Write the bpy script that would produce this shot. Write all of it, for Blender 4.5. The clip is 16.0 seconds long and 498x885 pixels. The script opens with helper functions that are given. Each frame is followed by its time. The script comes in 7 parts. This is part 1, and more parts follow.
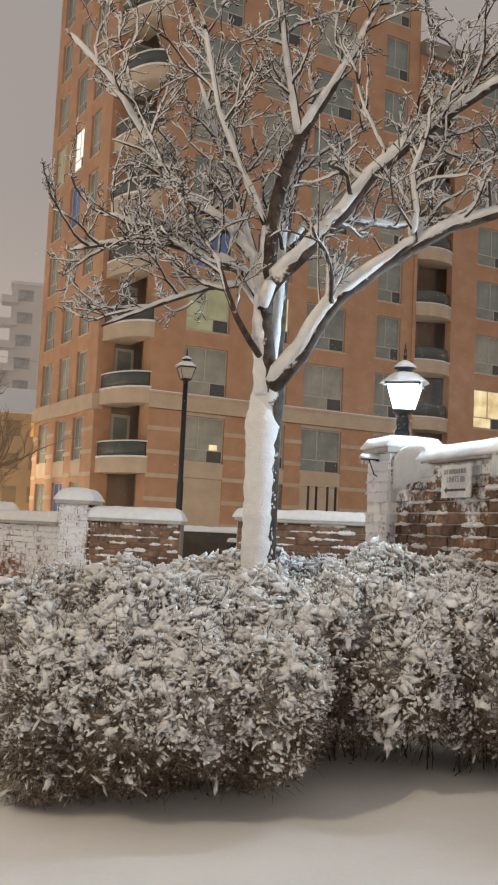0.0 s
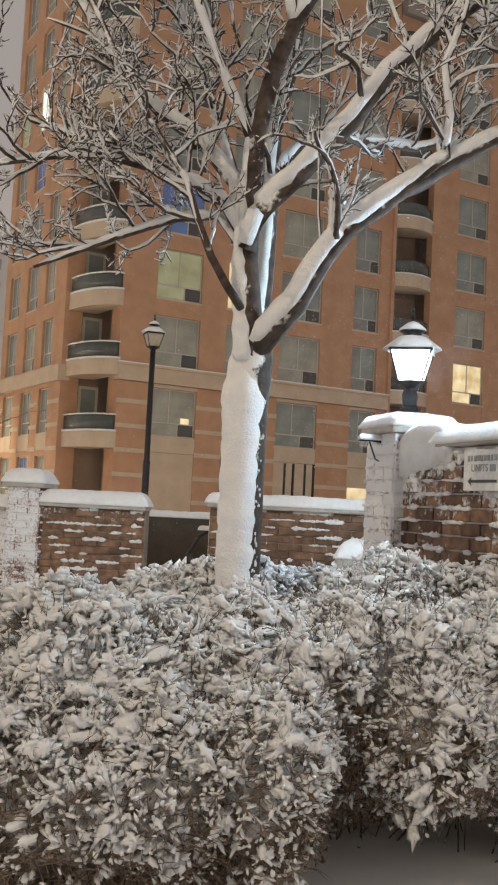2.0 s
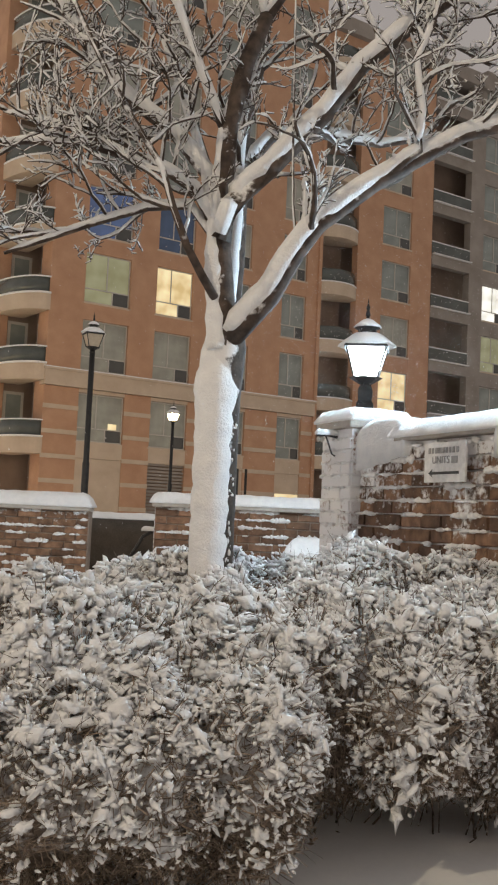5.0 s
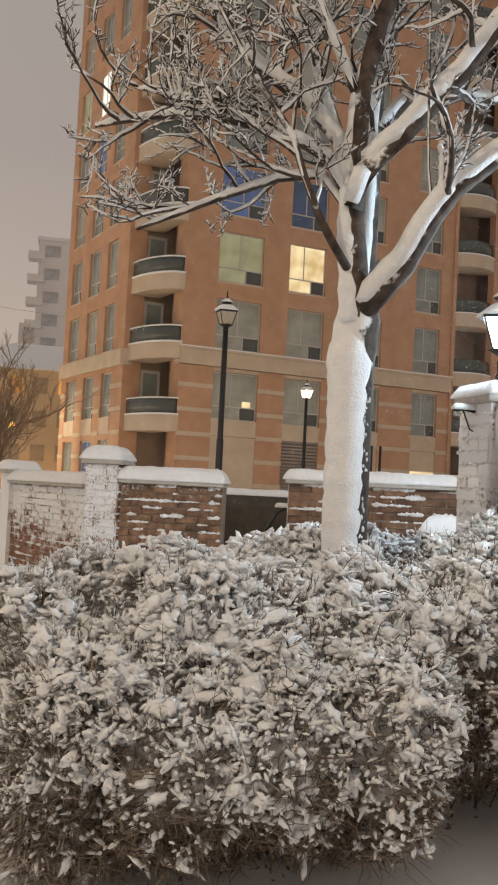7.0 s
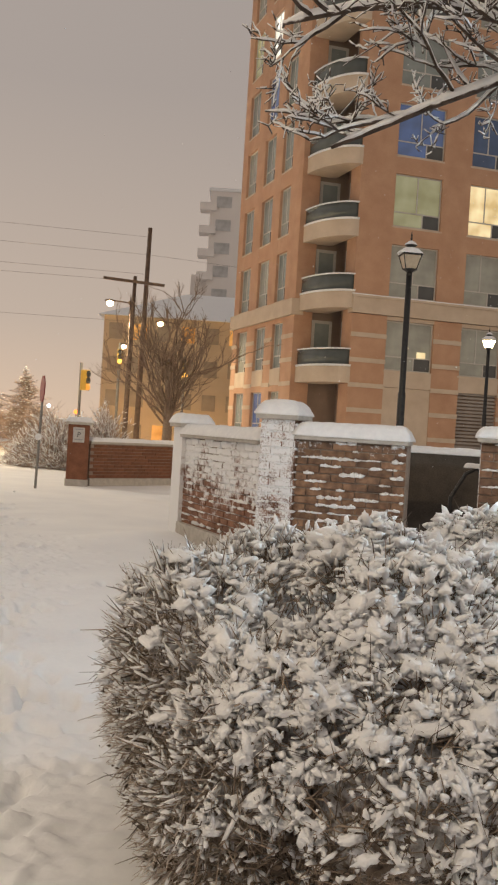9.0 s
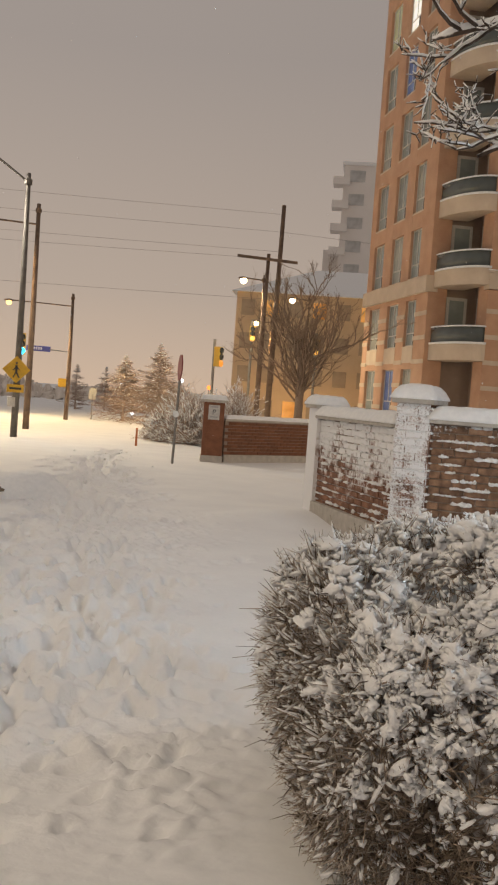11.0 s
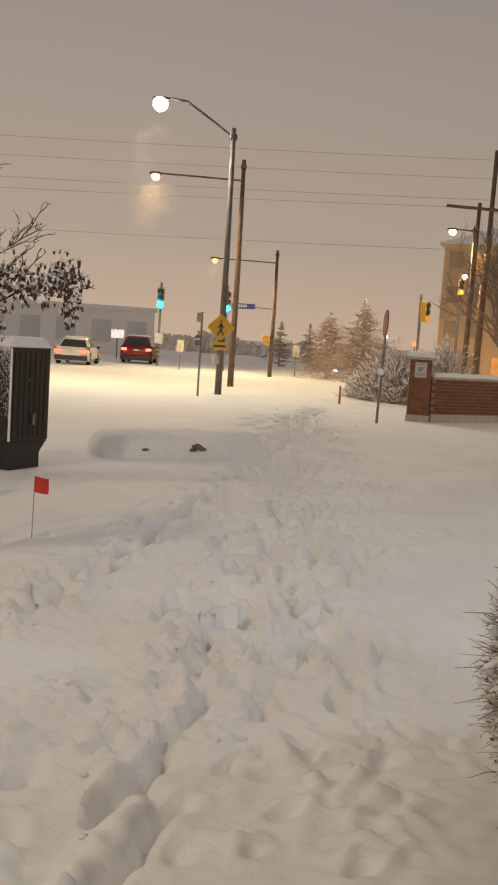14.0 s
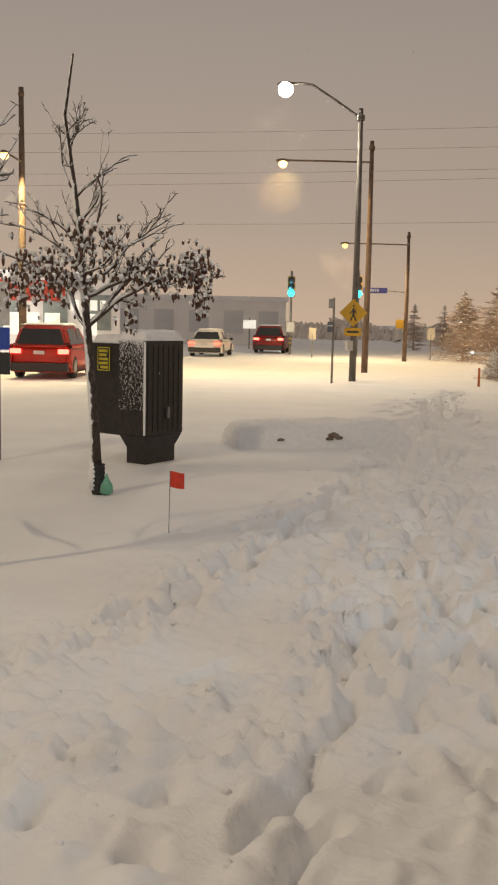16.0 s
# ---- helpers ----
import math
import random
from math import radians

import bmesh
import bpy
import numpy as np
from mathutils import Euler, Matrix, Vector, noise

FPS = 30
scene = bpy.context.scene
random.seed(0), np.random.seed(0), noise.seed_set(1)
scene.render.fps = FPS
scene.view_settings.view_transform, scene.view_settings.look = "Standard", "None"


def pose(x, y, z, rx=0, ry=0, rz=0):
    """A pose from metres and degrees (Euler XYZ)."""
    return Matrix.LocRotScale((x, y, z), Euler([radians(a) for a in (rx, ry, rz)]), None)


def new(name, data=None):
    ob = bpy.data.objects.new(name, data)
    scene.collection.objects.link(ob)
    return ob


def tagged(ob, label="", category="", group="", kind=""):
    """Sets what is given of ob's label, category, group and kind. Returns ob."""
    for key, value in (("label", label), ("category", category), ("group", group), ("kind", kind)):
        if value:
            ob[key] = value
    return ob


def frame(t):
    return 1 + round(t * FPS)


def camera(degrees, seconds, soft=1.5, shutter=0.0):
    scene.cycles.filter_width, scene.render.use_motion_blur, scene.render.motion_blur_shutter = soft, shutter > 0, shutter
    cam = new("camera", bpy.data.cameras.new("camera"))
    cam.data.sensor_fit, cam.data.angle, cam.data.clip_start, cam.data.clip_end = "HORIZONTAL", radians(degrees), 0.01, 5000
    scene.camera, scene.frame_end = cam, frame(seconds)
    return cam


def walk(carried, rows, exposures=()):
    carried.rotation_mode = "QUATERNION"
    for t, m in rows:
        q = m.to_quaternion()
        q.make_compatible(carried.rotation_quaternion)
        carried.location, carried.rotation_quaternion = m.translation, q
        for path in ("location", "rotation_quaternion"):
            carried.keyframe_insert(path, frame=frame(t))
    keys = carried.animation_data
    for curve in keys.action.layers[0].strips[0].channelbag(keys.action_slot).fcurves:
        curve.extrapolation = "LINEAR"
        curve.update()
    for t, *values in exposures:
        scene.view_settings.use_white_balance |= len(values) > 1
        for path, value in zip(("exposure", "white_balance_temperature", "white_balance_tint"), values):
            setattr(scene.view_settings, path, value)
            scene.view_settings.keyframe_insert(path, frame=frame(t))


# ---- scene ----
# ---------- camera and its walk ----------
cam = camera(28.34, 16.0, soft=2.2)
PATH = [
    (0.0, pose(0.001, -0.008, 1.415, 95.13, -2.70, -0.00)),
    (0.5, pose(0.030, 0.149, 1.475, 94.59, -3.17, 0.15)),
    (1.0, pose(0.004, 0.620, 1.489, 94.27, -3.55, -0.30)),
    (1.5, pose(-0.047, 1.008, 1.479, 94.14, -3.37, -1.10)),
    (2.0, pose(-0.031, 1.399, 1.566, 93.66, -2.91, -1.64)),
    (2.5, pose(-0.018, 1.459, 1.569, 93.74, -2.55, -2.92)),
    (3.0, pose(0.012, 1.320, 1.509, 94.48, -3.57, -4.98)),
    (5.5, pose(-0.303, 1.444, 1.464, 94.30, -2.54, -6.22)),
    (6.0, pose(-0.256, 1.473, 1.462, 94.13, -2.94, -3.77)),
    (6.5, pose(-0.221, 1.502, 1.452, 93.38, -3.19, -1.02)),
    (7.0, pose(-0.261, 1.486, 1.455, 92.68, -2.89, 1.61)),
    (7.5, pose(-0.297, 1.491, 1.459, 92.03, -2.86, 4.40)),
    (8.0, pose(-0.338, 1.805, 1.495, 90.77, -3.08, 7.50)),
    (8.5, pose(-0.411, 2.071, 1.513, 89.84, -3.42, 9.48)),
    (9.0, pose(-0.458, 2.175, 1.514, 89.28, -3.50, 11.37)),
    (11.5, pose(-0.468, 1.849, 1.601, 86.93, -4.29, 20.99)),
    (12.0, pose(-0.449, 1.859, 1.595, 86.68, -4.47, 23.31)),
    (12.5, pose(-0.458, 1.868, 1.596, 86.11, -4.42, 25.67)),
    (13.0, pose(-0.477, 1.923, 1.600, 85.48, -4.24, 27.78)),
    (13.5, pose(-0.602, 2.202, 1.609, 84.60, -3.57, 29.27)),
    (14.0, pose(-0.717, 2.391, 1.595, 84.04, -3.73, 30.66)),
    (14.5, pose(-0.827, 2.568, 1.588, 83.65, -3.10, 32.92)),
    (15.0, pose(-0.839, 2.577, 1.612, 83.18, -2.50, 35.08)),
    (15.5, pose(-0.841, 2.580, 1.614, 83.01, -1.89, 37.08)),
    (16.0, pose(-0.887, 2.612, 1.576, 83.02, -1.22, 38.25)),
]
walk(cam, PATH, ((0.0, 0.35, 6300, 9), (1.5, 0.34, 6280, 9), (3.0, 0.27, 6200, 8), (5.5, 0.33, 6280, 9), (7.0, 0.34, 6450, 10), (8.0, 0.35, 6500, 10), (9.0, 0.36, 6480, 10), (10.5, 0.17, 6480, 10), (11.6, 0.09, 6470, 10), (12.6, 0.0, 6570, 10), (16.0, -0.02, 6720, 10)))

# ---------- light: glowing snow-cloud sky, street lamps, lanterns ----------
world = bpy.data.worlds.new("night_sky")
scene.world = world
world.use_nodes = True
wn, wl = world.node_tree.nodes, world.node_tree.links
wn.clear()
w_out, w_bg = wn.new("ShaderNodeOutputWorld"), wn.new("ShaderNodeBackground")
w_co, w_sep, w_ramp = wn.new("ShaderNodeTexCoord"), wn.new("ShaderNodeSeparateXYZ"), wn.new("ShaderNodeValToRGB")
wl.new(w_co.outputs["Generated"], w_sep.inputs[0])
wl.new(w_sep.outputs["Z"], w_ramp.inputs[0])
w_ramp.color_ramp.elements[0].position, w_ramp.color_ramp.elements[0].color = 0.0, (0.58, 0.43, 0.315, 1)
w_ramp.color_ramp.elements[1].position, w_ramp.color_ramp.elements[1].color = 0.32, (0.335, 0.288, 0.259, 1)
e = w_ramp.color_ramp.elements.new(0.10)
e.color = (0.438, 0.354, 0.290, 1)
e = w_ramp.color_ramp.elements.new(1.0)
e.color = (0.42, 0.376, 0.342, 1)
e = w_ramp.color_ramp.elements.new(0.55)
e.color = (0.335, 0.294, 0.270, 1)
wl.new(w_ramp.outputs[0], w_bg.inputs[0])
wl.new(w_bg.outputs[0], w_out.inputs[0])
# the clouds glow more over the road than over the garden
w_dot, w_glow = wn.new("ShaderNodeVectorMath"), wn.new("ShaderNodeMapRange")
w_dot.operation = "DOT_PRODUCT"
wl.new(w_co.outputs["Generated"], w_dot.inputs[0])
w_dot.inputs[1].default_value = (-0.74, 0.67, 0.0)
for k, v in enumerate((0.70, 1.0, 0.86, 0.99)):
    w_glow.inputs[k + 1].default_value = v
wl.new(w_dot.outputs["Value"], w_glow.inputs[0])
wl.new(w_glow.outputs[0], w_bg.inputs[1])


def lamp_light(name, at, watts, colour, radius=0.12, down=False):
    data = bpy.data.lights.new(name, "SPOT" if down else "POINT")
    if down:
        data.spot_size, data.spot_blend = math.radians(165), 0.35
    data.energy, data.color, data.shadow_soft_size = watts, colour, radius
    ob = new(name, data)
    ob.location = at
    return ob


# street lamp and added fill lamp, both unseen behind the camera; others in view
# street lamp placed by the direction of the shadows on the snow
lamp_light("light_behind", (-7.8, -2.6, 11.0), 1780, (1.0, 0.79, 0.52), 0.06)
# fill lamp added to brighten hedge and facade, no real source
lamp_light("light_behind", (16.0, -14.0, 9.0), 650, (1.0, 0.87, 0.70), 0.2)

# ---------- materials ----------
def mat_new(name):
    m = bpy.data.materials.new(name)
    m.use_nodes = True
    n, l = m.node_tree.nodes, m.node_tree.links
    return m, n, l, n["Principled BSDF"]


def noise_tex(n, l, scale, detail=4.0, rough=0.55, coord="Object"):
    c, t = n.new("ShaderNodeTexCoord"), n.new("ShaderNodeTexNoise")
    t.inputs["Scale"].default_value, t.inputs["Detail"].default_value, t.inputs["Roughness"].default_value = scale, detail, rough
    l.new(c.outputs[coord], t.inputs["Vector"])
    return t


def ramp(n, l, src, stops):
    r = n.new("ShaderNodeValToRGB")
    els = r.color_ramp.elements
    while len(els) < len(stops):
        els.new(0.5)
    for el, (p, c) in zip(els, stops):
        el.position, el.color = p, (*c, 1)
    l.new(src, r.inputs[0])
    return r


def mix_col(n, l, fac, a, b, mode="MIX"):
    m = n.new("ShaderNodeMix")
    m.data_type, m.blend_type = "RGBA", mode
    for src, sock in ((fac, m.inputs[0]), (a, m.inputs[6]), (b, m.inputs[7])):
        if hasattr(src, "is_linked"):
            l.new(src, sock)
        else:
            sock.default_value = src if not isinstance(src, tuple) else (*src, 1)
    return m.outputs[2]


def add_bump(n, l, bsdf, src, strength=0.3, dist=0.01):
    b = n.new("ShaderNodeBump")
    b.inputs["Strength"].default_value, b.inputs["Distance"].default_value = strength, dist
    l.new(src, b.inputs["Height"])
    l.new(b.outputs[0], bsdf.inputs["Normal"])


def mottled(name, dark, light, scale=6.0, rough=0.85, bump=0.3, fine=60.0, metal=0.0, dist=0.01, vary=0.0):
    """A surface of two tones with coarse blotches and fine grain."""
    m, n, l, b = mat_new(name)
    big, small = noise_tex(n, l, scale), noise_tex(n, l, fine, 3)
    mid = n.new("ShaderNodeMath")
    mid.operation = "MULTIPLY_ADD"
    l.new(small.outputs[0], mid.inputs[0])
    mid.inputs[1].default_value = 0.4
    l.new(big.outputs[0], mid.inputs[2])
    r = ramp(n, l, mid.outputs[0], [(0.45, dark), (0.95, light)])
    col = r.outputs[0]
    if vary:
        info = n.new("ShaderNodeObjectInfo")
        v = n.new("ShaderNodeMapRange")
        v.inputs[3].default_value, v.inputs[4].default_value = 1 - vary, 1 + vary
        l.new(info.outputs["Random"], v.inputs[0])
        h = n.new("ShaderNodeHueSaturation")
        l.new(v.outputs[0], h.inputs["Value"])
        l.new(col, h.inputs["Color"])
        col = h.outputs[0]
    l.new(col, b.inputs["Base Color"])
    b.inputs["Roughness"].default_value, b.inputs["Metallic"].default_value = rough, metal
    if bump:
        add_bump(n, l, b, small.outputs[0], bump, dist)
    return m


def frosted(name, dark, light, scale=6.0, fine=60.0, low=0.35, high=0.6, wind=(0, 0, 1), gain=0.5, vary=0.0, speck=9.0, spread=1.4, rise=0.0, level=1.0):
    """A surface with blown snow stuck to it, most on the sides that face the wind."""
    m, n, l, b = mat_new(name)
    geo = n.new("ShaderNodeNewGeometry")
    big, small = noise_tex(n, l, scale), noise_tex(n, l, fine, 3)
    for t in (big, small):
        l.new(geo.outputs["Position"], t.inputs["Vector"])
    base = ramp(n, l, big.outputs[0], [(0.35, dark), (0.7, light)]).outputs[0]
    if vary:
        info = n.new("ShaderNodeObjectInfo")
        v = n.new("ShaderNodeMapRange")
        v.inputs[3].default_value, v.inputs[4].default_value = 1 - vary, 1 + vary
        l.new(info.outputs["Random"], v.inputs[0])
        h = n.new("ShaderNodeHueSaturation")
        l.new(v.outputs[0], h.inputs["Value"])
        l.new(base, h.inputs["Color"])
        base = h.outputs[0]
    dot = n.new("ShaderNodeVectorMath")
    dot.operation = "DOT_PRODUCT"
    l.new(geo.outputs["Normal"], dot.inputs[0])
    dot.inputs[1].default_value = wind
    crust, patch = noise_tex(n, l, speck, 6, 0.65), noise_tex(n, l, spread, 3, 0.55)
    for t in (crust, patch):
        l.new(geo.outputs["Position"], t.inputs["Vector"])
    both = n.new("ShaderNodeMath")
    both.operation = "MULTIPLY_ADD"
    l.new(patch.outputs[0], both.inputs[0])
    both.inputs[1].default_value = 0.9
    l.new(crust.outputs[0], both.inputs[2])
    low, high = low + 0.45, high + 0.45
    mul = n.new("ShaderNodeMath")
    mul.operation = "MULTIPLY_ADD"
    l.new(dot.outputs["Value"], mul.inputs[0])
    mul.inputs[1].default_value = gain
    l.new(both.outputs[0], mul.inputs[2])
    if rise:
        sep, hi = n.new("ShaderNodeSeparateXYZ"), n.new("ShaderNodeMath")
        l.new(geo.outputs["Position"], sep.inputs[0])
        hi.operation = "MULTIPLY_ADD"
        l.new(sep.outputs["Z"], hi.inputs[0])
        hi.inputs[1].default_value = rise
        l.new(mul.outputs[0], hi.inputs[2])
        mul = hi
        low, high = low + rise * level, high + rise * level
    fac = n.new("ShaderNodeMapRange")
    fac.inputs[1].default_value, fac.inputs[2].default_value = low, high
    l.new(mul.outputs[0], fac.inputs[0])
    l.new(mix_col(n, l, fac.outputs[0], base, (0.80, 0.80, 0.81)), b.inputs["Base Color"])
    b.inputs["Roughness"].default_value = 0.85
    add_bump(n, l, b, small.outputs[0], 0.35, 0.008)
    return m


def flat_mat(name, colour, rough=0.5, metal=0.0):
    m, n, l, b = mat_new(name)
    t = noise_tex(n, l, 25.0, 3)
    c2 = tuple(v * 0.82 for v in colour)
    l.new(ramp(n, l, t.outputs[0], [(0.35, c2), (0.65, colour)]).outputs[0], b.inputs["Base Color"])
    b.inputs["Roughness"].default_value, b.inputs["Metallic"].default_value = rough, metal
    return m


def glow_mat(name, colour, strength):
    m, n, l, b = mat_new(name)
    b.inputs["Base Color"].default_value = (*(0.06 * v for v in colour), 1)
    b.inputs["Emission Color"].default_value = (*colour, 1)
    b.inputs["Emission Strength"].default_value = strength
    return m


def glass_mat(name, tint, rough=0.08):
    m, n, l, b = mat_new(name)
    t = noise_tex(n, l, 0.9, 3)
    c2 = tuple(v * 0.6 for v in tint)
    l.new(ramp(n, l, t.outputs[0], [(0.3, c2), (0.7, tint)]).outputs[0], b.inputs["Base Color"])
    b.inputs["Roughness"].default_value = rough
    b.inputs["Specular IOR Level"].default_value = 0.6
    return m


SNOW, sn, sl, sb = mat_new("snow")
s1, s2 = noise_tex(sn, sl, 14, 6, 0.6), noise_tex(sn, sl, 90, 3)
sl.new(ramp(sn, sl, s1.outputs[0], [(0.3, (0.78, 0.785, 0.80)), (0.7, (0.88, 0.88, 0.88))]).outputs[0], sb.inputs["Base Color"])
sb.inputs["Roughness"].default_value = 0.75
sb.inputs["Specular IOR Level"].default_value = 0.25
sm = sn.new("ShaderNodeMath")
sm.operation = "MULTIPLY_ADD"
sl.new(s2.outputs[0], sm.inputs[0])
sm.inputs[1].default_value = 0.35
sl.new(s1.outputs[0], sm.inputs[2])
add_bump(sn, sl, sb, sm.outputs[0], 0.5, 0.03)

GROUND_SNOW = mottled("packed_snow", (0.79, 0.79, 0.80), (0.88, 0.88, 0.875), 1.1, 0.8, 0.55, 34, 0, 0.012)
# churned, trodden strip along the pavement: fine lumps on top of the modelled prints
gn, gl = GROUND_SNOW.node_tree.nodes, GROUND_SNOW.node_tree.links
g_geo, g_sep = gn.new("ShaderNodeNewGeometry"), gn.new("ShaderNodeSeparateXYZ")
gl.new(g_geo.outputs["Position"], g_sep.inputs[0])


def g_math(op, a, b=0.0, c=0.0):
    m = gn.new("ShaderNodeMath")
    m.operation = op
    for k, v in enumerate((a, b, c)):
        if hasattr(v, "is_linked"):
            gl.new(v, m.inputs[k])
        else:
            m.inputs[k].default_value = v
    return m.outputs[0]


g_off = g_math("MULTIPLY_ADD", g_math("MAXIMUM", g_math("SUBTRACT", g_sep.outputs["Y"], 6.0), 0.0), 0.40, g_math("ADD", g_sep.outputs["X"], 3.1))
g_strip = g_math("POWER", 2.718, g_math("MULTIPLY", g_math("MULTIPLY", g_off, g_off), -1.1))
g_lump, g_grain, g_patch = noise_tex(gn, gl, 17.0, 3, 0.5), noise_tex(gn, gl, 30, 2), noise_tex(gn, gl, 1.3, 2)
g_mask = g_math("MULTIPLY", g_strip, g_math("GREATER_THAN", g_patch.outputs[0], 0.44))
g_soft = g_math("MULTIPLY_ADD", g_mask, 0.60, 0.03)
g_h = g_math("MULTIPLY_ADD", g_math("ABSOLUTE", g_math("SUBTRACT", g_lump.outputs[0], 0.5)), g_soft, g_math("MULTIPLY", g_grain.outputs[0], 0.016))
g_bump = [nd for nd in gn if nd.bl_idname == "ShaderNodeBump"][0]
gl.new(g_h, g_bump.inputs["Height"])
g_bump.inputs["Strength"].default_value, g_bump.inputs["Distance"].default_value = 0.6, 0.045
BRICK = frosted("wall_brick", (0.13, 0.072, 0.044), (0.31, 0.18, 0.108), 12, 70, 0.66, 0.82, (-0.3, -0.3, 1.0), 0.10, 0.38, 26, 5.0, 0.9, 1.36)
BRICK_CRUST = frosted("crusted_brick", (0.15, 0.072, 0.044), (0.28, 0.14, 0.08), 9, 70, 0.36, 0.62, (-0.95, -0.1, 0.3), 0.24, 0.30, 46, 4)
MORTAR = mottled("mortar", (0.20, 0.15, 0.12), (0.33, 0.27, 0.22), 8)
CAPSTONE = mottled("capstone", (0.36, 0.33, 0.29), (0.52, 0.48, 0.43), 10)
BARK = frosted("bark", (0.026, 0.019, 0.015), (0.085, 0.064, 0.050), 22, 60, 0.50, 0.62, (-0.72, -0.42, 0.25), 0.55, 0, 14, 5.0)
BRANCH = frosted("branch_bark", (0.036, 0.025, 0.020), (0.105, 0.075, 0.058), 22, 60, 0.60, 0.77, (-0.55, -0.35, 0.75), 0.42, 0, 20, 5.0)
STEM_BARK = frosted("stem_bark", (0.040, 0.028, 0.022), (0.11, 0.078, 0.060), 22, 60, 0.66, 0.76, (-0.72, -0.42, 0.25), 0.10, 0, 16, 6.0)
TWIG = mottled("twig", (0.040, 0.026, 0.020), (0.11, 0.072, 0.054), 30, 0.8, 0)
# far twigs: rime and distance haze both put into a lighter tone
FAR_TWIG = mottled("haze_rime_twig", (0.16, 0.11, 0.075), (0.33, 0.24, 0.17), 30, 0.8, 0)
WIRE = mottled("grey_wire", (0.12, 0.11, 0.10), (0.2, 0.18, 0.165), 30, 0.6, 0)
BLACK_METAL = mottled("black_metal", (0.012, 0.012, 0.013), (0.035, 0.034, 0.033), 20, 0.42, 0.1, 80, 0.3)
GALV = mottled("galvanised_pole", (0.14, 0.133, 0.125), (0.26, 0.25, 0.235), 5, 0.5, 0.1, 60, 0.5)
DARK_CONCRETE = mottled("stained_concrete", (0.022, 0.019, 0.016), (0.12, 0.10, 0.08), 2.2)
WOODPOLE = mottled("weathered_wood", (0.085, 0.056, 0.040), (0.19, 0.13, 0.092), 6)
# brick lightened past its own tone, snow haze put into the colour
FACADE = mottled("facade_brick", (0.44, 0.255, 0.16), (0.56, 0.35, 0.228), 1.4, 0.9, 0.35, 22)
FACADE_STONE = mottled("cream_stone", (0.50, 0.40, 0.30), (0.62, 0.52, 0.41), 1.5)
FACADE_GREY = mottled("grey_concrete", (0.24, 0.215, 0.19), (0.36, 0.33, 0.30), 1.0)
# darker tone with the recess shade put in: loggia walls, louvre backing, interior
RECESS = mottled("recess_shade", (0.20, 0.145, 0.11), (0.33, 0.25, 0.20), 1.0)
FRAME = flat_mat("window_frame", (0.56, 0.54, 0.50))
GLASS = glass_mat("window_glass", (0.33, 0.375, 0.36))
CURTAIN_GLASS = glass_mat("curtained_glass", (0.46, 0.475, 0.42), 0.25)
DARK_GLASS = glass_mat("dark_glass", (0.028, 0.03, 0.032))
VENT_GLASS = glass_mat("sash_glass", (0.085, 0.09, 0.09))
def lit_room(name, dim, bright, strength):
    """A lit room behind glass: brighter and dimmer parts, a soft sheen of the pane."""
    m, n, l, b = mat_new(name)
    t = noise_tex(n, l, 1.3, 2)
    c = ramp(n, l, t.outputs[0], [(0.35, dim), (0.62, bright)]).outputs[0]
    b.inputs["Base Color"].default_value = (*dim, 1)
    l.new(c, b.inputs["Emission Color"])
    b.inputs["Emission Strength"].default_value, b.inputs["Roughness"].default_value = strength, 0.1
    return m


LIT_WARM = lit_room("lit_window_warm", (0.55, 0.40, 0.18), (1.0, 0.86, 0.52), 0.62)
LIT_PALE = lit_room("lit_window_pale", (0.30, 0.30, 0.17), (0.62, 0.62, 0.40), 0.22)
LIT_WHITE = lit_room("lit_window_white", (0.6, 0.58, 0.5), (1.0, 0.98, 0.9), 0.8)
LIT_BLUE = lit_room("lit_window_blue", (0.08, 0.11, 0.20), (0.14, 0.22, 0.46), 0.22)
LANTERN_GLOW = glow_mat("lantern_glow", (0.93, 0.98, 1.0), 14.0)
AMBER_GLOW = glow_mat("amber_glow", (1.0, 0.72, 0.36), 9.0)
STREET_GLOW = glow_mat("street_glow", (1.0, 0.93, 0.80), 30.0)
LANTERN_GLASS = flat_mat("lantern_pane", (0.50, 0.40, 0.28), 0.3)


# ---------- building helpers ----------
def finish(name, bm, mat, smooth=False):
    me = bpy.data.meshes.new(name)
    bm.normal_update()
    bm.to_mesh(me)
    bm.free()
    me.materials.append(mat)
    if smooth:
        me.polygons.foreach_set("use_smooth", [True] * len(me.polygons))
    return me


def part(name, bm, mat, parent=None, label="", smooth=False, at=None):
    ob = new(name, finish(name, bm, mat, smooth) if isinstance(bm, bmesh.types.BMesh) else bm)
    if parent is not None:
        ob.parent = parent
    if at is not None:
        ob.matrix_basis = at
    if label:
        ob["label"] = label
    return ob


def thing(name, label, category, at=None, group="", kind=""):
    ob = new(name)
    ob.empty_display_size = 0.1
    if at is not None:
        ob.matrix_basis = at
    return tagged(ob, label, category, group, kind)


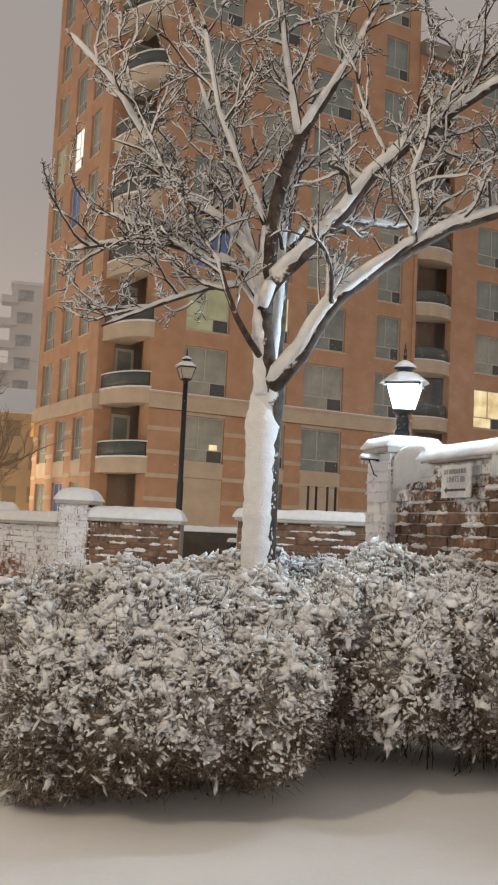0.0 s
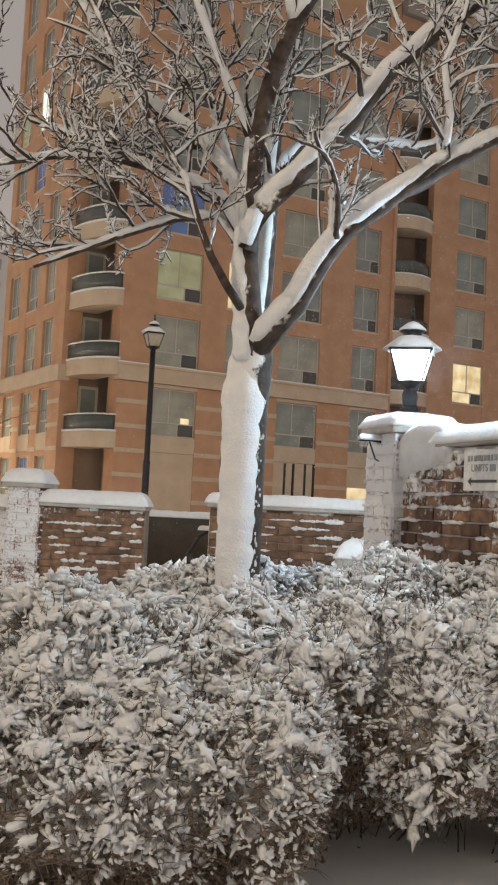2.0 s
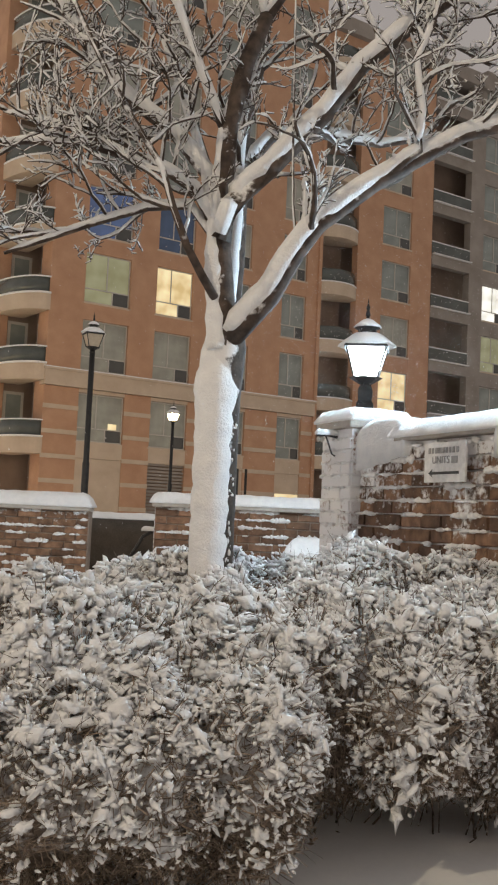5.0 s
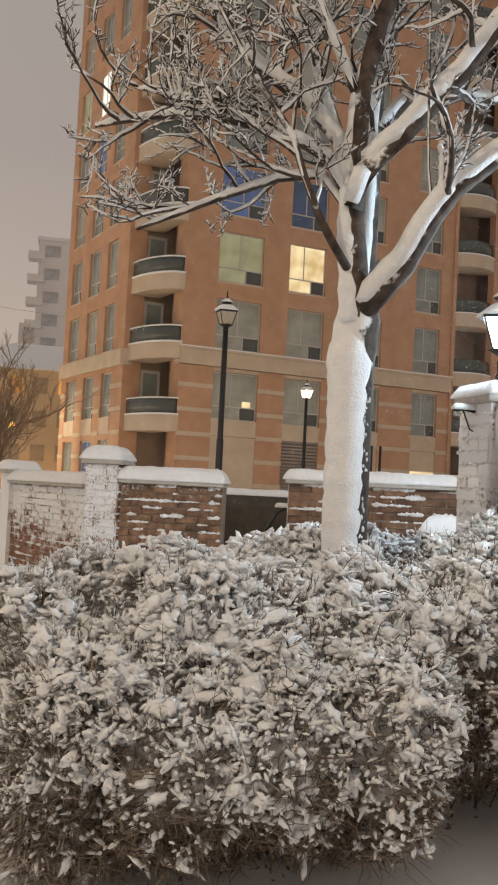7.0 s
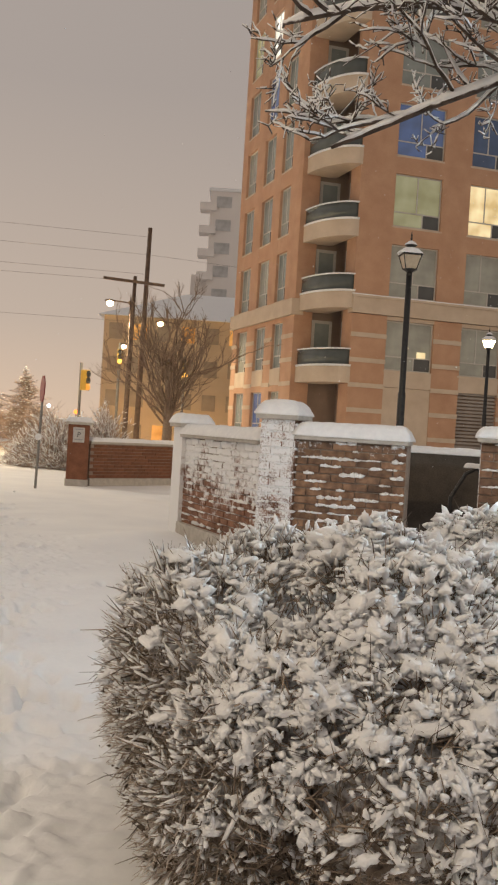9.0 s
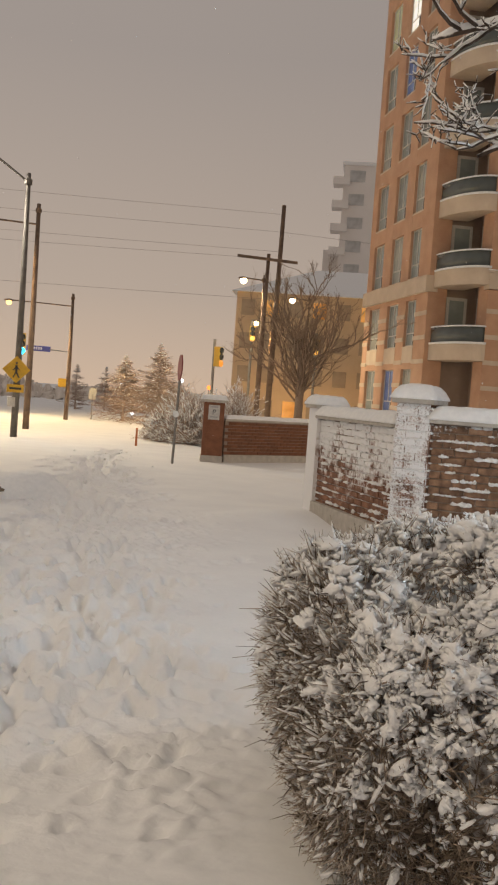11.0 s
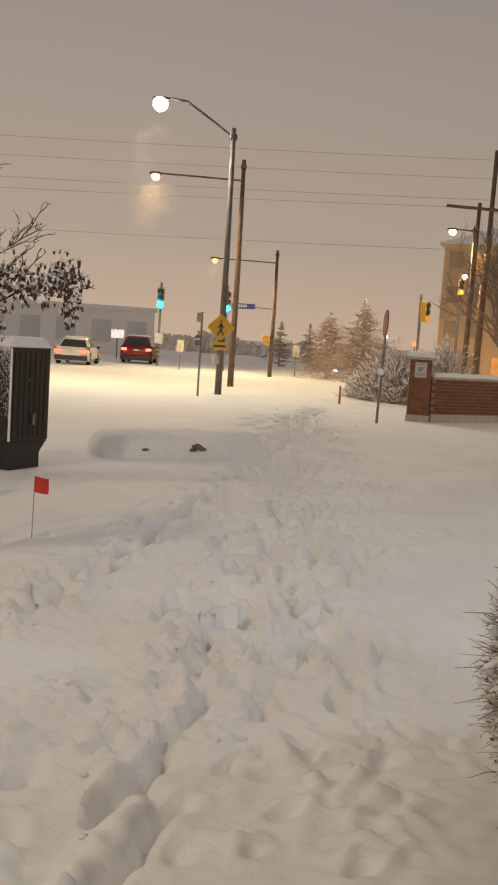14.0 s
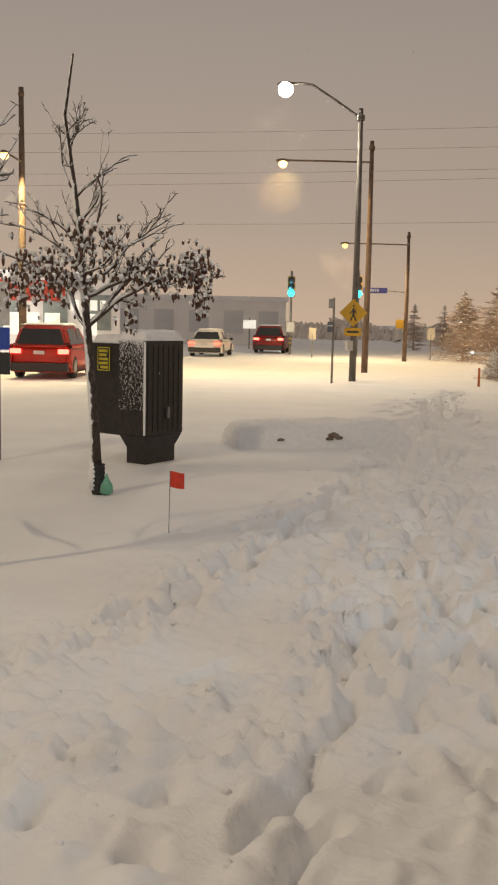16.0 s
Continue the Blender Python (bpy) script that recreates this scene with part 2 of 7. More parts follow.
def box(bm, x0, x1, y0, y1, z0, z1, m=None, bevel=0.0):
    vs = [bm.verts.new((x, y, z)) for x in (x0, x1) for y in (y0, y1) for z in (z0, z1)]
    fs = [bm.faces.new([vs[i] for i in f]) for f in ((0, 1, 3, 2), (4, 6, 7, 5), (0, 4, 5, 1), (2, 3, 7, 6), (0, 2, 6, 4), (1, 5, 7, 3))]
    if bevel:
        es = list({ed for f in fs for ed in f.edges})
        bmesh.ops.bevel(bm, geom=es, offset=bevel, segments=2, profile=0.6, affect="EDGES")
    if m is not None:
        bmesh.ops.transform(bm, matrix=m, verts=vs if not bevel else bm.verts)
    return bm


def B(*a, **k):
    return box(bmesh.new(), *a, **k)


def tube(bm, pts, radii, n=6, cap=True):
    pts = [Vector(p) for p in pts]
    if not hasattr(radii, "__len__"):
        radii = [radii] * len(pts)
    rings = []
    for i, p in enumerate(pts):
        d = (pts[min(i + 1, len(pts) - 1)] - pts[max(i - 1, 0)]).normalized()
        a = d.cross(Vector((0, 0, 1)) if abs(d.z) < 0.9 else Vector((1, 0, 0))).normalized()
        b = d.cross(a)
        rings.append([bm.verts.new(p + radii[i] * (math.cos(2 * math.pi * k / n) * a + math.sin(2 * math.pi * k / n) * b)) for k in range(n)])
    for r0, r1 in zip(rings, rings[1:]):
        for k in range(n):
            bm.faces.new((r0[k], r0[(k + 1) % n], r1[(k + 1) % n], r1[k]))
    if cap:
        bm.faces.new(rings[0][::-1])
        bm.faces.new(rings[-1])
    return bm


def lathe(bm, prof, n=12, at=(0, 0, 0), turn=0.0, sx=1.0, sy=1.0):
    rings = []
    for r, z in prof:
        rings.append([bm.verts.new((at[0] + sx * r * math.cos(turn + 2 * math.pi * k / n), at[1] + sy * r * math.sin(turn + 2 * math.pi * k / n), at[2] + z)) for k in range(n)])
    for r0, r1 in zip(rings, rings[1:]):
        for k in range(n):
            bm.faces.new((r0[k], r0[(k + 1) % n], r1[(k + 1) % n], r1[k]))
    bm.faces.new(rings[0][::-1])
    bm.faces.new(rings[-1])
    return bm


def pillow(bm, x0, x1, y0, y1, z0, h, cells=10, rough=0.012, over=0.02, seed=0.0):
    """A bank of settled snow on a ledge: rounded edges, uneven top, a closed body."""
    nx = max(4, int(cells * (x1 - x0) / max(y1 - y0, 0.05)))
    nx, ny = min(nx, 60), cells
    top = []
    for i in range(nx + 1):
        row = []
        for j in range(ny + 1):
            u, v = i / nx, j / ny
            eu = min(u, 1 - u) * (x1 - x0)
            ev = min(v, 1 - v) * (y1 - y0)
            edge = min(1.0, (min(eu, ev) + 0.002) / (0.9 * h))
            rise = h * (1 - (1 - edge) ** 2.4)
            x, y = x0 - over + u * (x1 - x0 + 2 * over), y0 - over + v * (y1 - y0 + 2 * over)
            k = noise.noise((x * 3.1 + seed, y * 3.1, seed)) * 1.2 + noise.noise((x * 11 + seed, y * 11, 3.0 + seed))
            row.append(bm.verts.new((x + 0.4 * rough * k, y + 0.4 * rough * k, z0 + max(0.004, rise + rough * k * edge))))
        top.append(row)
    low = [[bm.verts.new((v.co.x, v.co.y, z0 - 0.012)) if i in (0, nx) or j in (0, ny) else None for j, v in enumerate(row)] for i, row in enumerate(top)]
    for i in range(nx):
        for j in range(ny):
            bm.faces.new((top[i][j], top[i + 1][j], top[i + 1][j + 1], top[i][j + 1]))
    for i in range(nx):
        bm.faces.new((low[i][0], low[i + 1][0], top[i + 1][0], top[i][0]))
        bm.faces.new((top[i][ny], top[i + 1][ny], low[i + 1][ny], low[i][ny]))
    for j in range(ny):
        bm.faces.new((top[0][j], top[0][j + 1], low[0][j + 1], low[0][j]))
        bm.faces.new((low[nx][j], low[nx][j + 1], top[nx][j + 1], top[nx][j]))
    ring = [low[i][0] for i in range(nx + 1)] + [low[nx][j] for j in range(1, ny + 1)] + [low[i][ny] for i in range(nx - 1, -1, -1)] + [low[0][j] for j in range(ny - 1, 0, -1)]
    bm.faces.new(ring[::-1])
    return bm


def rnd(a, b):
    return random.uniform(a, b)


def smooth_step(v, a, b):
    t = np.clip((v - a) / (b - a), 0, 1)
    return t * t * (3 - 2 * t)


def ground_z(x, y):
    """The lie of the land: level pavement, falling gently to the road on the far side of the verge."""
    return float(-0.30 * smooth_step(-x, 15.0, 24.0) - 0.05 * smooth_step(-x, 24.0, 40.0))


# ---------- ground: one sheet of snow, trodden along the pavement ----------
def graded(lo, a, b, hi, fine, grow=1.16):
    mid = list(np.arange(a, b + fine * 0.5, fine))
    left, step = [], fine
    x = a
    while x > lo:
        step *= grow
        x -= step
        left.append(x)
    right, step = [], fine
    x = b
    while x < hi:
        step *= grow
        x += step
        right.append(x)
    return np.array(left[::-1] + mid + right)


GROUND_RELIEF = []


def path_shift(y):
    """How far the trodden path has swung aside at y."""
    return -0.45 * np.clip(y - 6.0, 0.0, 16.0)


def build_ground():
    rng = np.random.default_rng(4)
    gx, gy = graded(-900, -4.9, -1.6, 900, 0.021, 1.06), graded(-300, 3.9, 21.5, 1500, 0.029, 1.06)
    X, Y = np.meshgrid(gx, gy, indexing="ij")
    X = X + path_shift(Y)
    Z = -0.30 * smooth_step(-X, 15.0, 24.0) - 0.05 * smooth_step(-X, 24.0, 40.0)
    Z += 0.010 * np.sin(X * 1.3 + 0.7 * Y) * np.sin(Y * 0.9 - X * 0.4) + 0.002 * np.sin(3.7 * X + 1) * np.sin(3.1 * Y + X)

    def lattice(f, seed):
        g = np.random.default_rng(seed).random((256, 256))
        u, v = X * f, Y * f
        i, j = np.floor(u).astype(int), np.floor(v).astype(int)
        a, b = u - i, v - j
        a, b = a * a * (3 - 2 * a), b * b * (3 - 2 * b)
        i, j = i % 256, j % 256
        i2, j2 = (i + 1) % 256, (j + 1) % 256
        return (g[i, j] * (1 - a) + g[i2, j] * a) * (1 - b) + (g[i, j2] * (1 - a) + g[i2, j2] * a) * b

    ragged = 0.6 * lattice(9.0, 11) + 0.4 * lattice(21.0, 12)

    pressed, heaped = np.zeros_like(Z), np.zeros_like(Z)

    def dent(cx, cy, ang, a, b, depth, rim):
        i0, i1 = np.searchsorted(gx + path_shift(cy), (cx - 0.6, cx + 0.6))
        j0, j1 = np.searchsorted(gy, (cy - 0.45, cy + 0.45))
        if i1 - i0 < 2 or j1 - j0 < 2:
            return
        dx, dy = X[i0:i1, j0:j1] - cx, Y[i0:i1, j0:j1] - cy
        u, v = dx * math.cos(ang) + dy * math.sin(ang), -dx * math.sin(ang) + dy * math.cos(ang)
        r = np.sqrt((u / a) ** 2 + (v / b) ** 2) + 1.1 * (ragged[i0:i1, j0:j1] - 0.5)
        pressed[i0:i1, j0:j1] = np.minimum(pressed[i0:i1, j0:j1], -depth * (1 - smooth_step(r, 0.50, 1.14)))
        heaped[i0:i1, j0:j1] = np.maximum(heaped[i0:i1, j0:j1], rim * np.exp(-((r - 1.4) / 0.35) ** 2))

    trails = (((-4.1, 4.6), (-4.5, 6.2), (-5.2, 8.2), (-6.1, 10.7), (-7.6, 14.5), (-12.1, 25.1)),
              ((-2.6, 3.4), (-2.9, 5.1), (-3.1, 6.8), (-3.8, 8.5), (-5.1, 10.8), (-6.8, 13.7), (-11.2, 23.3)),
              ((-2.3, 3.2), (-2.5, 5.0), (-2.7, 6.6), (-3.5, 8.6), (-4.7, 10.8), (-6.5, 13.8)),
              ((-3.5, 3.4), (-3.4, 5.0), (-3.6, 6.9), (-4.4, 8.8), (-5.4, 10.8), (-7.0, 13.8), (-11.6, 24.2)))
    def clod(cx, cy, r, hgt):
        i0, i1 = np.searchsorted(gx + path_shift(cy), (cx - 2 * r, cx + 2 * r))
        j0, j1 = np.searchsorted(gy, (cy - 2 * r, cy + 2 * r))
        if i1 - i0 > 1 and j1 - j0 > 1:
            q = ((X[i0:i1, j0:j1] - cx) ** 2 + (Y[i0:i1, j0:j1] - cy) ** 2) / r ** 2
            Z[i0:i1, j0:j1] += hgt * np.clip(1 - q, 0, 1) ** 0.55

    for k, tr in enumerate(trails):
        for (x0, y0), (x1, y1) in zip(tr, tr[1:]):
            d = math.hypot(x1 - x0, y1 - y0)
            ang = math.atan2(y1 - y0, x1 - x0)
            for n, s in enumerate(np.arange(0, d, 0.32)):
                side = 0.10 if n % 2 else -0.10
                cx = x0 + (x1 - x0) * s / d - math.sin(ang) * side + rng.normal(0, 0.06)
                cy = y0 + (y1 - y0) * s / d + math.cos(ang) * side + rng.normal(0, 0.07)
                if rng.random() < (0.62 if cy < 6.4 else 0.14):
                    continue
                far = min(1.0, max(0.0, (cy - 7.0) / 6.0))
                dent(cx, cy, ang + rng.normal(0, 0.25), rng.uniform(0.11, 0.155), rng.uniform(0.050, 0.072), rng.uniform(0.060, 0.095) * (1 + 0.6 * far), rng.uniform(0.004, 0.014) * (1 + far))
                for q in range(3):
                    clod(cx + rng.normal(0, 0.15), cy + rng.normal(0, 0.15), rng.uniform(0.03, 0.065), rng.uniform(0.006, 0.016))
    # crumbly churned snow along the trails
    churn = np.zeros_like(X)
    for k, tr in enumerate(trails):
        for (x0, y0), (x1, y1) in zip(tr, tr[1:]):
            dx, dy = x1 - x0, y1 - y0
            s = np.clip(((X - x0) * dx + (Y - y0) * dy) / (dx * dx + dy * dy), 0, 1)
            d = np.hypot(X - x0 - s * dx, Y - y0 - s * dy)
            churn = np.maximum(churn, np.exp(-(d / 0.40) ** 2))
    churn = np.maximum(churn, np.exp(-((X + 2.45) / 0.70) ** 2 - ((Y - 5.3) / 1.1) ** 2))
    churn *= smooth_step(lattice(1.6, 1) + 0.35 * lattice(4.0, 2), 0.35, 0.75) * smooth_step(40 - Y, 0, 10)
    near = 1 - smooth_step(Y, 6.4, 9.5)
    crumb = 0.026 * smooth_step(lattice(9.0, 3), 0.52, 0.66) + 0.030 * smooth_step(lattice(15.0, 4), 0.52, 0.64) + 0.024 * smooth_step(lattice(22.0, 5), 0.54, 0.66)
    Z += churn * crumb * (0.30 + 0.95 * near)
    Z += 0.006 * (lattice(2.2, 7) - 0.5) + 0.003 * (lattice(7.0, 8) - 0.5)
    # older scuffs and kicked clods all over the trodden strip
    for k in range(130):
        cy = rng.uniform(2.8, 12.0)
        cx = -3.0 - 0.36 * max(0, cy - 6.0) + rng.normal(0, 0.75)
        dent(cx, cy, rng.uniform(0, 3.2), rng.uniform(0.06, 0.12), rng.uniform(0.035, 0.06), rng.uniform(0.03, 0.06), rng.uniform(0, 0.010))
    for k in range(1500):
        cy = rng.uniform(2.8, 14.0)
        cx = -3.0 - 0.36 * max(0, cy - 6.0) + rng.normal(0, 0.55)
        clod(cx, cy, rng.uniform(0.030, 0.060), rng.uniform(0.006, 0.018))
    # prints where many feet passed, narrowing with the path
    for k in range(270):
        u = rng.random()
        cx, cy = -2.95 - 3.15 * u + rng.normal(0, 0.52 - 0.20 * u), 6.4 + 6.1 * u + rng.normal(0, 0.25)
        dent(cx, cy, 1.95 + rng.normal(0, 0.4), rng.uniform(0.10, 0.15), rng.uniform(0.050, 0.072), rng.uniform(0.06, 0.115), rng.uniform(0.008, 0.022))
    for k in range(300):
        u = rng.random()
        cx, cy = -6.0 - 4.6 * u + rng.normal(0, 0.40), 12.4 + 8.8 * u + rng.normal(0, 0.3)
        dent(cx, cy, 1.95 + rng.normal(0, 0.4), rng.uniform(0.14, 0.21), rng.uniform(0.08, 0.12), rng.uniform(0.08, 0.14), rng.uniform(0.012, 0.030))
    # a single file of deeper steps joining from the side
    for k in range(34):
        u = k / 33
        cx, cy = -4.50 - 1.65 * u ** 1.2 + (0.09 if k % 2 else -0.09), 6.45 + 4.75 * u
        dent(cx + rng.normal(0, 0.03), cy + rng.normal(0, 0.03), 1.88 + rng.normal(0, 0.2), 0.15, 0.08, rng.uniform(0.08, 0.13), 0.022)
    # two deep drag furrows near the start of the walk, with snow thrown up beside them
    for (x0, y0), (x1, y1), n in (((-2.27, 4.15), (-2.48, 5.08), 14), ((-2.63, 4.88), (-2.88, 5.88), 13)):
        for s in np.linspace(0, 1, n):
            cx, cy = x0 + (x1 - x0) * s, y0 + (y1 - y0) * s
            dent(cx + rng.normal(0, 0.014), cy, 1.80 + rng.normal(0, 0.25), rng.uniform(0.08, 0.12), rng.uniform(0.036, 0.055), rng.uniform(0.06, 0.11), 0.012)
            for k in range(3):
                clod(cx - rng.uniform(0.07, 0.17), cy + rng.normal(0, 0.05), rng.uniform(0.04, 0.07), rng.uniform(0.006, 0.018))
    # single steps scattered round them
    for cx, cy in ((-2.51, 5.46), (-2.12, 4.99), (-2.45, 5.66), (-2.76, 6.23), (-1.79, 5.08), (-3.05, 5.2), (-3.2, 5.7), (-2.95, 6.6), (-3.3, 6.3), (-2.3, 5.75)):
        dent(cx, cy, 1.5 + rng.normal(0, 0.5), rng.uniform(0.05, 0.085), rng.uniform(0.028, 0.045), rng.uniform(0.04, 0.07), 0.012)
    trod = pressed + heaped * (1 - smooth_step(-pressed, 0.0, 0.02))
    trod[1:-1, 1:-1] = 0.6 * trod[1:-1, 1:-1] + 0.10 * (trod[:-2, 1:-1] + trod[2:, 1:-1] + trod[1:-1, :-2] + trod[1:-1, 2:])
    Z += 1.15 * trod
    # wind-packed ripples on the trodden strip and a plough bank by the road
    strip = np.exp(-((X + 3.0 + 0.36 * np.clip(Y - 6, 0, 60)) / 1.3) ** 2) * (Y < 30)
    Z += strip * 0.0006 * (np.sin(9 * X + 5 * Y) * np.sin(11 * Y - 4 * X) + np.sin(23 * X - 9 * Y) * np.sin(19 * Y + 7 * X) * 0.6)
    Z += 0.10 * np.exp(-((X + 20.0 + 0.42 * (Y - 25)) / 1.1) ** 2) * (0.6 + 0.4 * np.sin(0.9 * Y)) * smooth_step(Y, 12, 20)
    # drift against the corner of the garden wall, bank under the hedge
    Z += 0.16 * np.exp(-((X + 4.0) / 0.9) ** 2 - ((Y - 14.3) / 1.1) ** 2)
    Z += 0.10 * np.exp(-((X - 0.5) / 2.0) ** 4 - ((Y - 6.2) / 0.9) ** 4)
    GROUND_RELIEF[:] = [gx, gy, Z]
    nx, ny = X.shape
    idx = np.arange(nx * ny).reshape(nx, ny)
    quads = np.stack([idx[:-1, :-1], idx[1:, :-1], idx[1:, 1:], idx[:-1, 1:]], -1).reshape(-1, 4)
    me = bpy.data.meshes.new("ground")
    me.from_pydata(np.stack([X, Y, Z], -1).reshape(-1, 3).tolist(), [], quads.tolist())
    me.polygons.foreach_set("use_smooth", [True] * len(me.polygons))
    me.materials.append(GROUND_SNOW)
    return tagged(new("ground", me), "trodden fresh snow over pavement, verge and road", "snow", kind="structure")


build_ground()


# ---------- garden walls ----------
def flake(bm, c, s):
    """A small lump of stuck snow."""
    ico = ((0, 0, 1), (0.89, 0, 0.45), (0.28, 0.85, 0.45), (-0.72, 0.53, 0.45), (-0.72, -0.53, 0.45), (0.28, -0.85, 0.45),
           (0.72, 0.53, -0.35), (-0.28, 0.85, -0.35), (-0.89, 0, -0.35), (-0.28, -0.85, -0.35), (0.72, -0.53, -0.35), (0, 0, -0.6))
    vs = [bm.verts.new((c[0] + s[0] * x * rnd(0.7, 1.25), c[1] + s[1] * y * rnd(0.8, 1.2), c[2] + s[2] * z * rnd(0.75, 1.2))) for x, y, z in ico]
    for f in ((0, 1, 2), (0, 2, 3), (0, 3, 4), (0, 4, 5), (0, 5, 1), (1, 6, 2), (2, 7, 3), (3, 8, 4), (4, 9, 5), (5, 10, 1), (6, 7, 2), (7, 8, 3), (8, 9, 4), (9, 10, 5), (10, 6, 1), (6, 11, 7), (7, 11, 8), (8, 11, 9), (9, 11, 10), (10, 11, 6)):
        fc = bm.faces.new([vs[i] for i in f])
        fc.smooth = True


def brick_run(parent, length, height, thick, face_mat, z0=0.0, course=0.08, long=0.25, z_from=0.0, snowy=0.85):
    """Bricks of one wall face, each its own piece, laid in stretcher bond proud of the mortar core. Local: x along, -y the seen face."""
    meshes = []
    for k in range(4):
        bm = B(-long / 2 + 0.005, long / 2 - 0.005, -0.03, 0.03, -course / 2 + 0.006, course / 2 - 0.006)
        bmesh.ops.bevel(bm, geom=list(bm.edges), offset=0.005, segments=1, affect="EDGES")
        for v in bm.verts:
            v.co += Vector((rnd(-1, 1), rnd(-1, 1), rnd(-1, 1))) * 0.003
        meshes.append(finish("brick", bm, face_mat))
    half = B(-long / 4 + 0.005, long / 4 - 0.005, -0.03, 0.03, -course / 2 + 0.006, course / 2 - 0.006)
    halfm = finish("brick", half, face_mat)
    rows = int(height / course)
    snow = bmesh.new()
    for r in range(rows):
        z = z0 + (r + 0.5) * course
        if z < z_from:
            continue
        x, off = 0.0, (long / 2 if r % 2 else 0.0)
        spots = []
        if off:
            spots.append((long / 4, halfm))
            x = long / 2
        while x + long <= length + 0.01:
            spots.append((x + long / 2, random.choice(meshes)))
            x += long
        if length - x > long * 0.35:
            spots.append((x + long / 4, halfm))
        for cx, me in spots:
            push = rnd(-0.006, 0.006)
            part("brick", me, face_mat, parent, at=pose(cx, -thick / 2 + 0.012 + push, z, rnd(-1, 1), 0, rnd(-1, 1)))
            if random.random() < snowy * (1 + 1.1 * noise.noise((cx * 2.1 + length, z * 3.3, thick))):
                w, c, k, top = rnd(0.02, 0.06), cx + rnd(-0.10, 0.04), 0, rnd(0.012, 0.032)
                while k < 6 and random.random() < 0.84 and w < c < length - w:
                    flake(snow, (c, -thick / 2 - 0.016 + push, z + course * 0.44 + rnd(-0.003, 0.004)), (w, 0.026, top * rnd(0.6, 1.4)))
                    c, w, k = c + w * rnd(0.8, 1.3), rnd(0.018, 0.05), k + 1
    return snow


def garden_wall(name, label, p, q, height, thick=0.24, mat=None, cap_h=0.05, snow_h=0.12, z_from=0.0, base_h=0.0, course=0.08):
    (x0, y0), (x1, y1) = p, q
    length = math.hypot(x1 - x0, y1 - y0)
    w = thing(name, label, "wall", pose(x0, y0, 0, 0, 0, math.degrees(math.atan2(y1 - y0, x1 - x0))), kind="structure")
    part("mortar_core", B(0, length, -thick / 2, thick / 2, 0, height - cap_h), frosted("snowy_mortar", (0.20, 0.15, 0.12), (0.33, 0.27, 0.22), 8, 60, 0.62, 0.80, (-0.7, -0.3, 0.5), 0.3) if base_h else MORTAR, w)
    if base_h:
        part("plinth", B(0, length, -thick / 2 - 0.09, -thick / 2 - 0.002, 0, base_h, bevel=0.01), CAPSTONE, w, "stone plinth")
    snow = brick_run(w, length, height - cap_h, thick, mat or BRICK, 0.0, course, z_from=max(z_from, base_h))
    part("coping", B(-0.01, length + 0.01, -thick / 2 - 0.1, thick / 2 + 0.05, height - cap_h + 0.002, height, bevel=0.012), CAPSTONE, w, "stone coping under snow")
    part("ledge_snow", snow, SNOW, w, "snow caught on the brick ledges")
    part("snow_cap", pillow(bmesh.new(), -0.02, length + 0.02, -thick / 2 - 0.1, thick / 2 + 0.05, height + 0.004, snow_h, 10, 0.012, 0.015, length), SNOW, w, "deep rounded snow cap", True)
    return w


def gate_pillar(label, at, turn, side, height, mat, snow_h=0.12, over=0.05, course=0.08, bricks=True, z_from=0.0):
    h = side / 2
    p = thing("gate_pillar", label, "pillar", pose(at[0], at[1], 0, 0, 0, turn), kind="structure")
    part("core", B(-h + 0.002, h - 0.002, -h + 0.002, h - 0.002, 0, height - 0.06), mat, p)
    if bricks:
        me, crust = {}, bmesh.new()
        for w in (0.66, 0.34):
            bm = B(-side * w / 2 + 0.004, side * w / 2 - 0.004, -0.03, 0.03, -course / 2 + 0.005, course / 2 - 0.005)
            bmesh.ops.bevel(bm, geom=list(bm.edges), offset=0.005, segments=1, affect="EDGES")
            me[w] = finish("brick", bm, mat)
        for r in range(int((height - 0.06) / course)):
            z = (r + 0.5) * course
            if z < z_from:
                continue
            for face in (0, 90, 270):
                s = 1 if (r + face // 90) % 2 else -1
                for w, cx in ((0.66, -s * side * 0.17), (0.34, s * side * 0.33)):
                    part("brick", me[w], mat, p, at=pose(0, 0, 0, 0, 0, face) @ pose(cx, -h + 0.024 + rnd(-0.007, 0.005), z, rnd(-1.5, 1.5), 0, rnd(-1.5, 1.5)))
                c = -h + rnd(0.0, 0.10)
                turn = pose(0, 0, 0, 0, 0, face)
                while c < h - 0.02:
                    if random.random() < 0.72:
                        v = turn @ Vector((c, -h - 0.004, z + course * rnd(0.30, 0.55)))
                        flake(crust, v, (rnd(0.016, 0.042), rnd(0.016, 0.042), rnd(0.009, 0.022)) if face else (rnd(0.018, 0.045), 0.016, rnd(0.009, 0.024)))
                    c += rnd(0.02, 0.07)
        part("ledge_snow", crust, SNOW, p, "snow stuck along the courses")
    c = h + over
    part("cap_stone", B(-c, c, -c, c, height - 0.058, height, bevel=0.014), CAPSTONE, p, "square stone cap")
    part("snow_cap", pillow(bmesh.new(), -c, c, -c, c, height + 0.003, snow_h, 12, 0.01, 0.012, height * 7 + at[0]), SNOW, p, "rounded snow cap", True)
    return p


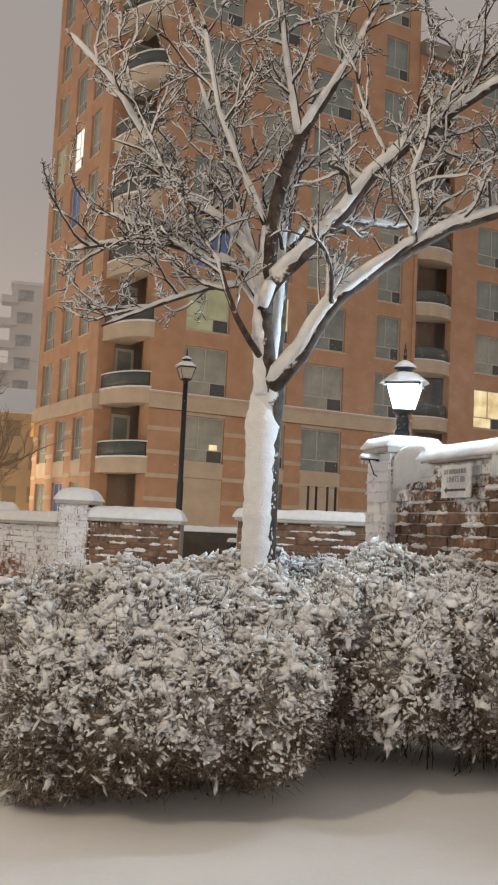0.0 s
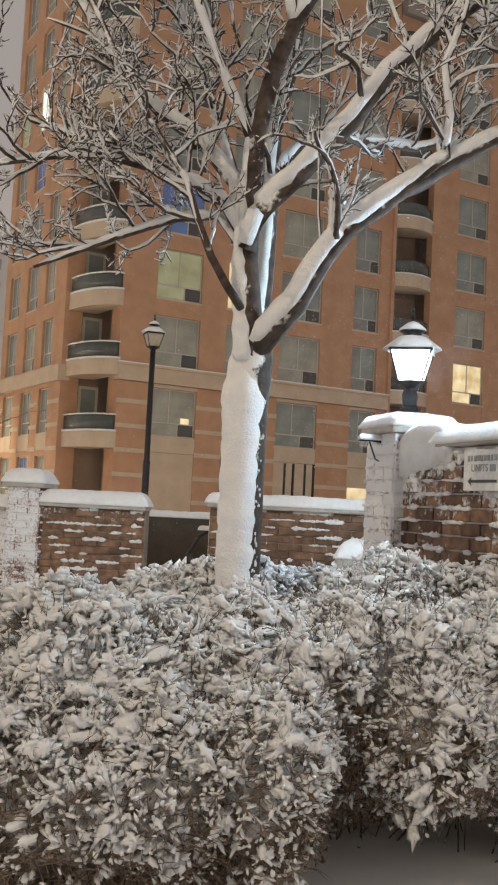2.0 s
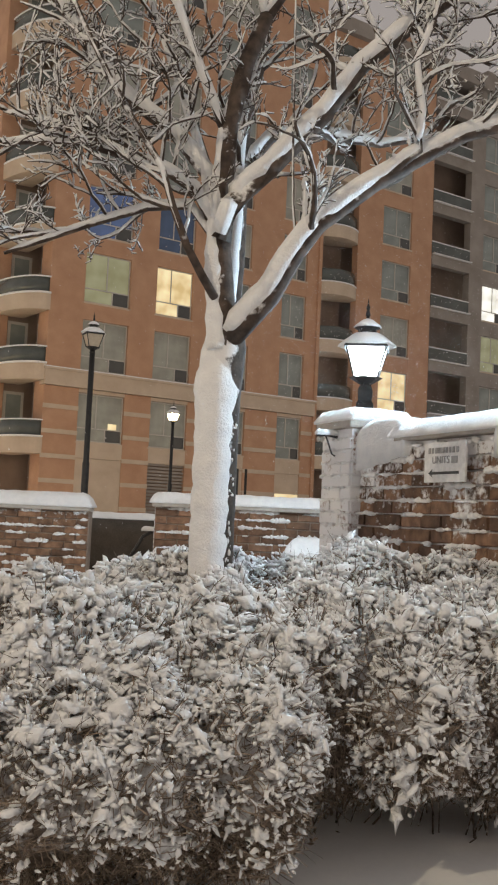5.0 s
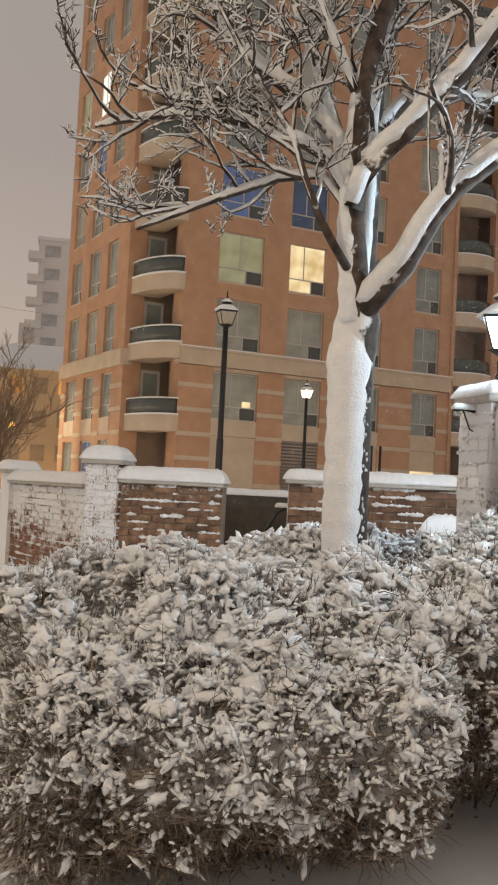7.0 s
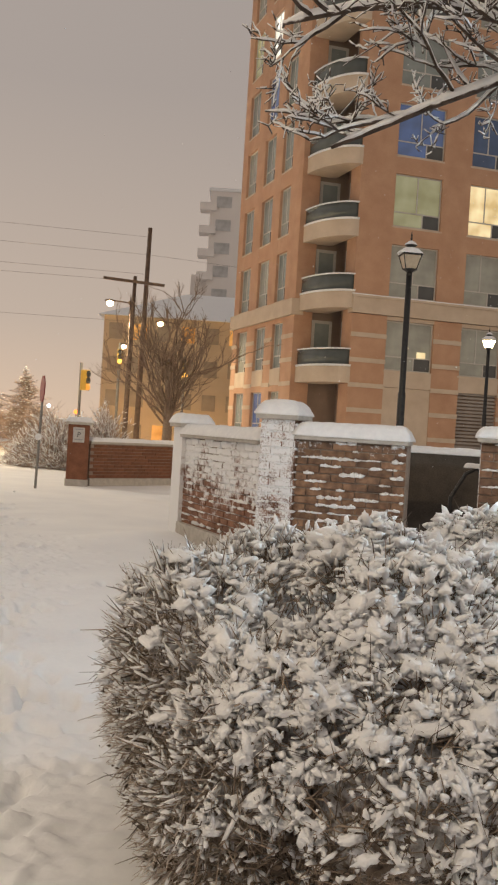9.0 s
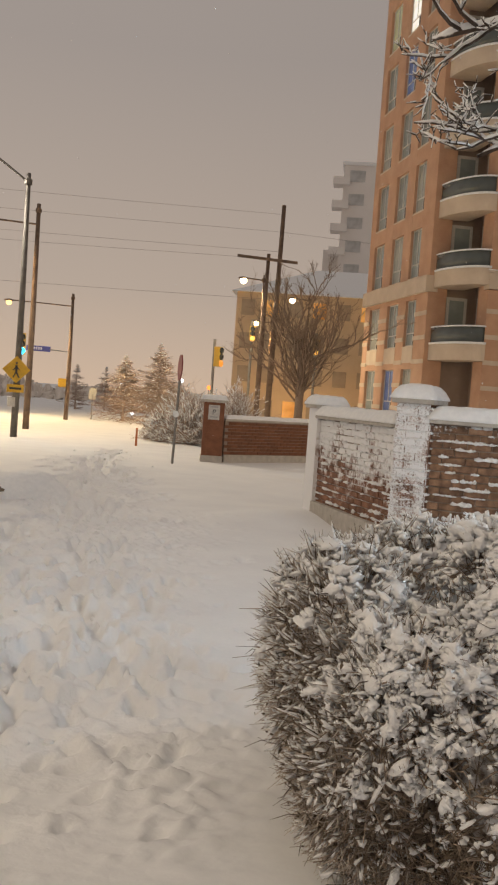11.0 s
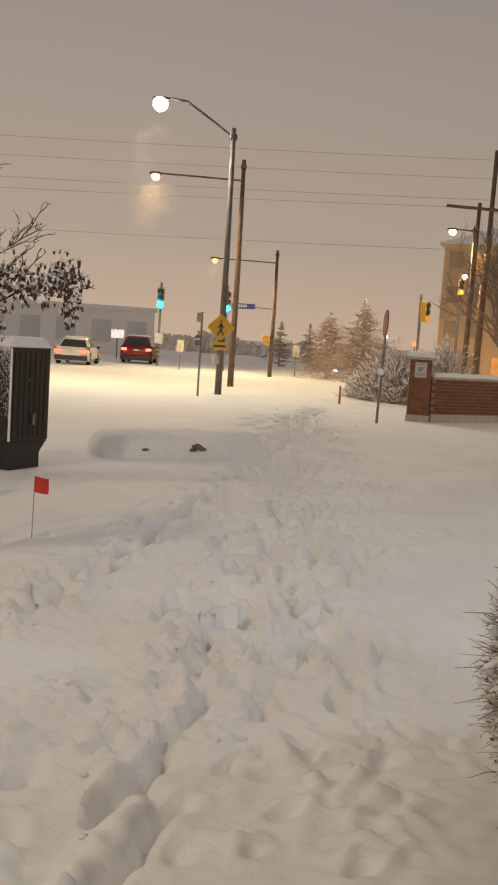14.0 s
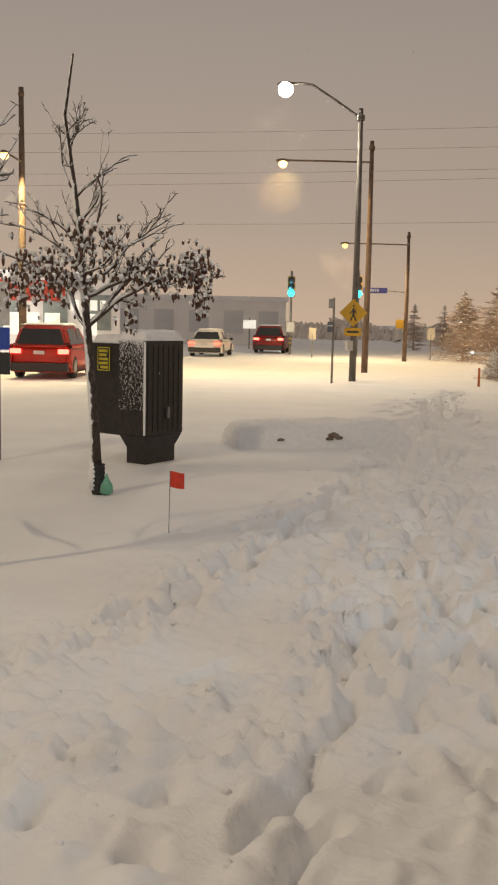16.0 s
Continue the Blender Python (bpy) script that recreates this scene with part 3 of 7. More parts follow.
FAR_P, COR_P, LW_R = (-3.76, 14.75), (-2.13, 12.32), (-0.82, 12.21)
d_l = (Vector(COR_P) - Vector(FAR_P)).normalized()
gate_pillar("brick corner pillar crusted with blown snow", COR_P, -10, 0.37, 1.70, BRICK_CRUST, 0.14)
gate_pillar("brick end pillar plastered white with snow", FAR_P, math.degrees(math.atan2(d_l.y, d_l.x)), 0.36, 1.56, frosted("white_crust", (0.3, 0.2, 0.15), (0.5, 0.42, 0.36), 9, 70, 0.30, 0.50, (-0.8, -0.5, 0.2), 0.3), 0.12, bricks=False)
garden_wall("wall_west", "brick wall half hidden by blown snow with snow cap", tuple(Vector(FAR_P) + d_l * 0.18), tuple(Vector(COR_P) - d_l * 0.2), 1.42, 0.22,
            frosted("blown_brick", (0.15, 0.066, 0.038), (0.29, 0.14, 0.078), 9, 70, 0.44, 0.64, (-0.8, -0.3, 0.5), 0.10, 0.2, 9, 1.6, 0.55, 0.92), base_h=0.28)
garden_wall("wall_front", "brown brick garden wall with deep snow cap", (-1.95, 12.30), LW_R, 1.50, 0.24, BRICK, snow_h=0.14)
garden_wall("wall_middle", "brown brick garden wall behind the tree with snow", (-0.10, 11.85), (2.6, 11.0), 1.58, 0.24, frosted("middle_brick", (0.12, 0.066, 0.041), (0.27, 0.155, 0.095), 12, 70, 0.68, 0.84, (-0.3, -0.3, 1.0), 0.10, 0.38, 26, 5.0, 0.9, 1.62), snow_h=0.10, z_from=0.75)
gate_pillar("slim brick wall end with snow", (-0.02, 11.83), -17, 0.20, 1.60, BRICK_CRUST, 0.08, 0.03, bricks=False)
gap = thing("wall_stair", "dark stained concrete stair wall with snow cap", "wall", pose(-0.95, 13.75, 0), kind="structure")
part("slab", B(0, 1.9, -0.1, 0.1, 0, 1.38, bevel=0.01), DARK_CONCRETE, gap)
part("snow_cap", pillow(bmesh.new(), 0, 1.9, -0.1, 0.1, 1.383, 0.07, 8, 0.008, 0.01, 3.3), SNOW, gap, "thin snow cap", True)
rail = thing("stair_rail", "black stair handrail with snow on top", "handrail", pose(-0.25, 12.5, 0, 0, 0, 8))
part("bar", tube(bmesh.new(), [(-0.14, 0, 0.95), (0.0, 0, 1.2), (0.10, 0, 1.26), (0.16, 0, 1.22), (0.16, 0, 0.0)], 0.022, 6), BLACK_METAL, rail)
part("post", tube(bmesh.new(), [(-0.14, 0, 0.0), (-0.14, 0, 0.96)], 0.02, 6), BLACK_METAL, rail)
part("snow_cap", pillow(bmesh.new(), -0.02, 0.18, -0.035, 0.035, 1.275, 0.04, 6, 0.004, 0.0, 1.0), SNOW, rail, "snow on the rail", True)
bin_ = thing("salt_bin", "low utility box buried in snow by the wall", "box", pose(1.33, 10.4, 0, 0, 0, -12))
part("body", B(-0.28, 0.28, -0.2, 0.2, 0, 1.14, bevel=0.02), CAPSTONE, bin_)
part("snow_cap", pillow(bmesh.new(), -0.28, 0.28, -0.2, 0.2, 1.143, 0.16, 10, 0.01, 0.015, 5.1), SNOW, bin_, "snow cap", True)

# the gate wall with its lanterns: local x runs along the wall, -y is the seen face
GATE = pose(1.22, 8.25, 0, 0, 0, -72.5)
g_turn = -72.5
gate_pillar("tall brick gate pillar plastered white with snow", (1.25, 8.22), g_turn, 0.42, 2.16, frosted("gate_crust", (0.17, 0.085, 0.055), (0.30, 0.15, 0.09), 9, 70, 0.33, 0.52, (-0.9, -0.45, 0.1), 0.16, 0.15, 26, 5.0), 0.09, 0.04, 0.085, z_from=0.5)
g2 = GATE @ Vector((2.36, 0, 0))
gate_pillar("second brick gate pillar with snow cap", (g2.x, g2.y), g_turn, 0.38, 2.20, BRICK_CRUST, 0.12, 0.07, 0.085, z_from=0.5)
gw = thing("wall_gate", "brown brick gate wall with snow caught on its courses", "wall", GATE, kind="structure")
part("mortar_core", B(0.21, 2.16, -0.10, 0.12, 0, 1.98), frosted("gate_mortar", (0.20, 0.15, 0.12), (0.33, 0.27, 0.22), 8, 60, 0.50, 0.72, (-0.9, -0.3, 0.3), 0.3), gw)
runp = new("brickwork")
runp.parent, runp.matrix_basis = gw, pose(0.22, 0.01, 0)
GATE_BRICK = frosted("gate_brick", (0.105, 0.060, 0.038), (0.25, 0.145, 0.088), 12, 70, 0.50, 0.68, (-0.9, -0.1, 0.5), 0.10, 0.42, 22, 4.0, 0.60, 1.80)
g_snow = brick_run(runp, 1.93, 1.98, 0.22, GATE_BRICK, 0.0, 0.085, 0.22, z_from=0.45, snowy=1.0)
part("ledge_snow", g_snow, SNOW, gw, "snow caught on the brick ledges", at=pose(0.22, 0.01, 0))
part("coping", B(0.72, 1.84, -0.16, 0.15, 1.985, 2.015, bevel=0.010), CAPSTONE, gw, "stone coping")
part("snow_cap", pillow(bmesh.new(), 0.71, 1.85, -0.17, 0.15, 2.018, 0.10, 12, 0.008, 0.018, 8.8), SNOW, gw, "deep snow cap", True)


def scroll(x0, x1, top, low, foot):
    """A rounded shoulder of plastered snow where the wall meets its pillar."""
    bm = bmesh.new()
    n, m = 20, 12
    rings = []
    for i in range(n + 1):
        a = 2 * i / n - 1
        x = (x0 + x1) / 2 + (x1 - x0) / 2 * a
        z1 = low + (top - low) * math.sqrt(max(0.0, 1 - abs(a) ** 2.6))
        z0 = foot + 0.10 * (a + 1) * 0.5 + 0.03 * noise.noise((x * 9, top, 2.0))
        row = []
        for j in range(m + 1):
            c = math.pi * j / m
            y = -0.015 - 0.145 * math.copysign(abs(math.cos(c)) ** 0.55, math.cos(c))
            lift = abs(math.sin(c)) ** 0.5
            k = 0.010 * noise.noise((x * 12, y * 12, j * 0.4))
            row.append(bm.verts.new((x, y + k, z0 + (z1 - z0) * (0.0 if j in (0, m) else 0.72 + 0.28 * lift) + k)))
        rings.append(row)
    for p, q in zip(rings, rings[1:]):
        for j in range(m):
            bm.faces.new((p[j], p[j + 1], q[j + 1], q[j]))
        bm.faces.new((p[m], p[0], q[0], q[m]))
    bm.faces.new(rings[0][::-1])
    bm.faces.new(rings[-1])
    return bm


part("shoulder", scroll(0.215, 0.86, 2.165, 2.00, 1.80), SNOW, gw, "curved shoulder plastered with snow", True)
part("shoulder", scroll(1.74, 2.145, 2.16, 2.00, 1.86), SNOW, gw, "curved shoulder plastered with snow", True)

sign = thing("direction_sign", "white direction sign with black arrow on the gate wall", "sign", GATE @ pose(1.36, -0.205, 1.83))
part("board", B(-0.20, 0.20, -0.008, 0.008, -0.115, 0.115, bevel=0.003), flat_mat("sign_white", (0.78, 0.78, 0.77)), sign)
SIGN_BLACK = flat_mat("sign_black", (0.03, 0.03, 0.032))
SIGN_GREY = flat_mat("sign_grey", (0.34, 0.34, 0.34))
ar = bmesh.new()
pts = [(-0.15, -0.062), (-0.105, -0.035), (-0.115, -0.054), (0.15, -0.054), (0.15, -0.070), (-0.115, -0.070), (-0.105, -0.089)]
ar.faces.new([ar.verts.new((x, -0.0125, z)) for x, z in pts])
part("arrow", ar, SIGN_BLACK, sign, "black arrow pointing back")
for k in range(9):
    part("letter_bar", B(-0.155 + k * 0.034, -0.155 + k * 0.034 + rnd(0.018, 0.028), -0.0125, -0.0095, 0.052, 0.085), SIGN_GREY, sign)


def lettering(text, size, at, mat, parent, name="lettering"):
    cu = bpy.data.curves.new(name, "FONT")
    cu.body, cu.size, cu.align_x, cu.align_y, cu.extrude = text, size, "CENTER", "CENTER", 0.001
    tmp = bpy.data.objects.new("tmp", cu)
    scene.collection.objects.link(tmp)
    dg = bpy.context.evaluated_depsgraph_get()
    me = bpy.data.meshes.new_from_object(tmp.evaluated_get(dg))
    bpy.data.objects.remove(tmp)
    me.materials.clear()
    me.materials.append(mat)
    ob = new(name, me)
    ob.parent, ob.matrix_basis = parent, at
    return ob


lettering("UNITS", 0.062, pose(-0.03, -0.011, 0.012, 90), SIGN_GREY, sign)
part("letter_bar", B(0.075, 0.13, -0.0125, -0.0095, -0.008, 0.032), SIGN_GREY, sign)

hook = thing("wall_bracket", "small iron bracket with two tiny lamps and snow", "bracket", GATE @ pose(0.0, -0.185, 1.97, 0, 0, 90))
part("arm", tube(bmesh.new(), [(0, -0.03, 0.08), (-0.08, -0.03, 0.09), (-0.16, -0.03, 0.085)], 0.012, 6), BLACK_METAL, hook)
part("brace", tube(bmesh.new(), [(0, -0.03, -0.06), (-0.04, -0.03, -0.04), (-0.09, -0.03, 0.08)], 0.006, 5), BLACK_METAL, hook)
for s in (-0.15, -0.12):
    part("bulb", lathe(bmesh.new(), [(0.002, -0.02), (0.014, -0.01), (0.014, 0.01), (0.002, 0.02)], 8, (s, -0.03, 0.055)), CAPSTONE, hook, smooth=True)
part("snow_cap", pillow(bmesh.new(), -0.17, 0.0, -0.05, -0.01, 0.10, 0.03, 6, 0.003, 0.0, 2.0), SNOW, hook, "snow on the bracket", True)


# ---------- lanterns ----------
def lantern_head(parent, z, s, glow, frame_mat=None, snow=True):
    """A four-sided coach lantern: tapering panes, hipped roof, cupola, finial. z: foot of the panes; s: scale."""
    fm = frame_mat or BLACK_METAL
    q = math.pi / 4
    part("holder", lathe(bmesh.new(), [(0.045 * s, -0.15 * s), (0.06 * s, -0.12 * s), (0.05 * s, -0.06 * s), (0.10 * s, -0.03 * s), (0.15 * s, 0.0)], 8, (0, 0, z), q), fm, parent)
    gl = part("panes", lathe(bmesh.new(), [(0.14 * s, 0.004), (0.235 * s, 0.25 * s)], 4, (0, 0, z), q), glow, parent, "glass panes")
    for k in range(4):
        a = q + k * math.pi / 2
        part("corner_bar", tube(bmesh.new(), [(0.145 * s * math.cos(a), 0.145 * s * math.sin(a), z), (0.242 * s * math.cos(a), 0.242 * s * math.sin(a), z + 0.255 * s)], 0.009 * s, 5), fm, parent)
    part("roof", lathe(bmesh.new(), [(0.275 * s, 0.255 * s), (0.25 * s, 0.285 * s), (0.13 * s, 0.36 * s), (0.10 * s, 0.385 * s)], 4, (0, 0, z), q), fm, parent)
    part("cupola", lathe(bmesh.new(), [(0.075 * s, 0.385 * s), (0.085 * s, 0.43 * s), (0.12 * s, 0.445 * s), (0.06 * s, 0.50 * s), (0.02 * s, 0.52 * s), (0.014 * s, 0.55 * s), (0.024 * s, 0.565 * s), (0.012 * s, 0.61 * s), (0.020 * s, 0.635 * s), (0.008 * s, 0.66 * s), (0.003 * s, 0.71 * s)], 10, (0, 0, z), q), fm, parent)
    if snow:
        part("snow_cap", lathe(bmesh.new(), [(0.262 * s, 0.280 * s), (0.25 * s, 0.302 * s), (0.19 * s, 0.348 * s), (0.13 * s, 0.392 * s), (0.09 * s, 0.40 * s)], 8, (0, 0, z), q), SNOW, parent, "snow on the lantern roof", True)
        part("snow_cap", lathe(bmesh.new(), [(0.125 * s, 0.45 * s), (0.11 * s, 0.475 * s), (0.05 * s, 0.52 * s), (0.01 * s, 0.535 * s)], 8, (0, 0, z), q), SNOW, parent, "snow on the cupola", True)
    return gl


lanterns = []
for l_at, l_z in (((1.25, 8.22), 2.27), ((g2.x, g2.y), 2.34)):
    ln = thing("pillar_lantern", "black coach lantern glowing white on a gate pillar", "lantern", pose(l_at[0], l_at[1], 0, 0, 0, g_turn + 58), "gate lanterns")
    part("stem", lathe(bmesh.new(), [(0.085, 0.0), (0.085, 0.03), (0.065, 0.05), (0.075, 0.12), (0.06, 0.15)], 4, (0, 0, l_z), math.pi / 4), BLACK_METAL, ln)
    lantern_head(ln, l_z + 0.215, 0.80, LANTERN_GLOW).visible_shadow = False
    lanterns.append(ln)
    lamp_light("lantern_light", (l_at[0], l_at[1], l_z + 0.33), 120, (0.62, 0.84, 1.0), 0.09)


def post_lamp(label, at, height, s, glow, watts=0):
    p = thing("post_lamp", label, "street lamp", pose(at[0], at[1], ground_z(*at), 0, 0, 18), "courtyard post lamps")
    part("base", lathe(bmesh.new(), [(0.09 * s, 0), (0.09 * s, 0.25), (0.07 * s, 0.30), (0.075 * s, height * 0.52), (0.062 * s, height * 0.525), (0.055 * s, height - 0.6 * s)], 10), BLACK_METAL, p, "fluted black post", True)
    pane = lantern_head(p, height - 0.59 * s, s, glow)
    if watts:
        pane.visible_shadow = False
        lamp_light("post_light", (at[0], at[1], height - 0.45 * s), watts, (1.0, 0.70, 0.36), 0.08)
    return p


post_lamp("unlit black post lamp with snow on its roof", (-1.04, 14.47), 4.00, 0.66, LANTERN_GLASS)
post_lamp("small lit black post lamp in the courtyard", (0.38, 26.5), 4.25, 0.72, AMBER_GLOW, 420)


# ---------- the apartment building ----------
B_TURN, B_PITCH = 29.0, 2.65
B_K = (-5.42, 37.95)
BLD = pose(B_K[0], B_K[1], 0, 0, 0, B_TURN)          # local x along the right facade, y along the left face
building = thing("apartment_building", "orange brick apartment tower with cream bands and curved corner balconies", "building", BLD)
ROOF = 31.9
CORN0, CORN1 = 6.08, 6.70


def box_list(name, boxes, mat, label="", parent=None):
    bm = bmesh.new()
    for b in boxes:
        box(bm, *b)
    return part(name, bm, mat, parent or building, label)


def win_meshes(w, h, split, glass):
    """Frame, panes and sash of one window: one big light, a row of low sashes under it. Local x across, -y outwards, z up from the sill."""
    t = 0.045
    f = bmesh.new()
    loops = [[f.verts.new((x, y, z)) for x, z in c] for y in (-0.03, 0.05) for c in (((0, 0), (w, 0), (w, h), (0, h)), ((t, t), (w - t, t), (w - t, h - t), (t, h - t)))]
    for k in range(4):
        j = (k + 1) % 4
        fo, fi, bo, bi = loops
        for q in ((fo[k], fo[j], fi[j], fi[k]), (bo[j], bo[k], bi[k], bi[j]), (fo[j], fo[k], bo[k], bo[j]), (fi[k], fi[j], bi[j], bi[k])):
            f.faces.new(q)
    bars = [finish("mullion", B(*b), FRAME) for b in ((t, w - t, -0.025, 0.045, h * 0.27, h * 0.27 + t), (w * split - t / 2, w * split + t / 2, -0.022, 0.04, h * 0.27 + t, h - t), (w * 0.62, w * 0.62 + t, -0.022, 0.04, t, h * 0.27))]
    s = B(-0.06, w + 0.06, -0.14, 0.05, -0.07, -0.004)
    p = B(t, w - t, 0.0, 0.02, t, h - t)
    vent = B(w * 0.62 + t, w - t, -0.012, -0.004, t, h * 0.27)
    return finish("window_frame", f, FRAME), finish("window_sill", s, FACADE_STONE), finish("pane", p, glass), finish("sash", vent, VENT_GLASS), bars


kinds = {}


def window(m, w, h, glass, split=0.5, snow=True):
    key = (round(w, 2), round(h, 2), glass.name, split)
    if key not in kinds:
        kinds[key] = win_meshes(w, h, split, glass)
    fr, si, pa, ve, bars = kinds[key]
    win = part("window", fr, None, building, at=m)
    part("pane", pa, None, win)
    part("sash", ve, None, win)
    part("window_sill", si, None, win)
    for b in bars:
        part("mullion", b, None, win)
    return win


# right facade: piers between the window columns, spandrels between the storeys
cols = [(2.85, 4.82), (6.00, 7.72), (8.55, 10.60), (12.30, 13.65)]
edges = [1.42] + [v for c in cols for v in c] + [14.25]
piers, spans, bands = [], [], []
for a, b in zip(edges[0::2], edges[1::2]):
    piers.append((a, b, 0.0, 0.35, CORN1, ROOF))
storeys = [6.82 + B_PITCH * k for k in range(10)]
WIN_H = 1.96
for (a, b) in cols:
    lo = CORN1
    for s in storeys:
        if s - lo > 0.02:
            spans.append((a, b, 0.004, 0.35, lo, s))
        lo = s + WIN_H
    spans.append((a, b, 0.004, 0.35, lo, ROOF))
box_list("wall", piers + spans, FACADE, "orange brick facade")
lit = {(1, 1): LIT_WARM, (1, 0): CURTAIN_GLASS, (0, 1): LIT_PALE, (0, 2): LIT_BLUE, (1, 2): glass_mat("blue_glass", (0.10, 0.16, 0.30), 0.15), (2, 0): CURTAIN_GLASS, (3, 4): CURTAIN_GLASS, (2, 3): CURTAIN_GLASS, (1, 4): CURTAIN_GLASS}
for c, (a, b) in enumerate(cols):
    for k, s in enumerate(storeys):
        window(pose(a, 0.14, s), b - a, WIN_H, lit.get((c, k), GLASS if (c * 3 + k) % 4 else CURTAIN_GLASS), 0.42 if c % 2 else 0.5)
# striped lower storeys
low_edges = edges
for a, b in zip(low_edges[0::2], low_edges[1::2]):
    bands.append((a, b, 0.0, 0.35, 0.0, CORN0))
box_list("wall", bands, FACADE, "orange brick base storeys")
stone = []
for a, b in zip(low_edges[0::2], low_edges[1::2]):
    for z in (0.55, 1.48, 2.42, 3.35, 4.28, 5.22):
        stone.append((a - 0.01, b + 0.01, -0.03, 0.0, z, z + 0.17))
for b in stone:
    part("stone_band", B(*b), FACADE_STONE, building)
base = []
for c, (a, b) in enumerate(cols):
    base += [(a, b, 0.004, 0.35, 3.44, 4.06), (a, b, 0.004, 0.35, 5.94, CORN0), (a, b, 0.02, 0.35, 0.0, 0.5)]
    window(pose(a, 0.14, 4.08), b - a, 1.85, CURTAIN_GLASS if c < 2 else GLASS, 0.42)
    if c in (0, 2, 3):
        base.append((a, b, 0.03, 0.35, 0.5, 3.43))
for b in base:
    part("panel", B(*b), FACADE_STONE, building)
louvre = new("louvre")
louvre.parent, louvre.matrix_basis = building, pose(6.00, 0.10, 0.5)
for k in range(22):
    part("slat", B(0, 1.72, -0.02, 0.06, 0.02 + k * 0.135, 0.10 + k * 0.135), FACADE_GREY, louvre)
part("backing", B(0, 1.72, 0.08, 0.12, 0, 3.0), RECESS, louvre)
part("glowing_transom", B(12.35, 13.6, -0.01, 0.02, 1.85, 2.55), LIT_WARM, building, "lit doorway transom")
part("cornice", box(B(1.38, 14.30, -0.12, 0.35, CORN0 + 0.02, CORN1 - 0.02), 1.33, 14.35, -0.17, 0.35, CORN1 - 0.018, CORN1 + 0.06), FACADE_STONE, building, "cream cornice")
part("cornice_snow", B(1.33, 14.35, -0.16, -0.01, CORN1 + 0.063, CORN1 + 0.10), SNOW, building)
# a lit lamp seen in one window
part("wall_light", B(4.20, 4.56, 0.07, 0.10, 4.62, 4.84), LIT_WARM, building, "bright light behind a window")

# left face: three slim window columns
lcols = [(3.65, 4.90), (5.85, 7.30), (8.40, 9.85)]
ledges = [2.35] + [v for c in lcols for v in c] + [10.6]
lp, lst = [], []
for a, b in zip(ledges[0::2], ledges[1::2]):
    lp.append((0.0, 0.35, a, b, 0.0, ROOF))
for (a, b) in lcols:
    lo = 0.0
    for s in [1.3, 4.08] + storeys:
        lp.append((0.004, 0.35, a, b, lo, s))
        lo = s + (1.85 if s < 6 else WIN_H)
    lp.append((0.004, 0.35, a, b, lo, ROOF))
box_list("wall", lp, FACADE, "orange brick side face")
for a, b in zip(ledges[0::2], ledges[1::2]):
    for z in (0.55, 1.48, 2.42, 3.35, 4.28, 5.22):
        lst.append((-0.03, 0.0, a - 0.01, b + 0.01, z, z + 0.17))
for (a, b) in lcols:
    lst.append((-0.012, 0.0, a, b, 3.40, 4.04))
for b in lst:
    part("stone_band", B(*b), FACADE_STONE, building)
for c, (a, b) in enumerate(lcols):
    for k, s in enumerate([1.3, 4.08] + storeys):
        g = LIT_BLUE if (c, k) in ((1, 0), (1, 5)) else LIT_WHITE if (c, k) == (1, 6) else LIT_PALE if (c, k) == (2, 6) else GLASS if (c + k) % 3 else CURTAIN_GLASS
        window(pose(0.14, b, s, 0, 0, -90), b - a, 1.85 if s < 6 else WIN_H, g, 0.45)
part("cornice", B(-0.14, 0.35, 2.3, 10.7, CORN0 + 0.02, CORN1 + 0.03), FACADE_STONE, building, "cream cornice")
part("wall", B(0.35, 14.25, 10.25, 10.6, 0, ROOF), FACADE, building, "plain back wall")

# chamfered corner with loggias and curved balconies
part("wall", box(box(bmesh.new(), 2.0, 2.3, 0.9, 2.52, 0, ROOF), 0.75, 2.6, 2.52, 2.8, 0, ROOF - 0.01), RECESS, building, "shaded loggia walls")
part("wall", box(box(bmesh.new(), 1.42, 1.99, 0.351, 0.9, 0, ROOF - 0.02), 0.351, 0.749, 2.35, 2.7, 0, ROOF - 0.02), FACADE, building, "brick loggia jambs")


def arc_outline(r, n=14, a0=176.0, a1=272.0, c=(1.40, 2.36), squash=0.50):
    """A quarter of an oval: squash is its width over its depth."""
    return [(c[0] + squash * r * math.cos(math.radians(a0 + (a1 - a0) * k / n)), c[1] + r * math.sin(math.radians(a0 + (a1 - a0) * k / n))) for k in range(n + 1)]


def arc_slab(r0, r1, z0, z1, n=14, **k):
    bm = bmesh.new()
    o, i = arc_outline(r1, n, **k), arc_outline(r0, n, **k)
    rows = [[bm.verts.new((x, y, z)) for x, y in pts] for pts, z in ((i, z0), (o, z0), (o, z1), (i, z1))]
    for a, b in zip(rows, rows[1:] + rows[:1]):
        for j in range(n):
            bm.faces.new((a[j], b[j], b[j + 1], a[j + 1]))
    bm.faces.new([r[0] for r in rows][::-1])
    bm.faces.new([r[-1] for r in rows])
    bmesh.ops.recalc_face_normals(bm, faces=bm.faces)
    return bm


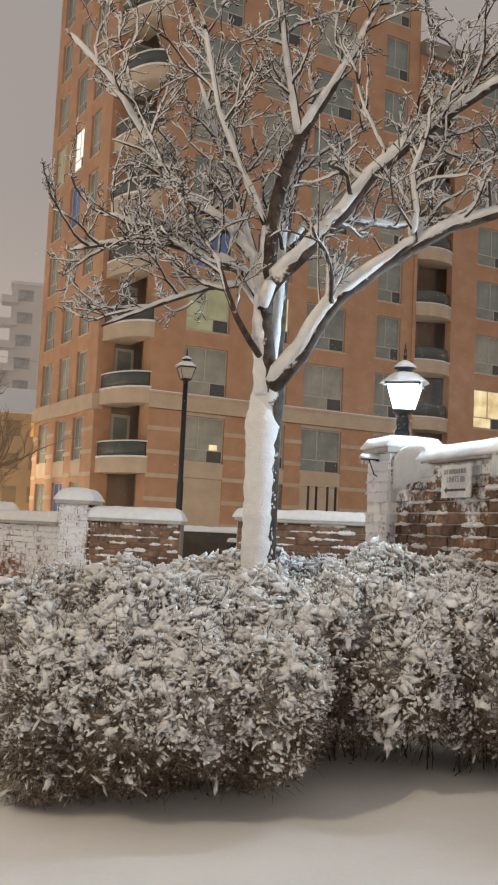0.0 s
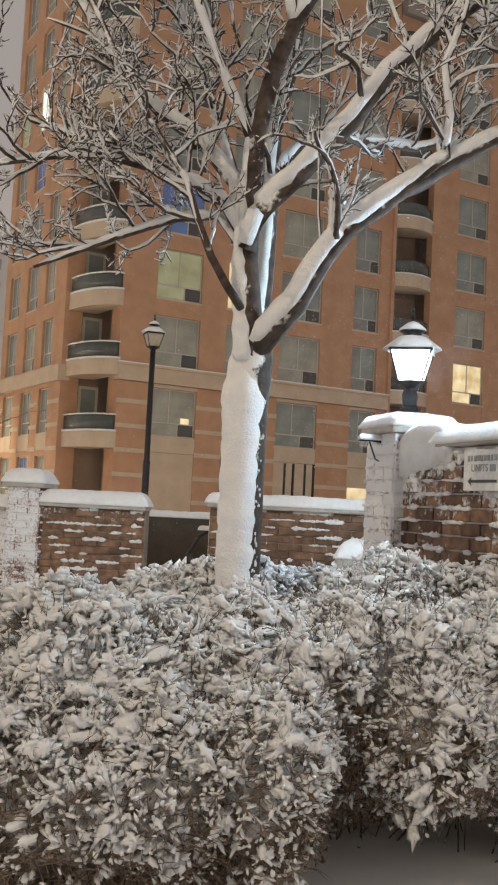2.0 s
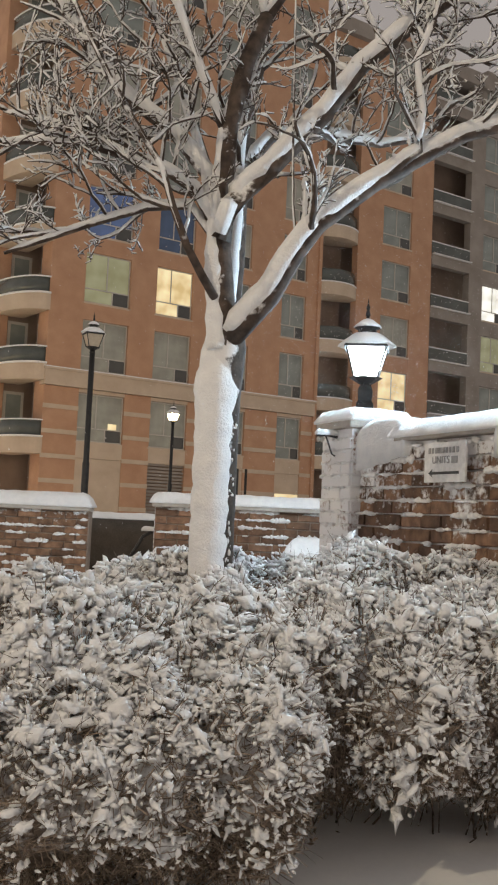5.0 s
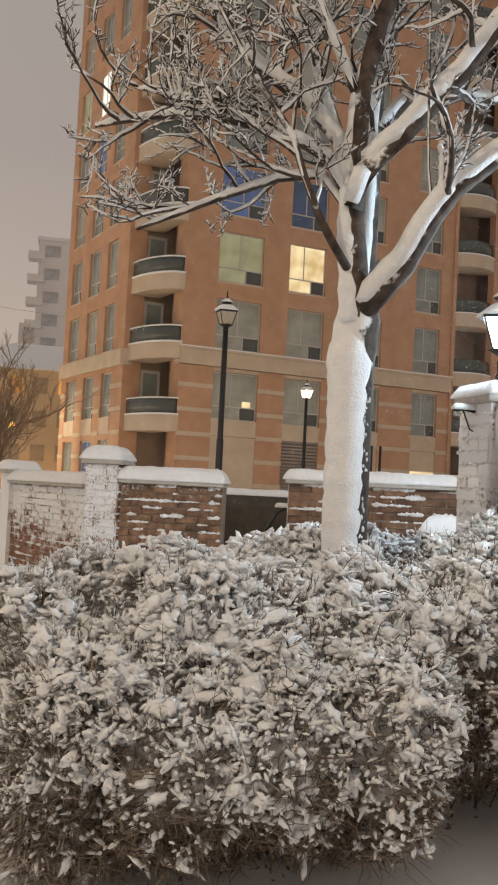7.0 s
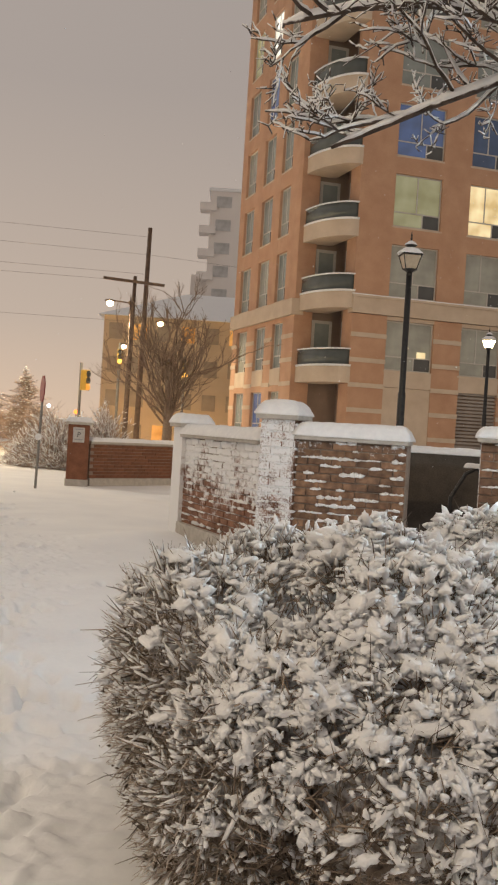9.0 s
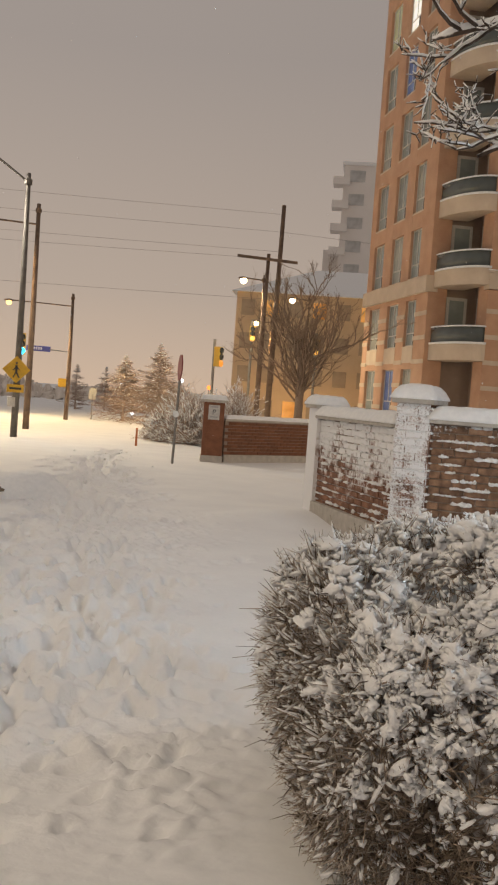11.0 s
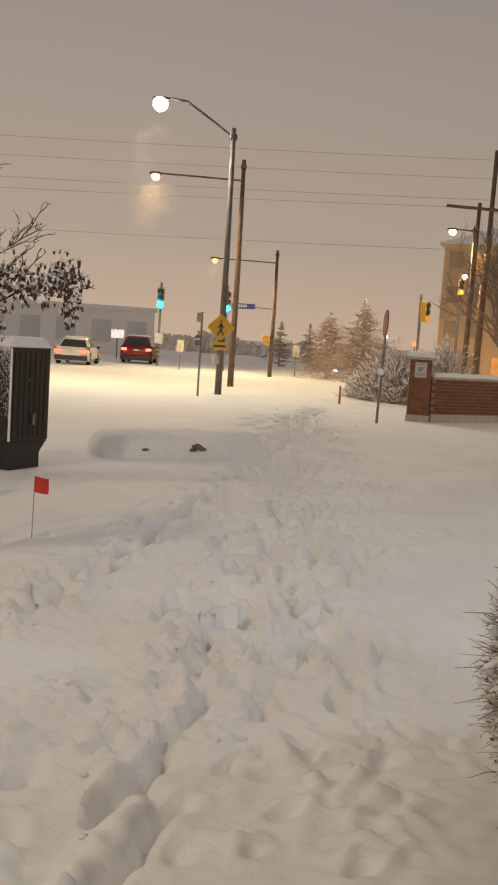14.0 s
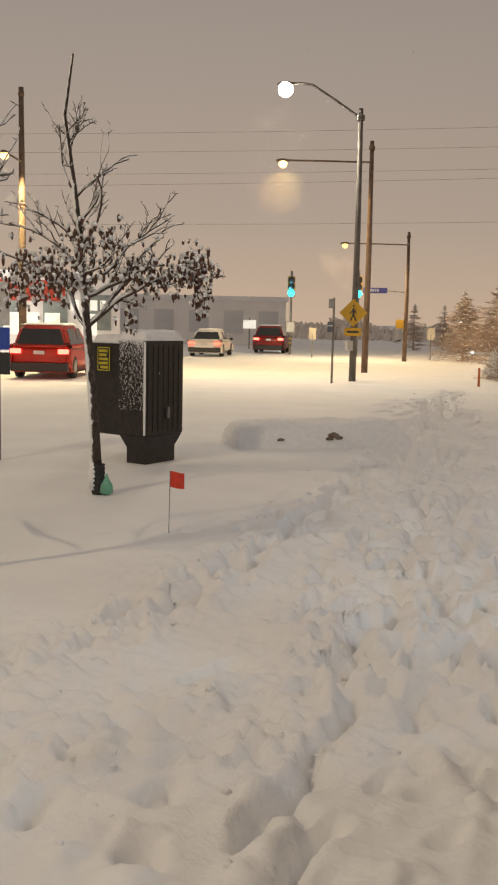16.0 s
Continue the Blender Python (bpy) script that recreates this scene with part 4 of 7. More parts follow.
BAL_GLASS = glass_mat("balcony_glass", (0.10, 0.115, 0.11))
bal_data = None
for k in range(11):
    z = 3.62 + B_PITCH * k - (0.12 if k == 0 else 0)
    if bal_data is None:
        bal_data = (finish("balcony", arc_slab(0.05, 2.45, -0.02, 0.58), FACADE_STONE, False), finish("balcony_snow", arc_slab(2.2, 2.47, 0.585, 0.66), SNOW, True),
                    finish("balustrade", arc_slab(2.30, 2.34, 0.66, 1.22), BAL_GLASS, True), finish("handrail", arc_slab(2.26, 2.40, 1.22, 1.27), SNOW, True),
                    finish("balcony_door", B(-0.42, 0.42, -0.03, 0.03, 0.6, 2.45), FRAME), finish("pane", B(-0.30, 0.30, -0.04, -0.032, 0.95, 2.33), GLASS))
    bal = part("balcony", bal_data[0], None, building, "curved cream balcony", at=pose(0, 0, z))
    part("balcony_snow", bal_data[1], None, bal)
    part("balustrade", bal_data[2], None, bal, "smoked glass balustrade")
    part("handrail", bal_data[3], None, bal, "snow-covered handrail")
    dr = part("balcony_door", bal_data[4], None, bal, "framed balcony door", at=pose(1.22, 2.48, 0.02))
    part("pane", bal_data[5], None, dr)
    dr = part("balcony_door", bal_data[4], None, bal, "framed balcony window", at=pose(1.95, 1.75, 0.02, 0, 0, -90))
    part("pane", bal_data[5], None, dr)

# right wing: curved balcony column, windows, then grey concrete loggias
WR = 24.2
wing = [(14.25, 14.42, -0.1, 0.3, 0, WR), (16.5, 18.05, -0.1, 0.3, 0, WR), (19.92, 21.3, -0.1, 0.3, 0, WR)]
for s in storeys[:-3]:
    wing.append((18.05, 19.92, -0.09, 0.3, s + 1.86, s + B_PITCH))
wing.append((18.05, 19.92, -0.09, 0.3, 0, storeys[0]))
wing.append((14.42, 16.5, -0.09, 0.3, WR - 1.2, WR))
box_list("wall", wing, FACADE, "orange brick wing")
grey = [(24.0, 25.0, -0.12, 0.3, 0, WR), (26.8, 28.9, -0.12, 0.3, 0, WR), (30.9, 32.5, -0.12, 0.3, 0, WR)]
for k, s in enumerate([1.5, 4.17] + storeys[:-3]):
    grey += [(21.3, 24.0, -0.16, 0.25, s - 0.42, s + 0.12), (28.9, 30.9, -0.16, 0.25, s - 0.42, s + 0.12), (25.0, 26.8, -0.11, 0.3, s + 1.86, s + B_PITCH)]
box_list("wall", grey, FACADE_GREY, "grey concrete wing")
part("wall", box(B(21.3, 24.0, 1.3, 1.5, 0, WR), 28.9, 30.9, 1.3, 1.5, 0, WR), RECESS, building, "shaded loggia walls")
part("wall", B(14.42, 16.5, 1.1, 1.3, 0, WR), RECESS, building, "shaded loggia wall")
rails_b, rails_s = finish("balustrade", B(0, 2.7, -0.03, 0.0, 0.0, 0.60), BAL_GLASS), finish("handrail", box(B(0, 2.7, -0.05, 0.02, 0.60, 0.65), 0, 2.7, -0.22, -0.05, -0.02, 0.02), SNOW)
cb = finish("balcony", arc_slab(0.05, 1.55, -0.4, 0.16, a0=205, a1=335, c=(15.45, 1.05), squash=1.0), FACADE_STONE, False)
cbs = finish("balcony_snow", arc_slab(1.35, 1.57, 0.165, 0.22, a0=205, a1=335, c=(15.45, 1.05), squash=1.0), SNOW, True)
cbg = finish("balustrade", arc_slab(1.42, 1.46, 0.22, 0.80, a0=205, a1=335, c=(15.45, 1.05), squash=1.0), BAL_GLASS, True)
for k, s in enumerate([1.5, 4.17] + storeys[:-3]):
    for x in (21.3, 28.9):
        rb = part("balustrade", rails_b, None, building, "smoked glass balustrade", at=pose(x, -0.1, s + 0.12, 0, 0, 0) @ Matrix.Diagonal((1 if x < 25 else 0.74, 1, 1, 1)))
        part("handrail", rails_s, None, rb)
    b2 = part("balcony", cb, None, building, "curved cream balcony", at=pose(0, 0, s))
    part("balcony_snow", cbs, None, b2)
    part("balustrade", cbg, None, b2)
    window(pose(18.05, 0.02, s), 1.87, 1.86, LIT_WARM if k == 2 else GLASS if k % 3 else CURTAIN_GLASS, 0.5)
    window(pose(25.0, 0.02, s), 1.8, 1.86, LIT_WHITE if k == 4 else LIT_PALE if k == 3 else GLASS, 0.5)
    if k in (2, 3):
        part("lit_door", B(14.6, 15.2, 0.9, 0.94, s + 0.3, s + 2.0), LIT_WHITE, building, "lit balcony door")
rf = bmesh.new()
box(rf, 0.0, 14.3, 0.0, 10.6, ROOF, ROOF + 0.4)
part("roof", rf, FACADE_STONE, building, "parapet under snow")
wr = bmesh.new()
box(wr, 14.3, 32.7, -0.4, 12.0, WR, WR + 0.7)
part("roof", wr, FACADE_GREY, building, "overhanging grey roof edge")
part("wall", B(0.6, 32.5, 11.7, 12.0, 0, WR), FACADE_GREY, building, "plain back wall")
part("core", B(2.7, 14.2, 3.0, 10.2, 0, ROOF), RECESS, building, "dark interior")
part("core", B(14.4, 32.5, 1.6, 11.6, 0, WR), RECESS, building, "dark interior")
bench = thing("bench", "two slim black metal bench frames in the courtyard", "bench", pose(1.43, 24.6, 0))
for x in (0.0, 0.48):
    part("frame", tube(bmesh.new(), [(x, 0, 0), (x, 0, 2.60), (x + 0.20, 0, 2.60), (x + 0.20, 0, 0)], 0.032, 5), BLACK_METAL, bench)
part("seat", B(0.0, 0.68, -0.25, 0.15, 1.62, 1.68, bevel=0.01), BLACK_METAL, bench)


# ---------- the snow-laden tree behind the hedge ----------
class Limbs:
    """Collects tapering branch tubes and the snow that lies on them."""

    def __init__(self):
        self.wood, self.snow, self.west = bmesh.new(), bmesh.new(), -50.0
        self.floor = -1.0

    def add(self, pts, r0, r1, n=7, load=1.0):
        pts = [Vector(p) for p in pts]
        if pts[-1].x < self.west:
            return
        m = len(pts) - 1
        rad = [r0 + (r1 - r0) * i / m for i in range(m + 1)]
        tube(self.wood, pts, rad, n)
        if load <= 0:
            return
        fine = r0 < 0.012
        run, rr = [], []

        def lay():
            if len(run) > 1:
                rr[0], rr[-1] = (0.0022 if n < 7 else rr[0] * 0.85), 0.0022
                tube(self.snow, run, rr, 6 if n > 6 else 4)
            run.clear()
            rr.clear()

        for p, q, r in zip(pts, pts[1:], rad):
            d = (q - p).normalized()
            flat = math.sqrt(max(0.0, 1 - d.z * d.z))
            if fine and random.random() < 0.16:
                lay()
                continue
            sub = 4 if r > 0.012 else (2 if r > 0.005 else 1)
            for k in range(sub):
                u = p.lerp(q, k / sub)
                lean = 1.0 - flat
                run.append(u + Vector((-(0.20 + 0.25 * lean) * r, -(0.30 + 0.25 * lean) * r, ((1.00 if fine else 0.62) * r + 0.0030) * (0.35 + 0.65 * flat) * load + rnd(-0.08, 0.10) * r)))
                rr.append(max(0.0040, ((1.08 if fine else 1.0) * r + 0.0019) * (0.78 + 0.22 * flat) * rnd(0.86, 1.08) * min(load, 1.0)))
        if run:
            run.append(pts[-1] + Vector((0, 0, 0.003)))
            rr.append(0.0025)
        lay()

    def grow(self, p, d, length, r, depth, up=0.25, spread=0.8, load=1.0):
        d = d.normalized()
        pts, q = [p.copy()], p.copy()
        steps = 7 if depth > 1 else (5 if depth else 3)
        dirs = []
        for k in range(steps):
            d = (d + Vector((rnd(-1, 1), rnd(-1, 1), rnd(-1, 1))) * 0.33 + Vector((0, 0, up * 0.16))).normalized()
            q = q + d * (length / steps)
            pts.append(q.copy())
            dirs.append(d.copy())
        if q.x < self.west or q.z < self.floor:
            return
        self.add(pts, r, max(0.0026, r * 0.48), 5 if depth > 1 else (4 if depth else 3), load)
        if depth < 2:
            for k in range(2):
                i = random.randint(1, steps)
                side = Vector((rnd(-1, 1), rnd(-1, 1), rnd(-0.4, 0.9))).normalized()
                self.add([pts[i], pts[i] + (dirs[i - 1] * 0.5 + side).normalized() * rnd(0.018, 0.050)], 0.0034, 0.0024, 3, load if random.random() < 0.6 else 0)
        if depth <= 0:
            return
        kids = 5 if depth > 1 else random.choice((3, 4, 5))
        for k in range(kids):
            i = random.randint(1, steps)
            side = Vector((rnd(-1, 1), rnd(-1, 1), rnd(-0.25, 0.9))).normalized()
            nd = (dirs[min(i, steps - 1)] + side * spread).normalized()
            self.grow(pts[i], nd, length * (rnd(0.32, 0.56) if depth > 1 else rnd(0.20, 0.42)), max(0.0036, r * rnd(0.44, 0.58)), depth - 1, up, spread, load)


def snowy_tree():
    random.seed(21)
    t = thing("tree", "bare street tree with every branch loaded with snow", "tree", pose(0.065, 6.17, -0.02))
    o = Vector((0.10, 6.19, 0))
    tr = bmesh.new()
    tube(tr, [(0.0, 0, -0.05), (0.0, 0, 0.5), (0.005, 0, 1.2), (0.01, 0, 1.74), (0.012, 0, 2.06), (0.02, -0.03, 2.30), (0.02, -0.06, 2.42)], [0.16, 0.125, 0.105, 0.098, 0.097, 0.105, 0.08], 14)
    part("trunk", tr, BARK, t, "dark trunk plastered with snow on the windward side", True)
    ts = bmesh.new()
    shell = [(-0.015 + 0.0025 * math.sin(k * 1.7), -0.034 + 0.002 * math.sin(k * 2.3), 0.75 + 1.68 * k / 44) for k in range(45)]
    tube(ts, shell, [0.0935 + 0.0022 * math.sin(k * 1.3) + 0.002 * math.sin(k * 2.9) + 0.012 * math.exp(-((k - 35) / 2.5) ** 2) - 0.006 * max(0, k - 37) for k in range(45)], 20)
    for k in range(110):
        z = rnd(0.9, 2.2)
        flake(ts, (rnd(0.05, 0.088), -0.078 + rnd(0, 0.022), z), (rnd(0.004, 0.010), 0.006, rnd(0.006, 0.022)))
    part("trunk_snow", ts, SNOW, t, "snow plastered on the trunk", True)
    L = Limbs()
    L.west, L.floor = -1.40, 2.52
    limbs = [
        ([(0.12, 6.12, 2.28), (0.09, 6.09, 2.55), (0.07, 6.09, 2.76), (0.07, 6.09, 3.05), (0.08, 6.05, 3.35), (0.15, 6.05, 3.68), (0.24, 6.06, 3.93)], 0.062, 0.036, 0, 0),
        ([(0.24, 6.06, 3.93), (0.18, 6.0, 4.20), (0.12, 5.95, 4.50), (0.06, 5.9, 4.96)], 0.030, 0.013, 1, 4),
        ([(0.24, 6.06, 3.93), (0.44, 6.1, 4.29), (0.57, 6.15, 4.55), (0.74, 6.2, 4.96)], 0.034, 0.015, 1, 4),
        ([(0.07, 6.05, 2.80), (0.13, 5.99, 2.99), (0.28, 5.99, 3.14), (0.53, 5.95, 3.42), (0.68, 5.92, 3.64), (0.93, 5.88, 3.87), (1.18, 5.84, 4.06), (1.50, 5.78, 4.27)], 0.054, 0.026, 1.05, 5),
        ([(0.68, 5.94, 3.63), (0.88, 5.99, 3.87), (1.15, 6.0, 4.16), (1.45, 6.0, 4.50)], 0.030, 0.014, 1, 5),
        ([(0.14, 6.1, 2.34), (0.30, 5.96, 2.52), (0.41, 5.90, 2.73), (0.51, 5.87, 2.86), (0.77, 5.84, 3.07), (1.0, 5.81, 3.21), (1.16, 5.78, 3.30), (1.50, 5.71, 3.40)], 0.058, 0.027, 1.1, 5),
        ([(0.76, 5.84, 3.06), (0.94, 5.76, 3.21), (0.95, 5.73, 3.37), (0.91, 5.72, 3.61), (0.98, 5.71, 3.80)], 0.028, 0.012, 1, 4),
        ([(0.14, 6.22, 2.42), (0.17, 6.36, 2.8), (0.18, 6.42, 3.09), (0.19, 6.46, 3.56), (0.26, 6.49, 3.87), (0.32, 6.52, 4.35)], 0.052, 0.022, 1, 5),
        ([(0.18, 6.44, 3.28), (0.34, 6.5, 3.50), (0.62, 6.55, 3.56), (0.95, 6.6, 3.55), (1.25, 6.6, 3.62)], 0.034, 0.014, 1.1, 5),
        ([(0.07, 6.09, 2.82), (0.0, 6.15, 3.15), (-0.17, 6.18, 3.35), (-0.39, 6.16, 3.49), (-0.58, 6.14, 3.67), (-0.78, 6.10, 3.96), (-0.99, 6.05, 4.27), (-1.27, 6.0, 4.54)], 0.046, 0.013, 1.05, 7),
        ([(0.05, 6.05, 2.52), (-0.02, 5.96, 2.60), (-0.10, 5.90, 2.72), (-0.17, 5.86, 2.88), (-0.23, 5.85, 3.06), (-0.44, 5.82, 3.36), (-0.59, 5.80, 3.63), (-0.78, 5.78, 4.0), (-0.86, 5.75, 4.3)], 0.022, 0.009, 0.6, 7),
        ([(0.41, 5.90, 2.75), (0.385, 5.89, 2.95), (0.37, 5.88, 3.3), (0.36, 5.87, 3.7), (0.35, 5.86, 4.0)], 0.0075, 0.004, 0.7, 0),
        ([(0.05, 6.09, 2.86), (-0.06, 6.08, 3.04), (-0.24, 6.05, 3.13), (-0.58, 6.0, 3.19), (-0.86, 5.97, 3.17), (-1.14, 5.93, 3.10)], 0.030, 0.010, 1.1, 8),
        ([(0.06, 6.12, 2.80), (-0.08, 6.17, 2.99), (-0.29, 6.16, 2.96), (-0.57, 6.12, 2.84), (-0.77, 6.08, 2.74), (-0.94, 6.05, 2.66)], 0.022, 0.008, 1.1, 7),
        ([(-0.17, 6.18, 3.35), (-0.42, 6.3, 3.36), (-0.72, 6.4, 3.42), (-1.05, 6.45, 3.5)], 0.026, 0.010, 1.1, 6),
        ([(0.08, 6.07, 3.30), (-0.10, 5.9, 3.62), (-0.26, 5.75, 3.95), (-0.36, 5.65, 4.4)], 0.026, 0.010, 1, 6),
        ([(0.0, 6.15, 3.15), (-0.14, 6.3, 3.6), (-0.28, 6.4, 4.0), (-0.45, 6.5, 4.5)], 0.028, 0.011, 1, 6),
    ]
    for pts, r0, r1, load, kids in limbs:
        pts = [Vector(p) - o for p in pts]
        if load == 0:
            m = len(pts) - 1
            part("main_stem", tube(bmesh.new(), pts, [r0 + (r1 - r0) * i / m for i in range(m + 1)], 12), STEM_BARK, t, "dark bare main stem", True)
            run, rr = [], []
            for i in range(33):
                u = i / 32 * (m - 1.6)
                a = pts[int(u)].lerp(pts[int(u) + 1], u % 1)
                r = r0 + (r1 - r0) * u / m
                run.append(a + Vector((-0.62 * r, -0.18 * r, 0.0)))
                rr.append(r * (0.86 + 0.07 * math.sin(i * 1.9) + 0.05 * math.sin(i * 0.7)) * (1 - 0.55 * (i / 32) ** 3))
            part("stem_snow", tube(bmesh.new(), run, rr, 12), SNOW, t, "snow plastered on the windward side of the stem", True)
        else:
            L.add(pts, r0, r1, 9, load)
        m = len(pts) - 1
        n_k = int(kids * 1.8)
        for k in range(n_k):
            u = m * (0.25 + 0.75 * (k + rnd(0.1, 0.9)) / n_k)
            i = min(int(u), m - 1)
            a = pts[i].lerp(pts[i + 1], u - i)
            d = (pts[i + 1] - pts[i]).normalized()
            side = Vector((rnd(-1, 1), rnd(-1, 1), rnd(-0.25, 1.0))).normalized()
            r = (r0 + (r1 - r0) * u / m)
            L.grow(a, d * 0.7 + side, rnd(0.34, 0.64), max(0.0085, r * 0.40), 2, 0.16, 0.95)
        if kids:
            L.grow(pts[-1], pts[-1] - pts[-2], 0.32, r1, 2, 0.3, 0.8)
    part("crown", L.wood, BRANCH, t, "dark forked branches and twigs", True)
    part("crown_snow", L.snow, SNOW, t, "ridges of snow lying along the branches", True)["kind"] = "stuff"


snowy_tree()


# ---------- the hedge of snow-covered shrubs ----------
ICO_V = np.array([(0, 0, 1), (0.894, 0, 0.447), (0.276, 0.851, 0.447), (-0.724, 0.526, 0.447), (-0.724, -0.526, 0.447), (0.276, -0.851, 0.447),
                  (0.724, 0.526, -0.447), (-0.276, 0.851, -0.447), (-0.894, 0, -0.447), (-0.276, -0.851, -0.447), (0.724, -0.526, -0.447), (0, 0, -1)])
ICO_F = np.array([(0, 1, 2), (0, 2, 3), (0, 3, 4), (0, 4, 5), (0, 5, 1), (1, 6, 2), (2, 7, 3), (3, 8, 4), (4, 9, 5), (5, 10, 1),
                  (6, 7, 2), (7, 8, 3), (8, 9, 4), (9, 10, 5), (10, 6, 1), (6, 11, 7), (7, 11, 8), (8, 11, 9), (9, 11, 10), (10, 11, 6)])


def mesh_np(name, verts, faces, mat, smooth=True):
    me = bpy.data.meshes.new(name)
    me.from_pydata(verts.reshape(-1, 3).tolist(), [], faces.tolist())
    me.polygons.foreach_set("use_smooth", [smooth] * len(me.polygons))
    me.materials.append(mat)
    return me


def turns(rng, n):
    """n random turns."""
    q = rng.normal(size=(n, 4))
    q /= np.linalg.norm(q, axis=1)[:, None]
    w, x, y, z = q.T
    return np.stack([1 - 2 * (y * y + z * z), 2 * (x * y - z * w), 2 * (x * z + y * w), 2 * (x * y + z * w), 1 - 2 * (x * x + z * z), 2 * (y * z - x * w),
                     2 * (x * z - y * w), 2 * (y * z + x * w), 1 - 2 * (x * x + y * y)], 1).reshape(n, 3, 3)


def lumps(rng, c, s, mat, name, wild=False, frames=None, smooth=True):
    """One mesh of uneven lumps at c with half-sizes s."""
    n = len(c)
    v = ICO_V[None] * (1 + rng.uniform(-0.42, 0.42, (n, 12, 1)))
    if frames is not None:
        v = np.einsum("nij,nkj->nki", frames, v * s[:, None, :]) + c[:, None, :]
    elif wild:
        v = np.einsum("nij,nkj->nki", turns(rng, n), v * s[:, None, :]) + c[:, None, :]
    else:
        v = np.einsum("nij,nkj->nki", turns(rng, n), v) * s[:, None, :] + c[:, None, :]
    f = (ICO_F[None] + 12 * np.arange(n)[:, None, None]).reshape(-1, 3)
    return mesh_np(name, v, f, mat, smooth)


def sticks(rng, a, b, r, mat, name):
    """One mesh of thin three-sided twigs from a to b, bent a little at the middle."""
    n = len(a)
    mid = (a + b) / 2 + rng.normal(0, 0.10, (n, 3)) * np.linalg.norm(b - a, axis=1)[:, None]
    d = b - a
    d /= np.linalg.norm(d, axis=1)[:, None] + 1e-9
    u = np.cross(d, np.array([0.3, 0.5, 0.8]))
    u /= np.linalg.norm(u, axis=1)[:, None] + 1e-9
    w = np.cross(d, u)
    rings = []
    for p, k in ((a, 1.0), (mid, 0.8), (b, 0.35)):
        for ang in (0, 2.094, 4.189):
            rings.append(p + (u * math.cos(ang) + w * math.sin(ang)) * (r * k)[:, None])
    v = np.stack(rings, 1)
    f = []
    for s in (0, 3):
        for k in range(3):
            f.append((s + k, s + (k + 1) % 3, s + 3 + (k + 1) % 3, s + 3 + k))
    f = (np.array(f)[None] + 9 * np.arange(n)[:, None, None]).reshape(-1, 4)
    return mesh_np(name, v, f, mat)


def leaf_blades(rng, c, size, mat, name):
    """One mesh of small folded leaves."""
    n = len(c)
    base = np.array([(-1, 0, 0), (0, -0.45, 0.12), (1, 0, 0.0), (0, 0.45, 0.12)])
    v = np.einsum("nij,kj->nki", turns(rng, n), base) * size[:, None, None] + c[:, None, :]
    f = np.array([(0, 1, 2), (0, 2, 3)])
    return mesh_np(name, v, (f[None] + 4 * np.arange(n)[:, None, None]).reshape(-1, 3), mat)


def ball(level):
    """A unit ball of triangles as arrays."""
    bm = bmesh.new()
    bmesh.ops.create_icosphere(bm, subdivisions=level, radius=1.0)
    bm.verts.ensure_lookup_table()
    v = np.array([tuple(p.co) for p in bm.verts])
    f = np.array([[p.index for p in q.verts] for q in bm.faces])
    bm.free()
    return v, f


